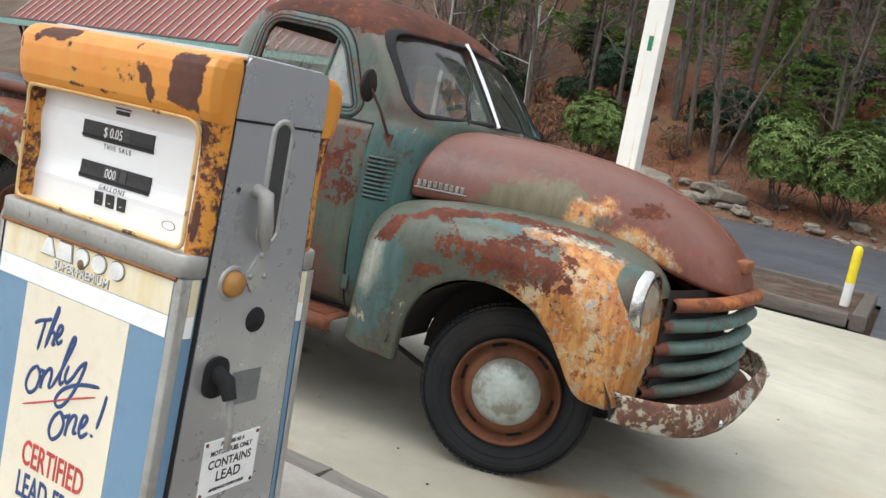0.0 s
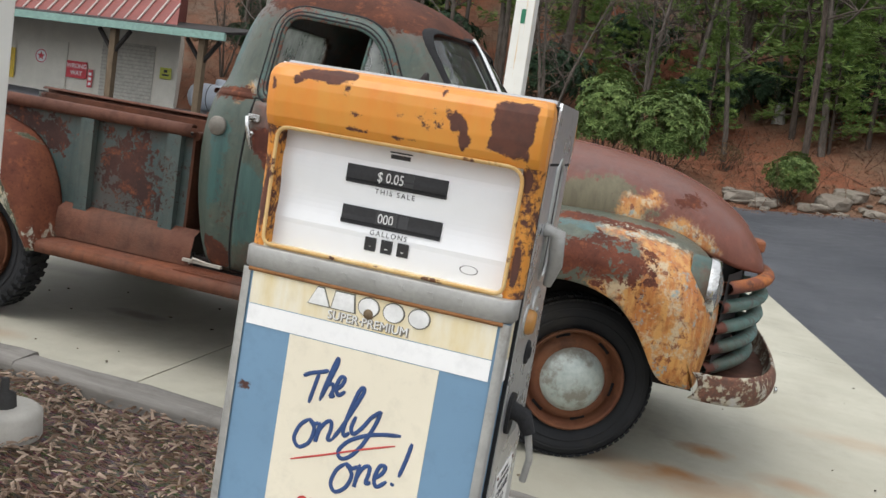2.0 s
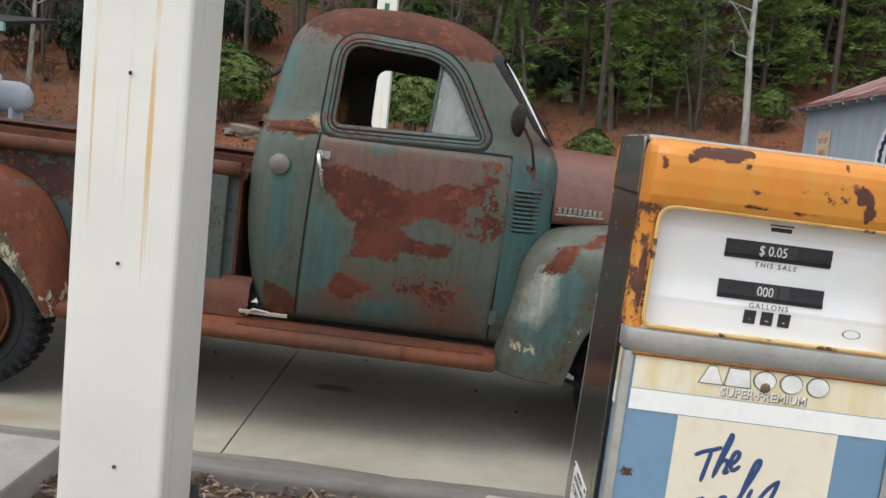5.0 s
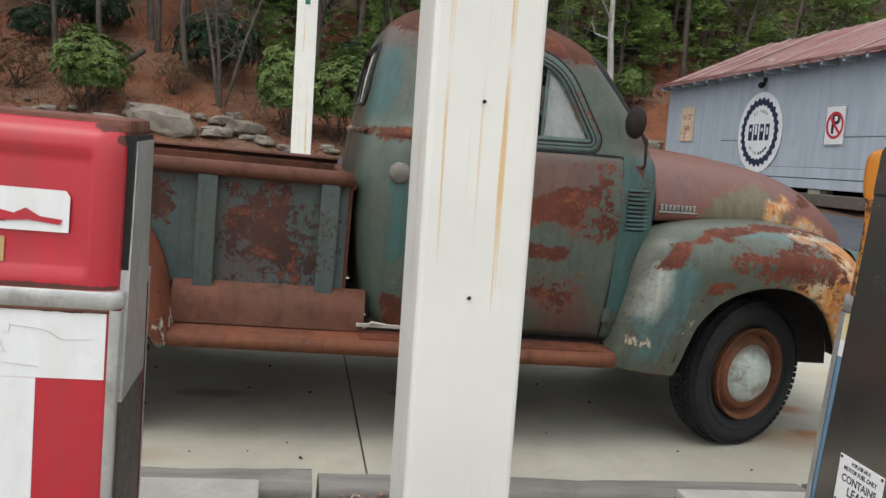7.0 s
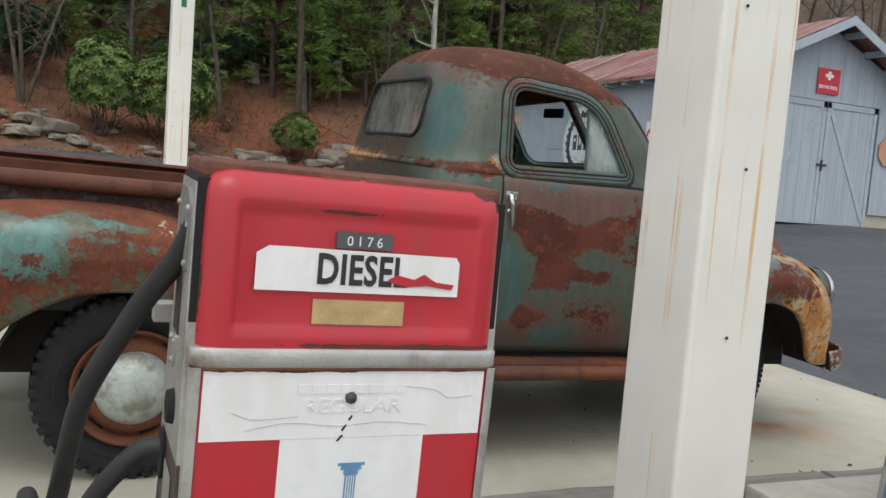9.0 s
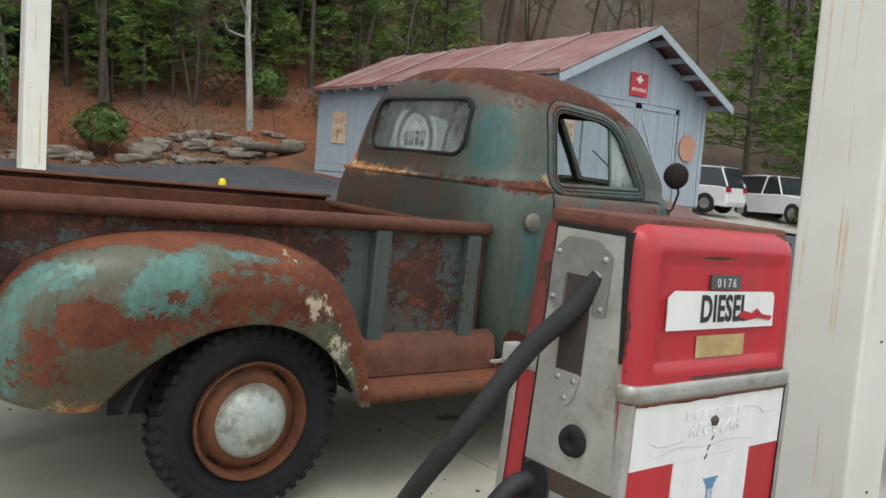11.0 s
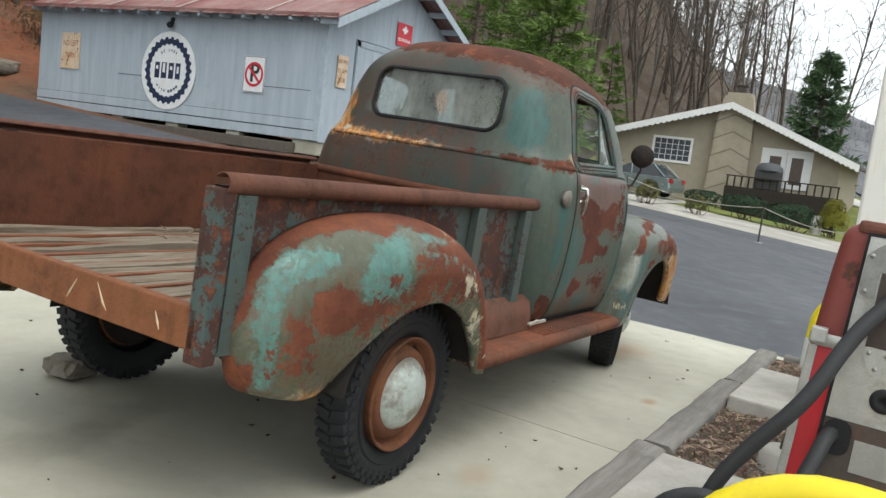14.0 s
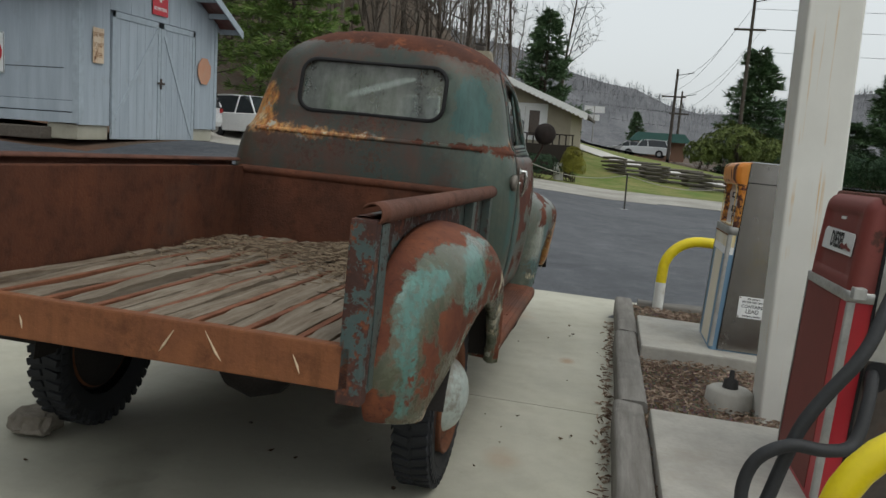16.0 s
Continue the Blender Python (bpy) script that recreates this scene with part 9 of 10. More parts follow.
    for k, x in enumerate((-L / 2 + 0.32, -0.35 if suv else -0.25, 0.72)):
        for s in (-1, 1):
            part("pillar", Mesh().tube([(x if k else -L / 2 + (0.3 if not suv else 0.06), s * (W / 2 - 0.055), belt), (x + (0.6 if k == 0 and not suv else 0.1 if k < 2 else -0.45), s * (W / 2 - 0.205), H - 0.02)], 0.035, 6), body, c)
    for x in (-L / 2 + 0.85, L / 2 - 0.85):
        for s in (-1, 1):
            r = 0.33 if not suv else 0.37
            w = part("wheel", Mesh().lathe([(0.2, -0.1), (r, -0.1), (r, 0.1), (0.2, 0.1), (0.19, 0.06)], "y", 20, pose(x, s * (W / 2 - 0.08), r)), TYRE, c)
            part("rim", Mesh().lathe([(0.0001, s * 0.08), (0.1, s * 0.09), (0.2, s * 0.10)], "y", 14, pose(x, s * (W / 2 - 0.08), r)), plain("alloy", (0.4, 0.4, 0.4), 0.35, 0.7), w)
    for s in (-1, 1):
        part("tail_lamp", Mesh().box(-L / 2 - 0.01, -L / 2 + 0.15, min(s * (W / 2 - 0.3), s * (W / 2 - 0.02)), max(s * (W / 2 - 0.3), s * (W / 2 - 0.02)), belt - 0.22, belt - 0.05, None, 0.01), plain("lamp_red", (0.35, 0.02, 0.02), 0.2), c)
    return c


CAR_GREEN = plain("grey_green_car", (0.21, 0.26, 0.26), 0.22, 0.45, 0.1, 2, 0.0)
CAR_WHITE = plain("white_car", (0.70, 0.71, 0.71), 0.25, 0, 0.05, 2, 0.0)
def gp(x, y, dz=0.0, turn=0.0):
    return pose(x, y, far_z(x, y) + dz, 0, 0, turn)
parked_car("sedan", gp(33.0, 8.7, 0.02, 84), CAR_GREEN, "grey-green saloon car parked before the bungalow", L=4.05)
parked_car("off_roader", gp(29.0, 13.2, 0.04, -108), CAR_WHITE, "white off-road car parked on the gravel", True, 4.4, 1.8, 1.75)
parked_car("off_roader", gp(26.0, 15.8, 0.04, 100), CAR_WHITE, "white off-road car half hidden behind the shed", True, 4.4, 1.8, 1.75)

# ---- rope fence along the car park ----
FENCE = plain("dark_stake", (0.045, 0.04, 0.038), 0.8)
stakes = [(21.2, 5.2), (20.6, 1.25), (20.2, -1.64), (19.9, -4.6), (19.6, -7.8)]
for x, y in stakes:
    f = thing("fence_stake", gp(x, y), "thin dark steel stake holding a rope", "stake", "rope fence")
    part("shaft", Mesh().tube([(0, 0, -0.1), (0, 0, 0.98)], 0.022, 8), FENCE, f)
    part("foot", Mesh().box(-0.09, 0.09, -0.09, 0.09, -0.02, 0.012), plain("stake_foot", (0.4, 0.4, 0.38), 0.7), f)
for (x0, y0), (x1, y1) in zip(stakes, stakes[1:]):
    rp = thing("rope", Matrix.Identity(4), "sagging pale rope between stakes", "rope", "rope fence")
    part("cord", Mesh().tube([(x0 + (x1 - x0) * k, y0 + (y1 - y0) * k, ground_z(x0 + (x1 - x0) * k, y0 + (y1 - y0) * k) + 0.93 - 0.22 * math.sin(math.pi * k)) for k in np.linspace(0, 1, 14)], 0.012, 6), plain("rope_pale", (0.45, 0.42, 0.35), 0.9), rp)

# ---- white lane, split-rail fence, far roadside ----
LANE = plain("pale_concrete_lane", (0.58, 0.56, 0.52), 0.85, 0, 0.1, 1.0, 0.2)
def ribbon(name, keys, w, mat_, label, cat, lift=0.05, n=60):
    rows = []
    for i in range(n + 1):
        a, b = spline(keys, i / n), spline(keys, min(1, i / n + 0.01))
        d = Vector((b[0] - a[0], b[1] - a[1], 0))
        d = d.normalized() if d.length else Vector((1, 0, 0))
        s = Vector((-d.y, d.x, 0)) * w / 2
        rows.append([(a[0] + s.x * k, a[1] + s.y * k, far_z(a[0] + s.x * k, a[1] + s.y * k) + lift + a[2] * 0.3) for k in (-1, 0, 1)])
    return tagged(part(name, Mesh().grid(rows), mat_), label, cat, kind="structure")
ribbon("lane", [(50, 5, 0.25), (48, 0.6, 0.12), (45, -3, 0.05), (42, -6.8, 0), (38, -13, 0), (34, -24, 0)], 2.4, LANE, "pale concrete lane curving past the bungalow", "lane", 0.06)
ribbon("highway", [(95, 30, 0.6), (82, 6, 0.6), (72, -10, 0.4), (66, -30, 0.2), (62, -60, 0)], 8.0, ASPHALT, "grey highway beyond the lawn", "road", 0.1)
RAILW = wood_mat("split_rail_wood", (0.12, 0.105, 0.09), (0.22, 0.20, 0.175), (3, 30, 30))
rnd = random.Random(31)
for k in range(9):
    x, y = 40.2 - k * 0.72, -1.2 - k * 0.95
    f = thing("split_rail_fence", gp(x, y, 0, -127 + (24 if k % 2 else -24)), "weathered zigzag split-rail fence section", "fence", "split-rail fence")
    for j in range(4):
        part("rail", Mesh().tube([(-1.3, rnd.uniform(-0.1, 0.1), 0.1 + j * 0.2), (0, 0, 0.12 + j * 0.2 + rnd.uniform(-0.03, 0.03)), (1.3, rnd.uniform(-0.1, 0.1), 0.1 + j * 0.2)], [0.06, 0.075, 0.055], 6), RAILW, f)
parked_car("off_roader", gp(80, -3.85, 0.12, 80), CAR_WHITE, "white estate car standing by the highway", True, 4.6, 1.8, 1.7)
parked_car("sedan", gp(86, -2.4, 0.15, 75), plain("silver_car", (0.5, 0.5, 0.5), 0.3, 0.3), "silver car on the highway")
GREENROOF = plain("green_tin_roof", (0.05, 0.14, 0.12), 0.5)
stn = thing("roadside_building", gp(88, -5.5, 0, 0), "low roadside building with a green metal roof", "house")
part("wall", Mesh().box(0, 6, -2.6, 2.6, 0, 2.0), plain("roadside_wall", (0.26, 0.15, 0.10), 0.85), stn)
part("roof", Mesh().prism([(-3.2, 2.0), (3.2, 2.0), (2.4, 2.9), (-2.4, 2.9)], -1.0, 7, "x"), GREENROOF, stn)
for x, y, h, z in ((74, 1.1, 3.2, 0.4),):
    o = thing("road_sign", gp(x, y, z), "pair of white rectangular signs on a post", "sign")
    part("pole", Mesh().tube([(0, 0, 0), (0, 0, h)], 0.05, 8), STEEL_DULL, o)
    part("plate", Mesh().box(-0.03, 0.0, -0.9, 0.9, h - 0.6, h, None, 0.01), SIGN_WHITE, o)
    part("plate", Mesh().box(-0.03, 0.0, -0.5, 0.5, h - 1.3, h - 0.75, None, 0.01), SIGN_WHITE, o)
POLE = bark_mat("pole_wood", (0.06, 0.05, 0.042), (0.11, 0.095, 0.08))
poles = []
for x, y, h in ((62, -9.85, 13.2), (78, -5.9, 8.6), (95, -7.6, 8.0)):
    o = thing("utility_pole", gp(x, y, 0), "dark wooden utility pole with a crossarm", "pole", "utility poles")
    part("shaft", Mesh().tube([(0, 0, 0), (0.1, -0.15, h)], [0.17, 0.11], 10), POLE, o)
    part("crossarm", Mesh().box(-0.08, 0.08, -1.1, 1.1, h - 2.6, h - 2.45), POLE, o)
    part("street_light_arm", Mesh().tube([(0, 0, h - 0.6), (-0.3, -1.6, h - 0.3)], 0.04, 6), POLE, o)
    poles.append((x, y, far_z(x, y) + h - 2.45))
for dz, dy in ((0, -0.9), (0, 0.9), (1.4, 0), (-1.6, 0)):
    w = thing("power_line", Matrix.Identity(4), "thin dark overhead wire between poles", "wire", "overhead wires")
    pts = [(50, -60, 11 + dz)] + [(x, y + dy, z + dz) for x, y, z in poles] + [(140, 25, 12 + dz)]
    part("wire", Mesh().tube([tuple(Vector(a) * (1 - k) + Vector(b) * k - Vector((0, 0, 1.0 * math.sin(math.pi * k)))) for a, b in zip(pts, pts[1:]) for k in np.linspace(0, 1, 8)], 0.014, 5), INK, w)

# ---- red-roofed porch building across the lane ----
PORCH_Z = ground_z(-14, 17) - 0.45
PW = thing("porch_building", pose(-17.0, 17.6, PORCH_Z), "white board building with a red mansard and a porch", "building")
CREAMW = plain("cream_board", (0.66, 0.63, 0.55), 0.75, 0, 0.1, 2, 0.2)
part("wall", Mesh().prism([(-9, 0), (5.4, 0), (0.8, 7), (-9, 7)], -0.3, 3.1, "z"), CREAMW, PW)
part("eave_strip", Mesh().box(-10, 8.4, -2.55, -2.45, 2.42, 2.62), plain("teal_fascia", (0.22, 0.36, 0.31), 0.6), PW, "pale green porch fascia")
part("porch_roof", Mesh().prism([(-2.5, 2.58), (0.0, 3.0), (0.0, 3.1), (-2.5, 2.64)], -10, 8.4, "x"), DARK, PW)
RED_TIN = plain("dark_red_boards", (0.20, 0.045, 0.035), 0.6, 0, 0.25, 2)
mansard_end = lambda y: 6.4 - 0.65 * (y + 1.7)
section = [(-1.7, 2.78), (0.6, 5.2), (7, 5.2), (7, 3.0), (0.0, 3.0)]
man = part("mansard", Mesh().add([(-10, y, z) for y, z in section] + [(mansard_end(y), y, z) for y, z in section], [(0, 1, 2, 3, 4), (9, 8, 7, 6, 5)] + [(i, (i + 1) % 5, (i + 1) % 5 + 5, i + 5) for i in range(5)]), RED_TIN, PW, "dark red mansard with white battens")
BATTEN = plain("pale_batten", (0.5, 0.42, 0.38), 0.7)
for k in range(38):
    x = -9.9 + k * 0.43
    y1 = min(0.58, -1.7 + (6.4 - x) / 0.65)
    part("batten", Mesh().tube([(x, -1.715, 2.80), (x, y1, 2.80 + (y1 + 1.715) * 1.0545)], 0.03, 5), BATTEN, man)
for x in (-8.0, -4.6, 0.1, 4.85, 7.6):
    pp = part("porch_post", Mesh().box(x - 0.09, x + 0.09, -2.3, -2.12, -0.1, 2.45, None, 0.01), wood_mat("post_wood", (0.12, 0.085, 0.055), (0.2, 0.15, 0.1), (20, 20, 3)), PW, "brown timber porch post with braces")
    for s in (-1, 1):
        part("brace", Mesh().tube([(x, -2.21, 1.8), (x + s * 0.5, -2.21, 2.42)], 0.06, 6), DARK, pp)
part("roller_door", Mesh().box(2.75, 4.6, -0.03, 0.0, 0.1, 2.3, None, 0.01), plain("ribbed_door", (0.50, 0.48, 0.42), 0.7), PW)
# Ribs wear a darker copy of the door colour, their shading painted in.
for k in range(20):
    part("door_rib", Mesh().box(2.75, 4.6, -0.045, -0.03, 0.15 + k * 0.108, 0.19 + k * 0.108), plain("rib_shade", (0.42, 0.40, 0.35), 0.7), PW)
part("door", Mesh().box(0.55, 1.5, -0.04, 0.0, 0.0, 2.1, None, 0.01), CREAMW, PW)
YSIGN = plain("sign_yellow", (0.68, 0.45, 0.02), 0.5)
def flat_sign(nm, x, z, w, h, mat_, label, shape="box", k=0.75):
    o = thing(nm, pose(-17.0 + x, 17.6 - 0.06, PORCH_Z + z) @ Matrix.Scale(k, 4), label, "sign", "signs on the porch wall")
    if shape == "disc":
        part("plate", disc(w, -0.012, 0.0), mat_, o)
    else:
        part("plate", Mesh().prism(rounded(-w, w, -h, h, 0.03), -0.012, 0, "y"), mat_, o)
    return o
o = flat_sign("railway_sign", -1.83, 1.42, 0.48, 0.48, YSIGN, "round yellow rail-crossing sign", "disc")
for a in (45, -45):
    part("stroke", Mesh().box(-0.42, 0.42, -0.016, -0.013, -0.05, 0.05, pose(0, 0, 0, 0, a, 0)), INK, o)
text_on("letter", "R", 0.24, INK, o, 0.27, 0.0, -0.0175)
o = flat_sign("arrow_sign", -0.74, 1.27, 0.42, 0.62, YSIGN, "yellow sign with a black up arrow")
part("arrow", Mesh().prism([(-0.08, -0.48), (0.08, -0.48), (0.08, 0.1), (0.26, 0.1), (0, 0.5), (-0.26, 0.1), (-0.08, 0.1)], -0.016, -0.013, "y"), INK, o)
o = flat_sign("speed_plate", -1.9, 0.85, 0.24, 0.24, YSIGN, "small yellow number plate sign with a five")
text_on("digit", "5", 0.42, INK, o, 0, 0, -0.0135)
o = flat_sign("star_sign", 0.56, 1.59, 0.30, 0.30, SIGN_WHITE, "round white sign with a red star", "disc")
part("star", Mesh().prism([((0.20 if k % 2 == 0 else 0.08) * math.sin(math.pi * k / 5), (0.20 if k % 2 == 0 else 0.08) * math.cos(math.pi * k / 5)) for k in range(10)], -0.016, -0.013, "y"), RED_SIGN, o)
part("ring", Mesh().grid([[(r * math.cos(a), -0.014, r * math.sin(a)) for a in np.linspace(0, 2 * math.pi, 31)] for r in (0.24, 0.28)]), RED_SIGN, o)
o = flat_sign("wrong_way_sign", 1.91, 1.31, 0.50, 0.34, RED_SIGN, "red sign with white lettering")
text_on("line", "WRONG", 0.26, SIGN_WHITE, o, 0, 0.14, -0.0135, 0.95, 0.004)
text_on("line", "WAY", 0.26, SIGN_WHITE, o, 0, -0.14, -0.0135, 0.95, 0.004)
o = flat_sign("narrow_sign", 2.42, 1.10, 0.12, 0.36, RED_SIGN, "narrow red strip sign with worn white marks")
for k in range(3):
    part("mark", Mesh().box(-0.07, 0.07, -0.015, -0.013, -0.28 + k * 0.2, -0.16 + k * 0.2), SIGN_WHITE, o)
o = flat_sign("small_yellow_sign", 5.05, 1.55, 0.26, 0.22, plain("lime_sign", (0.45, 0.46, 0.05), 0.5), "small lime-yellow wall sign")
part("mark", Mesh().box(-0.16, 0.16, -0.015, -0.013, -0.1, -0.03), INK, o)
part("mark", Mesh().box(-0.08, 0.08, -0.015, -0.013, 0.03, 0.14), INK, o)
TANK = plain("tank_grey", (0.50, 0.54, 0.60), 0.4, 0, 0.06)
tk = thing("gas_tank", pose(-10.6, 18.4, ground_z(-10.6, 18.4) + 0.60), "pale grey horizontal gas tank on legs", "tank")
part("shell", Mesh().lathe([(0.0001, -1.0), (0.2, -0.98), (0.36, -0.86), (0.42, -0.68), (0.42, 0.68), (0.36, 0.86), (0.2, 0.98), (0.0001, 1.0)], "x", 28), TANK, tk)
part("dome", Mesh().lathe([(0.0001, 0.60), (0.14, 0.58), (0.16, 0.5), (0.16, 0.38)], "z", 18), TANK, tk)
part("strap", Mesh().lathe([(0.424, -0.22), (0.426, -0.19)], "x", 28), INK, tk)
for x in (-0.6, 0.6):
    part("leg", Mesh().box(x - 0.05, x + 0.05, -0.3, 0.3, -0.65, -0.3), TANK, tk)

# ---- rocks, shrubs and trees ----
BARK_GREY = bark_mat("grey_bark", (0.058, 0.048, 0.039), (0.145, 0.125, 0.105))
BARK_DARK = bark_mat("dark_bark", (0.048, 0.038, 0.031), (0.115, 0.092, 0.075))
BARK_PALE = bark_mat("pale_lichened_bark", (0.25, 0.24, 0.21), (0.46, 0.45, 0.41))
TWIG = bark_mat("twigs", (0.085, 0.068, 0.056), (0.175, 0.148, 0.125))
BRUSH = bark_mat("red_brown_brush", (0.085, 0.045, 0.030), (0.17, 0.105, 0.075))
LEAF_RHODO = leaf_mat("light_rhododendron_leaf", (0.078, 0.130, 0.034), (0.20, 0.27, 0.085))
LEAF_DARK = leaf_mat("dark_rhododendron_leaf", (0.018, 0.042, 0.022), (0.05, 0.09, 0.042))
LEAF_PINE = leaf_mat("pine_needles", (0.085, 0.165, 0.032), (0.24, 0.33, 0.09))
LEAF_SPRUCE = leaf_mat("spruce_needles", (0.050, 0.100, 0.044), (0.13, 0.20, 0.095))
LEAF_BUSH = leaf_mat("dusty_olive_leaf", (0.085, 0.090, 0.028), (0.17, 0.165, 0.062))
LEAF_BROWN = leaf_mat("winter_brown_leaf", (0.12, 0.075, 0.038), (0.22, 0.14, 0.07))


def unit(rnd, up=0.0):
    v = Vector((rnd.gauss(0, 1), rnd.gauss(0, 1), rnd.gauss(0, 1) + up))
    return v.normalized()


def limb(me, p, d, length, r, rnd, segs, n=4, droop=0.0, wander=0.18):
    """A crooked tapering limb. Returns its points."""
    pts, rs = [Vector(p)], [r]
    d = Vector(d).normalized()
    for i in range(n):
        d = (d + unit(rnd) * wander + Vector((0, 0, droop))).normalized()
        pts.append(pts[-1] + d * length / n)
        rs.append(r * (1 - 0.85 * (i + 1) / n))
    me.tube(pts, rs, segs, caps=False)
    return pts


def bare_tree(name, seed, h, r, bark, label, first=0.35, limbs=13, twigs=5, lean=0.05, stems=1, sides=9, spread=1.0, climb=(0.3, 1.1)):
    rnd = random.Random(seed)
    t = thing(name, pose(0, 0, 0), label, "tree", "bare trees")
    wood, fine = Mesh(), Mesh()
    for q in range(stems):
        d = Vector((rnd.gauss(0, lean) + (0.25 * math.cos(q * 2.4) if stems > 1 else 0), rnd.gauss(0, lean) + (0.25 * math.sin(q * 2.4) if stems > 1 else 0), 1))
        trunk = limb(wood, (0, 0, -0.4), d, h * rnd.uniform(0.85, 1.05), r * (1 if stems == 1 else rnd.uniform(0.55, 0.9)), rnd, sides, 9, 0.03, 0.07)
        for k in range(limbs):
            f = first + (0.97 - first) * (k + rnd.random()) / limbs
            x = f * 9
            i = min(8, int(x))
            p = trunk[i].lerp(trunk[i + 1], x - i)
            a = rnd.uniform(0, 2 * math.pi)
            L = h * rnd.uniform(0.16, 0.34) * (1.15 - 0.7 * f) * spread
            b = limb(wood, p, (math.cos(a), math.sin(a), rnd.uniform(*climb)), L, r * (0.40 - 0.26 * f), rnd, 5 if sides > 6 else 3, 4, 0.06, 0.28)
            for j in range(twigs):
                c = b[rnd.randint(1, 4)]
                w = limb(fine, c, unit(rnd, 0.7), L * rnd.uniform(0.25, 0.55), 0.014 + 0.010 * h / 12, rnd, 3, 3, 0.03, 0.35)
                for m in range(3):
                    limb(fine, w[rnd.randint(1, 3)], unit(rnd, 0.5), L * rnd.uniform(0.12, 0.32), 0.007 + 0.005 * h / 12, rnd, 3, 2, 0.0, 0.35)
    part("trunk", wood, bark, t)
    part("crown", fine, TWIG, t, "bare winter twigs")
    return t


def spray(me, p, d, n, size, rnd, flat=0.5, width=0.16):
    """A tuft of narrow blades about a direction."""
    for k in range(n):
        e = (d + unit(rnd) * 0.75).normalized()
        e.z *= flat + 0.5 * rnd.random()
        s = e.cross(unit(rnd)).normalized() * size * width * rnd.uniform(0.6, 1.2)
        L = size * rnd.uniform(0.6, 1.25)
        me.add([p - s * 0.3, p + e * L * 0.5 - s, p + e * L, p + e * L * 0.5 + s], [(0, 1, 2, 3)])


def conifer(name, seed, h, r, leaf, label, low=0.15, reach=0.26, boughs=70, tufts=11, blades=9, size=0.34, rise=0.1, top=1.0, flat=0.5, width=0.10):
    """Trunk, drooping or level boughs, and sprays of needles with gaps between."""
    rnd = random.Random(seed)
    t = thing(name, pose(0, 0, 0), label, "tree", "evergreen trees")
    wood, green = Mesh(), Mesh()
    trunk = limb(wood, (0, 0, -0.3), (rnd.gauss(0, 0.03), rnd.gauss(0, 0.03), 1), h, r, rnd, 9, 8, 0.03, 0.03)
    for k in range(boughs):
        f = low + (0.985 - low) * (k + rnd.random()) / boughs
        x = f * 8
        i = min(7, int(x))
        p = trunk[i].lerp(trunk[i + 1], x - i)
        a = rnd.uniform(0, 2 * math.pi)
        L = h * reach * (1.02 - (f - low) / (1 - low)) ** top * rnd.uniform(0.55, 1.15) + 0.15
        b = limb(wood, p, (math.cos(a), math.sin(a), rise + rnd.uniform(-0.15, 0.2)), L, 0.02 + r * 0.16 * (1 - f), rnd, 4, 5, 0.02, 0.10)
        for j in range(tufts):
            u = 5 * (0.25 + 0.75 * (j + rnd.random()) / tufts)
            i = min(4, int(u))
            q = b[i].lerp(b[i + 1], u - i)
            side = Vector((-math.sin(a), math.cos(a), 0)) * rnd.choice((-1, 1))
            o = side * L * 0.22 * rnd.random() * (1.3 - u / 6)
            spray(green, q + o + Vector((0, 0, rnd.uniform(-0.06, 0.06))), (side * 0.5 + Vector((math.cos(a), math.sin(a), 0.1)) * 0.8), blades, size, rnd, flat, width)
    part("trunk", wood, BARK_DARK, t)
    part("crown", green, leaf, t)
    return t


def shrub(name, seed, w, h, leaf, label, whorls=300, size=0.13, cat="shrub", upright=0.35, group="evergreen shrubs", blades=8, width=0.16):
    """A leafy evergreen of many whorls on crooked stems, uneven in outline."""
    rnd = random.Random(seed)
    t = thing(name, pose(0, 0, 0), label, cat, group)
    wood, green = Mesh(), Mesh()
    lobes = [(unit(rnd, 0.4), rnd.uniform(0.55, 1.0)) for _ in range(9)]
    for k in range(14):
        limb(wood, (rnd.gauss(0, 0.08) * w, rnd.gauss(0, 0.08) * w, -0.1), unit(rnd, 1.6), h * rnd.uniform(0.5, 0.85), 0.022, rnd, 5, 4, 0.04, 0.25)
    for k in range(whorls):
        d = unit(rnd, 0.35)
        if d.z < -0.55:
            continue
        m = max(0.35, max((d.dot(l) ** 3 * s for l, s in lobes if d.dot(l) > 0), default=0.4))
        rad = (0.55 + 0.5 * m) * (1 - 0.42 * rnd.random() ** 2)
        p = Vector((d.x * rad * w / 2, d.y * rad * w / 2, h * 0.46 + d.z * rad * h * 0.52))
        out = (d + Vector((0, 0, upright))).normalized()
        a0 = rnd.uniform(0, 6.28)
        ex = out.cross(Vector((0.3, 0.5, 0.8))).normalized()
        ey = out.cross(ex)
        for j in range(blades):
            a = a0 + j * 6.283 / blades + rnd.uniform(-0.25, 0.25)
            e = (ex * math.cos(a) + ey * math.sin(a) + out * rnd.uniform(-0.15, 0.5)).normalized()
            s = e.cross(out).normalized() * size * width
            L = size * rnd.uniform(0.75, 1.2)
            mid = p + e * L * 0.5 + out * L * 0.10
            tip = p + e * L - out * L * 0.12
            green.add([p, mid - s, tip, mid + s], [(0, 1, 2), (0, 2, 3)])
    tagged(part("stem", wood, BARK_DARK, t), kind="stuff")
    part("foliage", green, leaf, t)
    return t


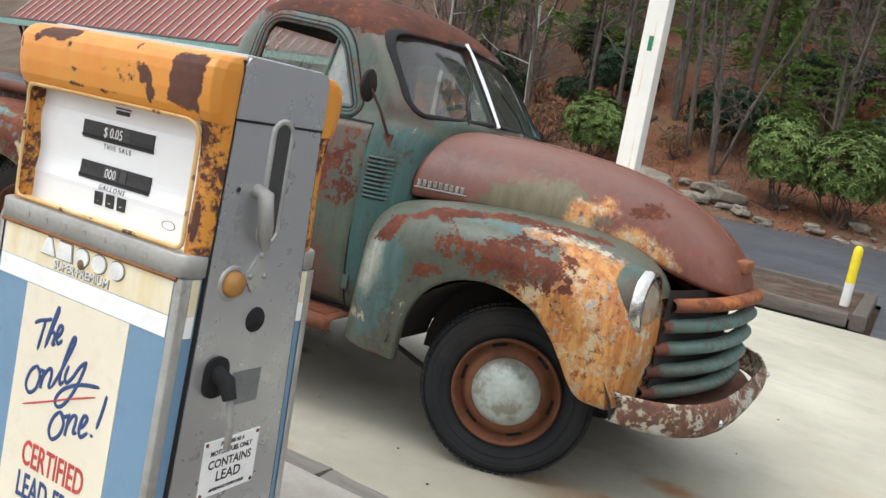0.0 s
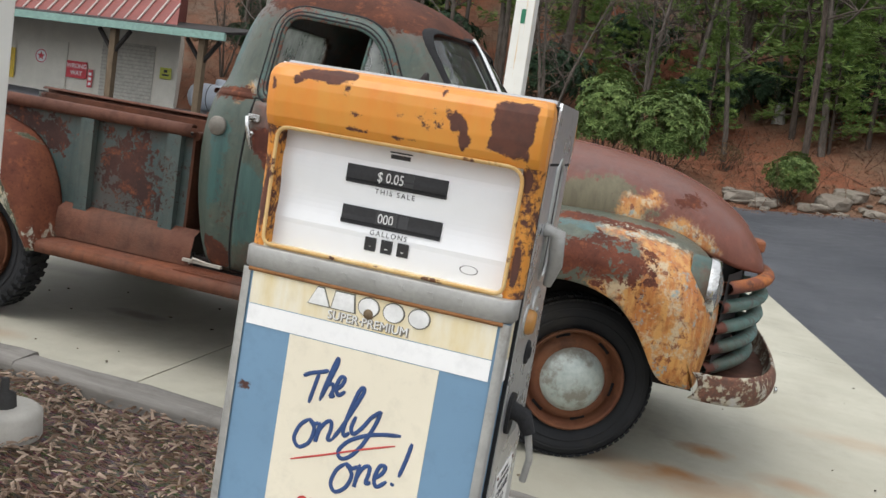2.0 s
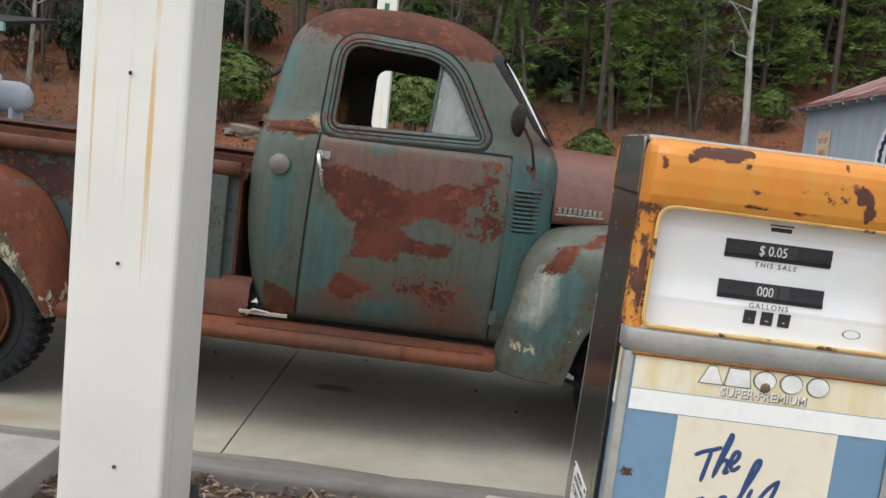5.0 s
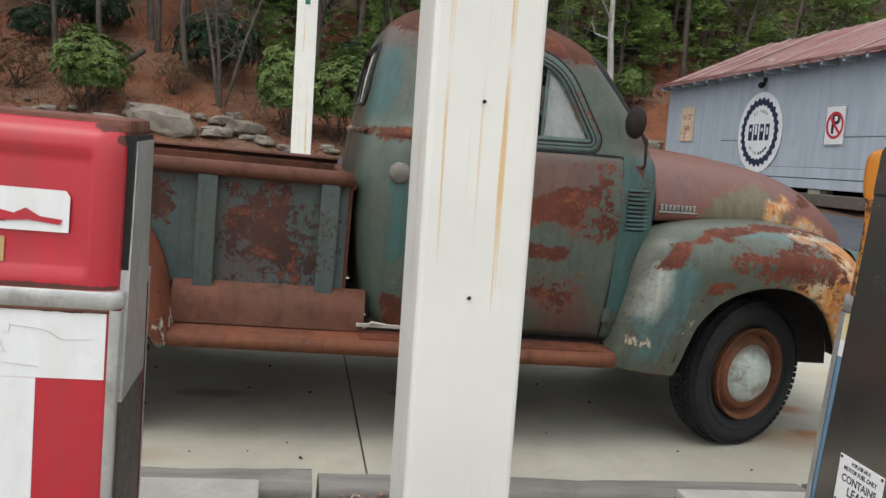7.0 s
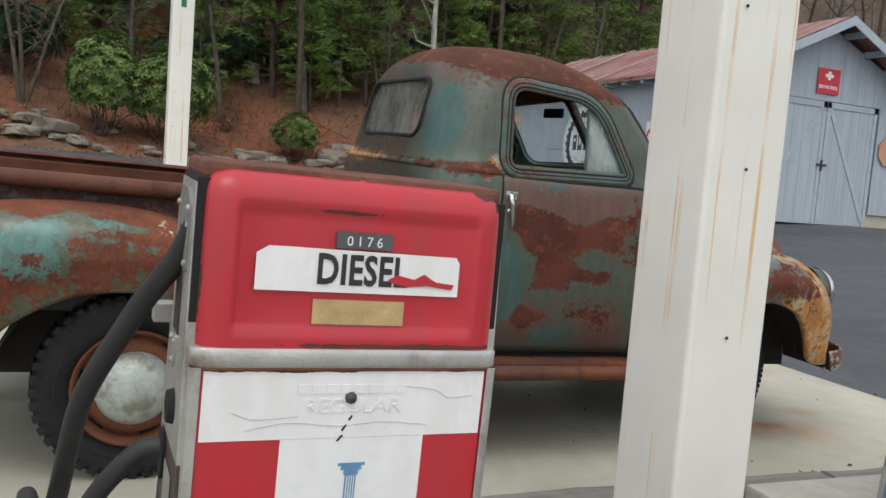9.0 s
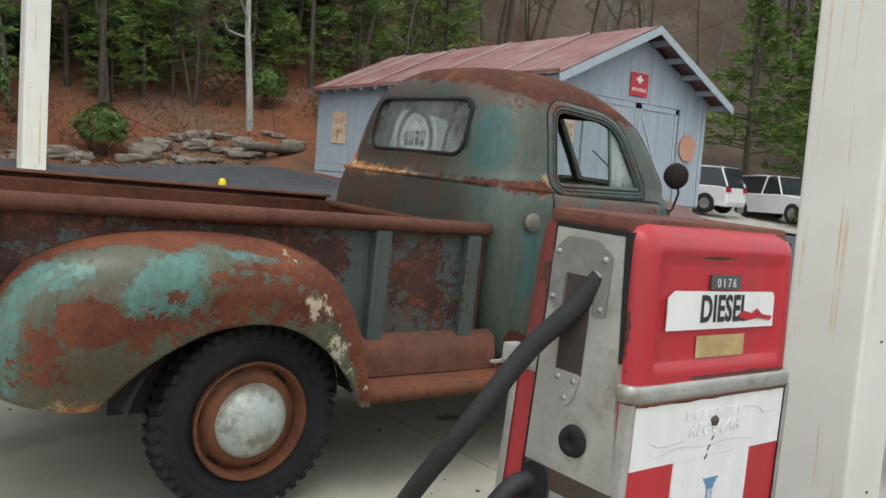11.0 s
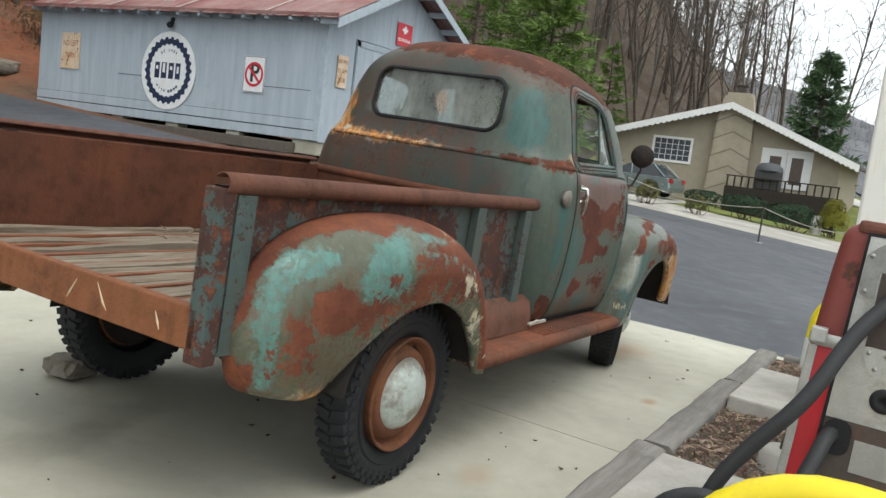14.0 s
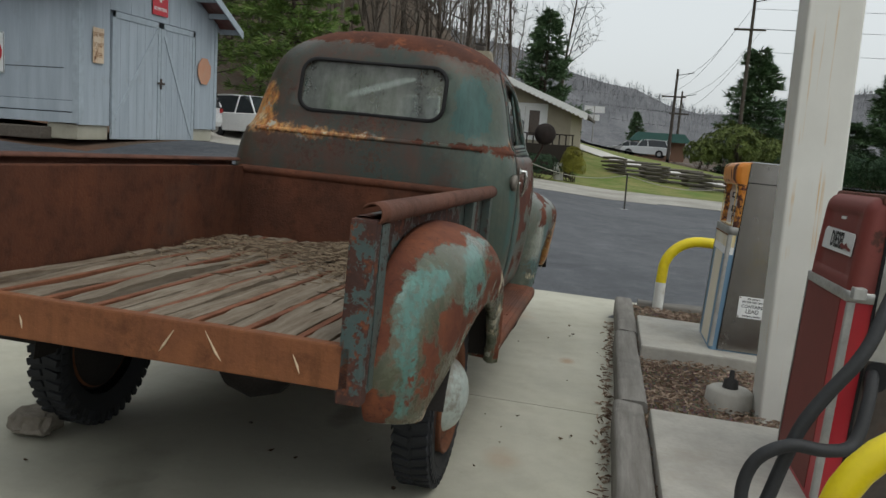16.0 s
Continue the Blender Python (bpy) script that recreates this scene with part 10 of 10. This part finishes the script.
def stand(ob, x, y, turn=0.0, k=1.0, dz=0.0, kx=1.0):
    """Puts the first of a kind in its place, or a copy of it."""
    m = pose(x, y, far_z(x, y) + dz, 0, 0, turn) @ Matrix.Diagonal((k * kx, k * kx, k, 1))
    return copy_thing(ob, m)


def first(ob, x, y, turn=0.0, k=1.0, dz=0.0):
    ob.matrix_basis = pose(x, y, far_z(x, y) + dz, 0, 0, turn) @ Matrix.Diagonal((k, k, k, 1))
    return ob


# boulders along the foot of the bank
BOULDER = stone_mat("mossy_bank_stone", (0.15, 0.130, 0.105), (0.30, 0.27, 0.225))
boulders = [rock_mesh(11 + k, 0.5, 0.36, 0.20 if k % 2 else 0.26, 3) for k in range(6)]
for me in boulders:
    me.materials.clear()
    me.materials.append(BOULDER)
rnd = random.Random(77)
spots = [(-2.9, 20.9, 2.3), (-1.4, 20.8, 1.3), (-0.6, 21.2, 1.5), (-1.2, 21.6, 1.2), (-0.1, 20.7, 0.9), (4.9, 21.2, 1.5), (5.4, 20.9, 0.9), (7.2, 21.1, 1.5), (7.7, 21.5, 1.1), (6.9, 20.7, 0.8), (9.8, 20.6, 1.1), (8.9, 21.4, 1.2), (10.2, 21.3, 0.9), (9.2, 22.3, 1.3),
         (-4.2, 20.9, 1.2), (-6.0, 21.4, 1.0), (-3.5, 21.9, 1.3), (1.9, 20.6, 0.6), (3.9, 20.6, 0.7), (8.2, 20.4, 0.8), (11.6, 20.8, 1.0), (12.6, 20.2, 0.8)]
spots += [(rnd.uniform(-7, 13), 20.0 + abs(rnd.gauss(0.6, 0.9)), rnd.uniform(0.22, 0.7)) for _ in range(70)]
for k, (x, y, s) in enumerate(spots):
    y += 0.8 * math.sin(x * 0.35) * 0.6 - 0.1
    s *= 0.8
    m = pose(x, y, ground_z(x, y) + 0.03 * s, rnd.uniform(-8, 8), rnd.uniform(-8, 8), rnd.uniform(0, 360)) @ Matrix.Diagonal((s, s * rnd.uniform(0.8, 1.2), s * rnd.uniform(0.7, 1.0), 1))
    tagged(part("boulder", boulders[k % 6], BOULDER, m=m), "broad flat mossy boulder on the bank" if s > 1 else "grey mossy boulder on the bank", "rock", "boulders on the bank")
logm = Mesh().tube([(-1.3, 0, 0.1), (-0.4, 0.05, 0.13), (0.5, -0.03, 0.12), (1.2, 0.04, 0.15)], [0.11, 0.13, 0.12, 0.09], 10)
tagged(part("fallen_log", logm, BARK_GREY, m=gp(10.9, 19.9, 0.05, 12)), "grey fallen log at the edge of the asphalt", "log", "logs on the bank")
tagged(part("fallen_log", logm, BARK_DARK, m=gp(-4.6, 23.6, 0.1, 60) @ pose(0, 0, 0.3, 0, -24, 0)), "dark broken log leaning on the bank", "log", "logs on the bank")
tagged(part("fallen_log", logm, BARK_GREY, m=gp(2.5, 25.5, 0.1, 20) @ pose(0, 0, 0.1, 0, -10, 0)), "grey fallen log among brown leaves", "log", "logs on the bank")
st_ = Mesh().lathe([(0.25, -0.2), (0.19, 0.1), (0.16, 0.5), (0.15, 0.62), (0.0001, 0.55)], "z", 12)
tagged(part("stump", st_, BARK_PALE, m=gp(6.0, 28.0, 0.1)), "pale broken tree stump on the hillside", "stump")

# shrubs
SA = first(shrub("rhododendron", 1, 2.1, 2.5, LEAF_RHODO, "light green rhododendron shrub on the bank", 620, 0.16), 0.6, 21.6, 0, 1.2)
for x, y, k, a, kx in ((2.4, 21.7, 0.98, 80, 1.15), (-5.0, 21.6, 0.80, 160, 1.25), (6.1, 21.5, 0.50, 40, 1.35), (-8.4, 21.5, 0.5, 10, 1.2), (12.0, 23.0, 0.5, 100, 1.2)):
    stand(SA, x, y, a, k, 0, kx)
SD = first(shrub("rhododendron", 2, 3.2, 2.4, LEAF_DARK, "dark green rhododendron thicket under the trees", 520, 0.20), -1.8, 25.0)
for x, y, k, a in ((3.4, 26.5, 1.0, 50), (8.0, 27.0, 1.1, 120), (5.4, 28.5, 0.9, 10), (-6.5, 27.0, 1.0, 200), (-11, 25.5, 1.0, 33), (12.5, 26.5, 0.9, 70), (0.5, 29.5, 1.1, 5), (16, 29, 1.2, 99)):
    stand(SD, x, y, a, k)
SB = first(shrub("winter_shrub", 3, 2.2, 1.5, LEAF_BROWN, "reddish-brown winter shrub on the bank", 260, 0.10, group="winter shrubs"), -7.4, 23.0)
for x, y, k, a in ((10.8, 24.0, 0.9, 60), (-3.0, 23.5, 0.7, 20), (4.3, 23.6, 0.6, 80), (13.5, 21.5, 0.8, 10)):
    stand(SB, x, y, a, k)

# trees of the wooded bank
T1 = first(bare_tree("bare_tree", 5, 13.0, 0.115, BARK_GREY, "tall bare grey tree on the wooded hillside", 0.25, 14), -4.0, 26.5)
T2 = first(bare_tree("bare_tree", 6, 15.0, 0.15, BARK_DARK, "tall bare dark-barked tree on the wooded hillside", 0.42), 4.6, 30.0)
T3 = first(bare_tree("bare_tree", 7, 10.0, 0.10, BARK_GREY, "slender bare grey tree on the wooded hillside", 0.22, 16), 1.3, 25.4)
T4 = first(bare_tree("bare_tree", 8, 7.0, 0.085, BARK_GREY, "several-stemmed bare grey tree leaning over the bank", 0.25, 9, 5, 0.06, 3), -1.5, 22.6, 0)
T5 = first(bare_tree("bare_tree", 9, 12.0, 0.13, BARK_PALE, "pale lichened tree standing by the bank's foot", 0.30, 12), 10.9, 22.0)
P1 = first(conifer("pine_tree", 12, 9.0, 0.12, LEAF_PINE, "young green pine with level feathery boughs", 0.10, 0.30, 64, 14, 9, 0.40, width=0.06), 6.4, 26.5)
P2 = first(conifer("pine_tree", 13, 12.0, 0.17, LEAF_PINE, "green pine with open feathery boughs", 0.18, 0.25, 80, 14, 9, 0.46, width=0.06), 11.5, 29.0)
S1 = first(conifer("spruce_tree", 14, 8.0, 0.14, LEAF_SPRUCE, "soft dark green spruce beside the bungalow", 0.04, 0.30, 150, 15, 8, 0.42, 0.0, 0.8, 0.6, 0.07), 45.0, 3.0)
F1 = first(bare_tree("bare_tree", 31, 14.0, 0.105, BARK_GREY, "tall bare grey tree far up the wooded hillside", 0.28, 11, 3, 0.07, 1, 6), 44.0, 24.0)
F2 = first(bare_tree("bare_tree", 32, 15.0, 0.12, BARK_DARK, "tall bare dark tree far up the wooded hillside", 0.35, 11, 3, 0.07, 1, 6), 47.0, 27.0)
F3 = first(bare_tree("bare_tree", 33, 12.0, 0.075, BARK_GREY, "slender bare tree far up the wooded hillside", 0.22, 12, 3, 0.09, 1, 6), 41.0, 26.0)
far_trees = []
taken = [(-1.5, 22.6), (10.9, 22.0), (6.4, 26.5), (0.6, 21.6), (2.3, 21.7), (-5, 21.6)]


def free(x, y, d):
    if 8.8 < x < 19.5 and 5.5 < y < 21.0 or -30 < x < -8.5 and y < 27:
        return False
    if any((x - a) ** 2 + (y - b) ** 2 < d * d for a, b in taken):
        return False
    taken.append((x, y))
    return True


kinds = [T1, T2, T3, T1, T3, T2, T1]
for k in range(250):
    x, y = rnd.uniform(-32, 34), 22.6 + 22 * rnd.random() ** 1.2
    if x > 20 and y < 26 and x < 30:
        continue
    if free(x, y, 1.6):
        if y < 33:
            stand(kinds[k % 7] if k % 11 else T4, x, y, rnd.uniform(0, 360), rnd.uniform(0.75, 1.15))
        else:
            far_trees.append(pose(x, y, ground_z(x, y), 0, 0, rnd.uniform(0, 360)))
for x, y, k, a in ((8.6, 25.5, 0.55, 40), (3.6, 24.8, 0.42, 80), (12.8, 25.5, 0.7, 10), (14.5, 28.5, 1.0, 200), (9.5, 31.0, 1.0, 90), (17.5, 26.5, 0.9, 30), (-3.2, 28.0, 0.7, 60), (-0.6, 27.0, 0.5, 10), (-8.5, 29.0, 0.8, 44), (2.0, 32.0, 1.0, 71), (20.5, 24.0, 0.9, 15), (22.5, 28.0, 1.0, 150), (-14.0, 30.0, 0.9, 8), (6.2, 34.0, 1.1, 31), (13.0, 35.0, 1.1, 5), (-5.5, 34, 1.0, 70), (7.6, 29.0, 0.9, 22), (10.2, 27.4, 0.75, 61), (5.0, 30.0, 0.8, 35), (15.6, 31.5, 1.0, 77), (12.0, 32.5, 0.9, 3), (18.5, 30.0, 1.0, 54), (0.8, 27.6, 0.5, 19), (8.2, 33.0, 1.0, 47), (3.0, 28.6, 0.7, 26), (-2.0, 31.5, 0.9, 9), (4.5, 35.0, 1.5, 20), (9.0, 37.0, 1.6, 40), (14.5, 36.5, 1.5, 60), (-1.0, 36.0, 1.5, 80), (-6.5, 37.5, 1.6, 100), (20.0, 34.5, 1.5, 4), (-11.0, 34.0, 1.4, 24), (1.8, 38.5, 1.7, 44), (17.5, 39.0, 1.7, 64), (11.5, 41.0, 1.8, 84), (25.0, 31.0, 1.3, 12), (29.0, 34.0, 1.4, 32), (9.5, 25.2, 0.7, 33), (12.2, 24.8, 0.75, 66), (14.6, 26.0, 0.85, 99), (7.4, 25.0, 0.5, 18), (16.5, 24.5, 0.8, 51)):
    stand(P1 if a % 4 else P2, x, y, a, k)

for x, y, k, ob in ((-12.2, 24.4, 0.5, SB), (-13.6, 25.6, 0.6, SB), (-15.0, 27.2, 0.7, SD), (-12.6, 27.8, 0.6, SD), (-16.0, 30.0, 0.9, SD), (-13.4, 30.0, 0.8, SB), (-17.2, 27.5, 0.7, SB), (-10.5, 24.6, 0.55, SD), (-8.0, 26.4, 0.6, SD), (-13.0, 29.0, 0.8, SD), (-9.0, 31.0, 1.0, SD), (-6.4, 24.4, 0.55, SB), (-10.0, 27.6, 0.6, SB), (-12.0, 26.6, 0.7, SB)):
    stand(ob, x, y, 57 * k * x, k)
for x, y, k, ob in ((-12.6, 24.0, 0.75, T5), (-13.2, 26.2, 0.8, T3), (-14.8, 25.2, 0.7, T4), (-14.2, 28.4, 0.9, T1), (-16.2, 28.8, 1.0, T3), (-12.0, 25.8, 0.7, T4), (-15.6, 31.6, 1.0, T2), (-8.8, 24.2, 0.8, T5), (-7.2, 26.0, 0.9, T1), (-10.8, 28.0, 0.9, T2), (-9.6, 25.6, 0.8, T4), (-6.2, 28.4, 1.0, T3), (-12.2, 27.4, 1.0, T1), (-14.5, 31.0, 1.1, T2)):
    stand(ob, x, y, 71 * x, k)

# thin undergrowth of bare stems and brown leaves
brush = Mesh()
for k in range(2600):
    x, y = rnd.uniform(-30, 32), 20.9 + 24 * rnd.random() ** 1.5
    if 8.8 < x < 19.5 and y < 21.0 or -30 < x < -8.5 and y < 22.8:
        continue
    z = ground_z(x, y)
    L = rnd.uniform(0.4, 1.9)
    b = limb(brush, (x, y, z - 0.05), unit(rnd, 1.6), L, rnd.uniform(0.006, 0.016), rnd, 3, 3, 0.0, 0.3)
    for j in range(3):
        limb(brush, b[rnd.randint(1, 3)], unit(rnd, 0.8), L * 0.45, 0.006, rnd, 3, 2, 0.0, 0.4)
tagged(part("undergrowth", brush, BRUSH), "thin bare red-brown undergrowth of the bank", "undergrowth", kind="stuff")
litter = Mesh()
for k in range(9000):
    x, y = rnd.uniform(-12, 16), 19.6 + 8 * rnd.random() ** 1.4 + 0.8 * math.sin(rnd.uniform(0, 6))
    if x > 9.5 and y < 21:
        continue
    p, d, e = Vector((x, y, ground_z(x, y) - 0.02)), unit(rnd), unit(rnd)
    d.z *= 0.35
    s = rnd.uniform(0.03, 0.075)
    litter.add([p - d * s, p + e * s * 0.5 + Vector((0, 0, 0.035)), p + d * s, p - e * s * 0.5 + Vector((0, 0, 0.02))], [(0, 1, 2, 3)])
tagged(part("leaf_litter", litter, leaf_mat("fallen_leaves", (0.15, 0.065, 0.035), (0.30, 0.19, 0.115))), "fallen brown leaves and pine straw on the bank", "leaves", kind="stuff")

# woods above the bungalow and beyond
for k in range(210):
    x, y = rnd.uniform(36, 100), 9 + 46 * rnd.random()
    if x < 50 and y < 15:
        continue
    m = pose(x, y, far_z(x, y), 0, 0, rnd.uniform(0, 360)) @ Matrix.Diagonal((1.05, 1.05, rnd.uniform(0.9, 1.3), 1))
    if x < 60 and k % 4 == 0:
        copy_thing((F1, F2, F3)[k % 3], m)
    else:
        far_trees.append(m)


# tall bare trees with wide crowns just behind the bungalow
G1 = first(bare_tree("bare_tree", 51, 15.0, 0.17, BARK_GREY, "tall wide-crowned bare tree behind the bungalow", 0.20, 17, 5, 0.08, 1, 7, 1.25, (0.7, 1.7)), 47.5, 8.0)
G2 = first(bare_tree("bare_tree", 52, 16.0, 0.14, BARK_DARK, "leaning dark bare tree behind the bungalow", 0.25, 16, 5, 0.12, 1, 7, 1.15, (0.8, 1.8)), 49.5, 11.0)
G3 = first(bare_tree("bare_tree", 53, 14.0, 0.12, BARK_GREY, "forked bare grey tree behind the bungalow", 0.30, 9, 5, 0.07, 2, 7, 1.2, (0.8, 1.6)), 46.0, 13.0)
rnd = random.Random(91)
stood = [(47.5, 8.0), (49.5, 11.0), (46.0, 13.0), (45.0, 3.0)]
for k in range(400):
    x, y = rnd.uniform(42, 60), rnd.uniform(2.5, 26)
    if y < 8 and x < 51.5 or len(stood) > 36 or any((x - a) ** 2 + (y - b) ** 2 < 2.6 for a, b in stood):
        continue
    stood.append((x, y))
    stand((G1, G2, G3)[k % 3], x, y, rnd.uniform(0, 360), rnd.uniform(0.75, 1.1))


def joined(name, part_name, material, label):
    """Many far trees in one mesh."""
    vs, fs, o = [], [], 0
    for i, m in enumerate(far_trees):
        me = next(c for c in (F1, F2, F3)[i % 3].children if c.name.startswith(part_name)).data
        co = np.empty(len(me.vertices) * 3, dtype=np.float32)
        me.vertices.foreach_get("co", co)
        q = np.empty(len(me.loops), dtype=np.int32)
        me.loops.foreach_get("vertex_index", q)
        a = np.array(m)
        vs.append(co.reshape(-1, 3) @ a[:3, :3].T + a[:3, 3])
        fs.append(q + o)
        o += len(me.vertices)
    v, f = np.concatenate(vs), np.concatenate(fs)
    me = bpy.data.meshes.new(name)
    me.vertices.add(len(v))
    me.vertices.foreach_set("co", v.ravel())
    me.loops.add(len(f))
    me.loops.foreach_set("vertex_index", f)
    me.polygons.add(len(f) // 4)
    me.polygons.foreach_set("loop_start", np.arange(0, len(f), 4, dtype=np.int32))
    me.update(calc_edges=True)
    me.materials.append(material)
    tagged(new(name, me), label, "woods", kind="stuff")


joined("hill_trunks", "trunk", bark_mat("pale_grey_bark", (0.12, 0.105, 0.09), (0.26, 0.235, 0.205)), "grey trunks of the bare woods up the hill")
joined("hill_twigs", "crown", bark_mat("grey_twigs", (0.17, 0.145, 0.125), (0.29, 0.255, 0.225)), "bare twigs of the woods up the hill")
first(conifer("pine_tree", 44, 11.0, 0.16, LEAF_PINE, "broad soft green pine beside the drive", 0.10, 0.27, 130, 15, 10, 0.50, 0.05, 0.75, 0.5, 0.05), 33.0, 13.4)
for x, y, k, ob in ((31.5, 16.5, 0.8, P2), (38.0, 17.0, 0.9, P2), (41.5, 20.5, 0.8, P1), (43.0, 14.0, 0.7, P1)):
    stand(ob, x, y, 40 * k, k)
stand(S1, 70, -12.6, 70, 1.38, 0, 1.25)
stand(S1, 68, -22.5, 10, 1.25, 0, 1.3)
stand(S1, 120, -3.7, 33, 0.85, 0, 1.0)
stand(S1, 70, -20.0, 130, 0.7, 0, 1.4)
SY = first(shrub("roadside_bush", 24, 2.6, 2.0, leaf_mat("olive_bush_leaf", (0.075, 0.105, 0.028), (0.17, 0.20, 0.06)), "broad olive-green bush beside the highway", 420, 0.16, "bush", group="roadside bushes"), 60.0, -7.4, 0, 1.3)
for x, y, k, a in ((61, -9.6, 1.7, 70), (63, -12.2, 1.5, 120), (60, -14.6, 1.4, 33)):
    stand(SY, x, y, a, k)
for x, y, k, a in ((52, -12.6, 0.9, 120), (53, -15.4, 1.0, 20), (48, -16.6, 1.0, 60)):
    stand(SD, x, y, a, k * 1.3)
HB = first(shrub("garden_bush", 21, 1.3, 1.05, LEAF_BUSH, "rounded olive-green bush on the gravel edge", 260, 0.09, "bush", group="garden bushes"), 26.4, 8.9)
for x, y, k, a, kx in ((26.4, 7.6, 0.8, 30, 1), (26.6, 6.1, 0.85, 90, 1), (26.8, 4.4, 0.7, 10, 1.1), (27.5, 11.5, 0.9, 5, 1)):
    stand(HB, x, y, a, k, 0, kx)
first(shrub("topiary_bush", 22, 1.15, 1.55, leaf_mat("golden_topiary_leaf", (0.17, 0.17, 0.02), (0.30, 0.28, 0.05)), "egg-shaped yellow-green clipped bush", 1100, 0.07, "bush", group="garden bushes"), 31.0, 0.42, 0, 1.0, 0.0)
HD = first(shrub("hedge_bush", 23, 2.3, 1.15, LEAF_DARK, "low dark green hedge bush", 380, 0.10, "bush", group="garden bushes"), 30.0, 1.75)
for x, y, k in ((30.2, 3.4, 0.95), (30.4, 5.0, 0.8)):
    stand(HD, x, y, 50 * x, k)
bl = thing("barrel", gp(31.0, 0.95), "pale grey drum beside the clipped bush", "barrel")
part("drum", Mesh().lathe([(0.0001, 0.72), (0.19, 0.72), (0.20, 0.70), (0.20, 0.36), (0.205, 0.35), (0.20, 0.34), (0.20, 0.0)], "z", 16), plain("drum_grey", (0.48, 0.47, 0.44), 0.7), bl)

# far wooded ridge that closes the valley
rows = []
for i in range(121):
    y = -420 + 8 * i
    top = 16 + 0.32 * clip(y - 10, 0, 140) + 0.05 * clip(-y - 60, 0, 300) + 5 * noise.noise((y * 0.02, 0, 0)) - 3.5 * math.exp(-((y + 22) / 14) ** 2)
    rows.append([(165 + 45 * k + 10 * noise.noise((y * 0.03, k, 1)), y, -2 + (top + 2) * k ** 0.85 + 1.2 * noise.noise((y * 0.1, k * 4, 2)) * k) for k in (0, 0.2, 0.4, 0.6, 0.8, 1.0)] + [(260, y, top * 0.9)])
# Distance haze is put into the ridge's pale bluish grey.
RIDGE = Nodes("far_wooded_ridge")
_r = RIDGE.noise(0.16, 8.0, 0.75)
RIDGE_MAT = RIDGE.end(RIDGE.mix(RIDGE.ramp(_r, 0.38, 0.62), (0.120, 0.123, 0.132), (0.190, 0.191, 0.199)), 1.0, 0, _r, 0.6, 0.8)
tagged(part("backdrop", Mesh().grid(rows), RIDGE_MAT), "wooded ridge across the valley, distance haze put into its grey colour", "ridge", kind="structure")
# Woods lightened in base colour to carry the same haze.
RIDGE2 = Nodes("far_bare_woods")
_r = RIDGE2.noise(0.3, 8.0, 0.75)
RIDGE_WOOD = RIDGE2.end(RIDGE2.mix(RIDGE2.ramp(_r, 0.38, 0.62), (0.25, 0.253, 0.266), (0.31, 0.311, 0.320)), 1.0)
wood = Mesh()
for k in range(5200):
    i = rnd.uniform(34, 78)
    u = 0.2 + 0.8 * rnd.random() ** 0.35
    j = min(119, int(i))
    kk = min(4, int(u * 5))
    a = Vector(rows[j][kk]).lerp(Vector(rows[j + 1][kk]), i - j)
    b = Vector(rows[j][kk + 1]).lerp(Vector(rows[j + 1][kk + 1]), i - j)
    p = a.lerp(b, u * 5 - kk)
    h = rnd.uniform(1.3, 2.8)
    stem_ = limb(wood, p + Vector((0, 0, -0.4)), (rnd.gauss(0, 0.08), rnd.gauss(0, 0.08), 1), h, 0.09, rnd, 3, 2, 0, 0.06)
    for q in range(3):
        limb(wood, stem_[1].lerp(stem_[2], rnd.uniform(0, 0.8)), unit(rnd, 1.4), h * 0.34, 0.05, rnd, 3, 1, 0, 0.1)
tagged(part("far_woods", wood, RIDGE_WOOD), "bare woods on the far ridge, haze put into their grey colour", "woods", kind="stuff")
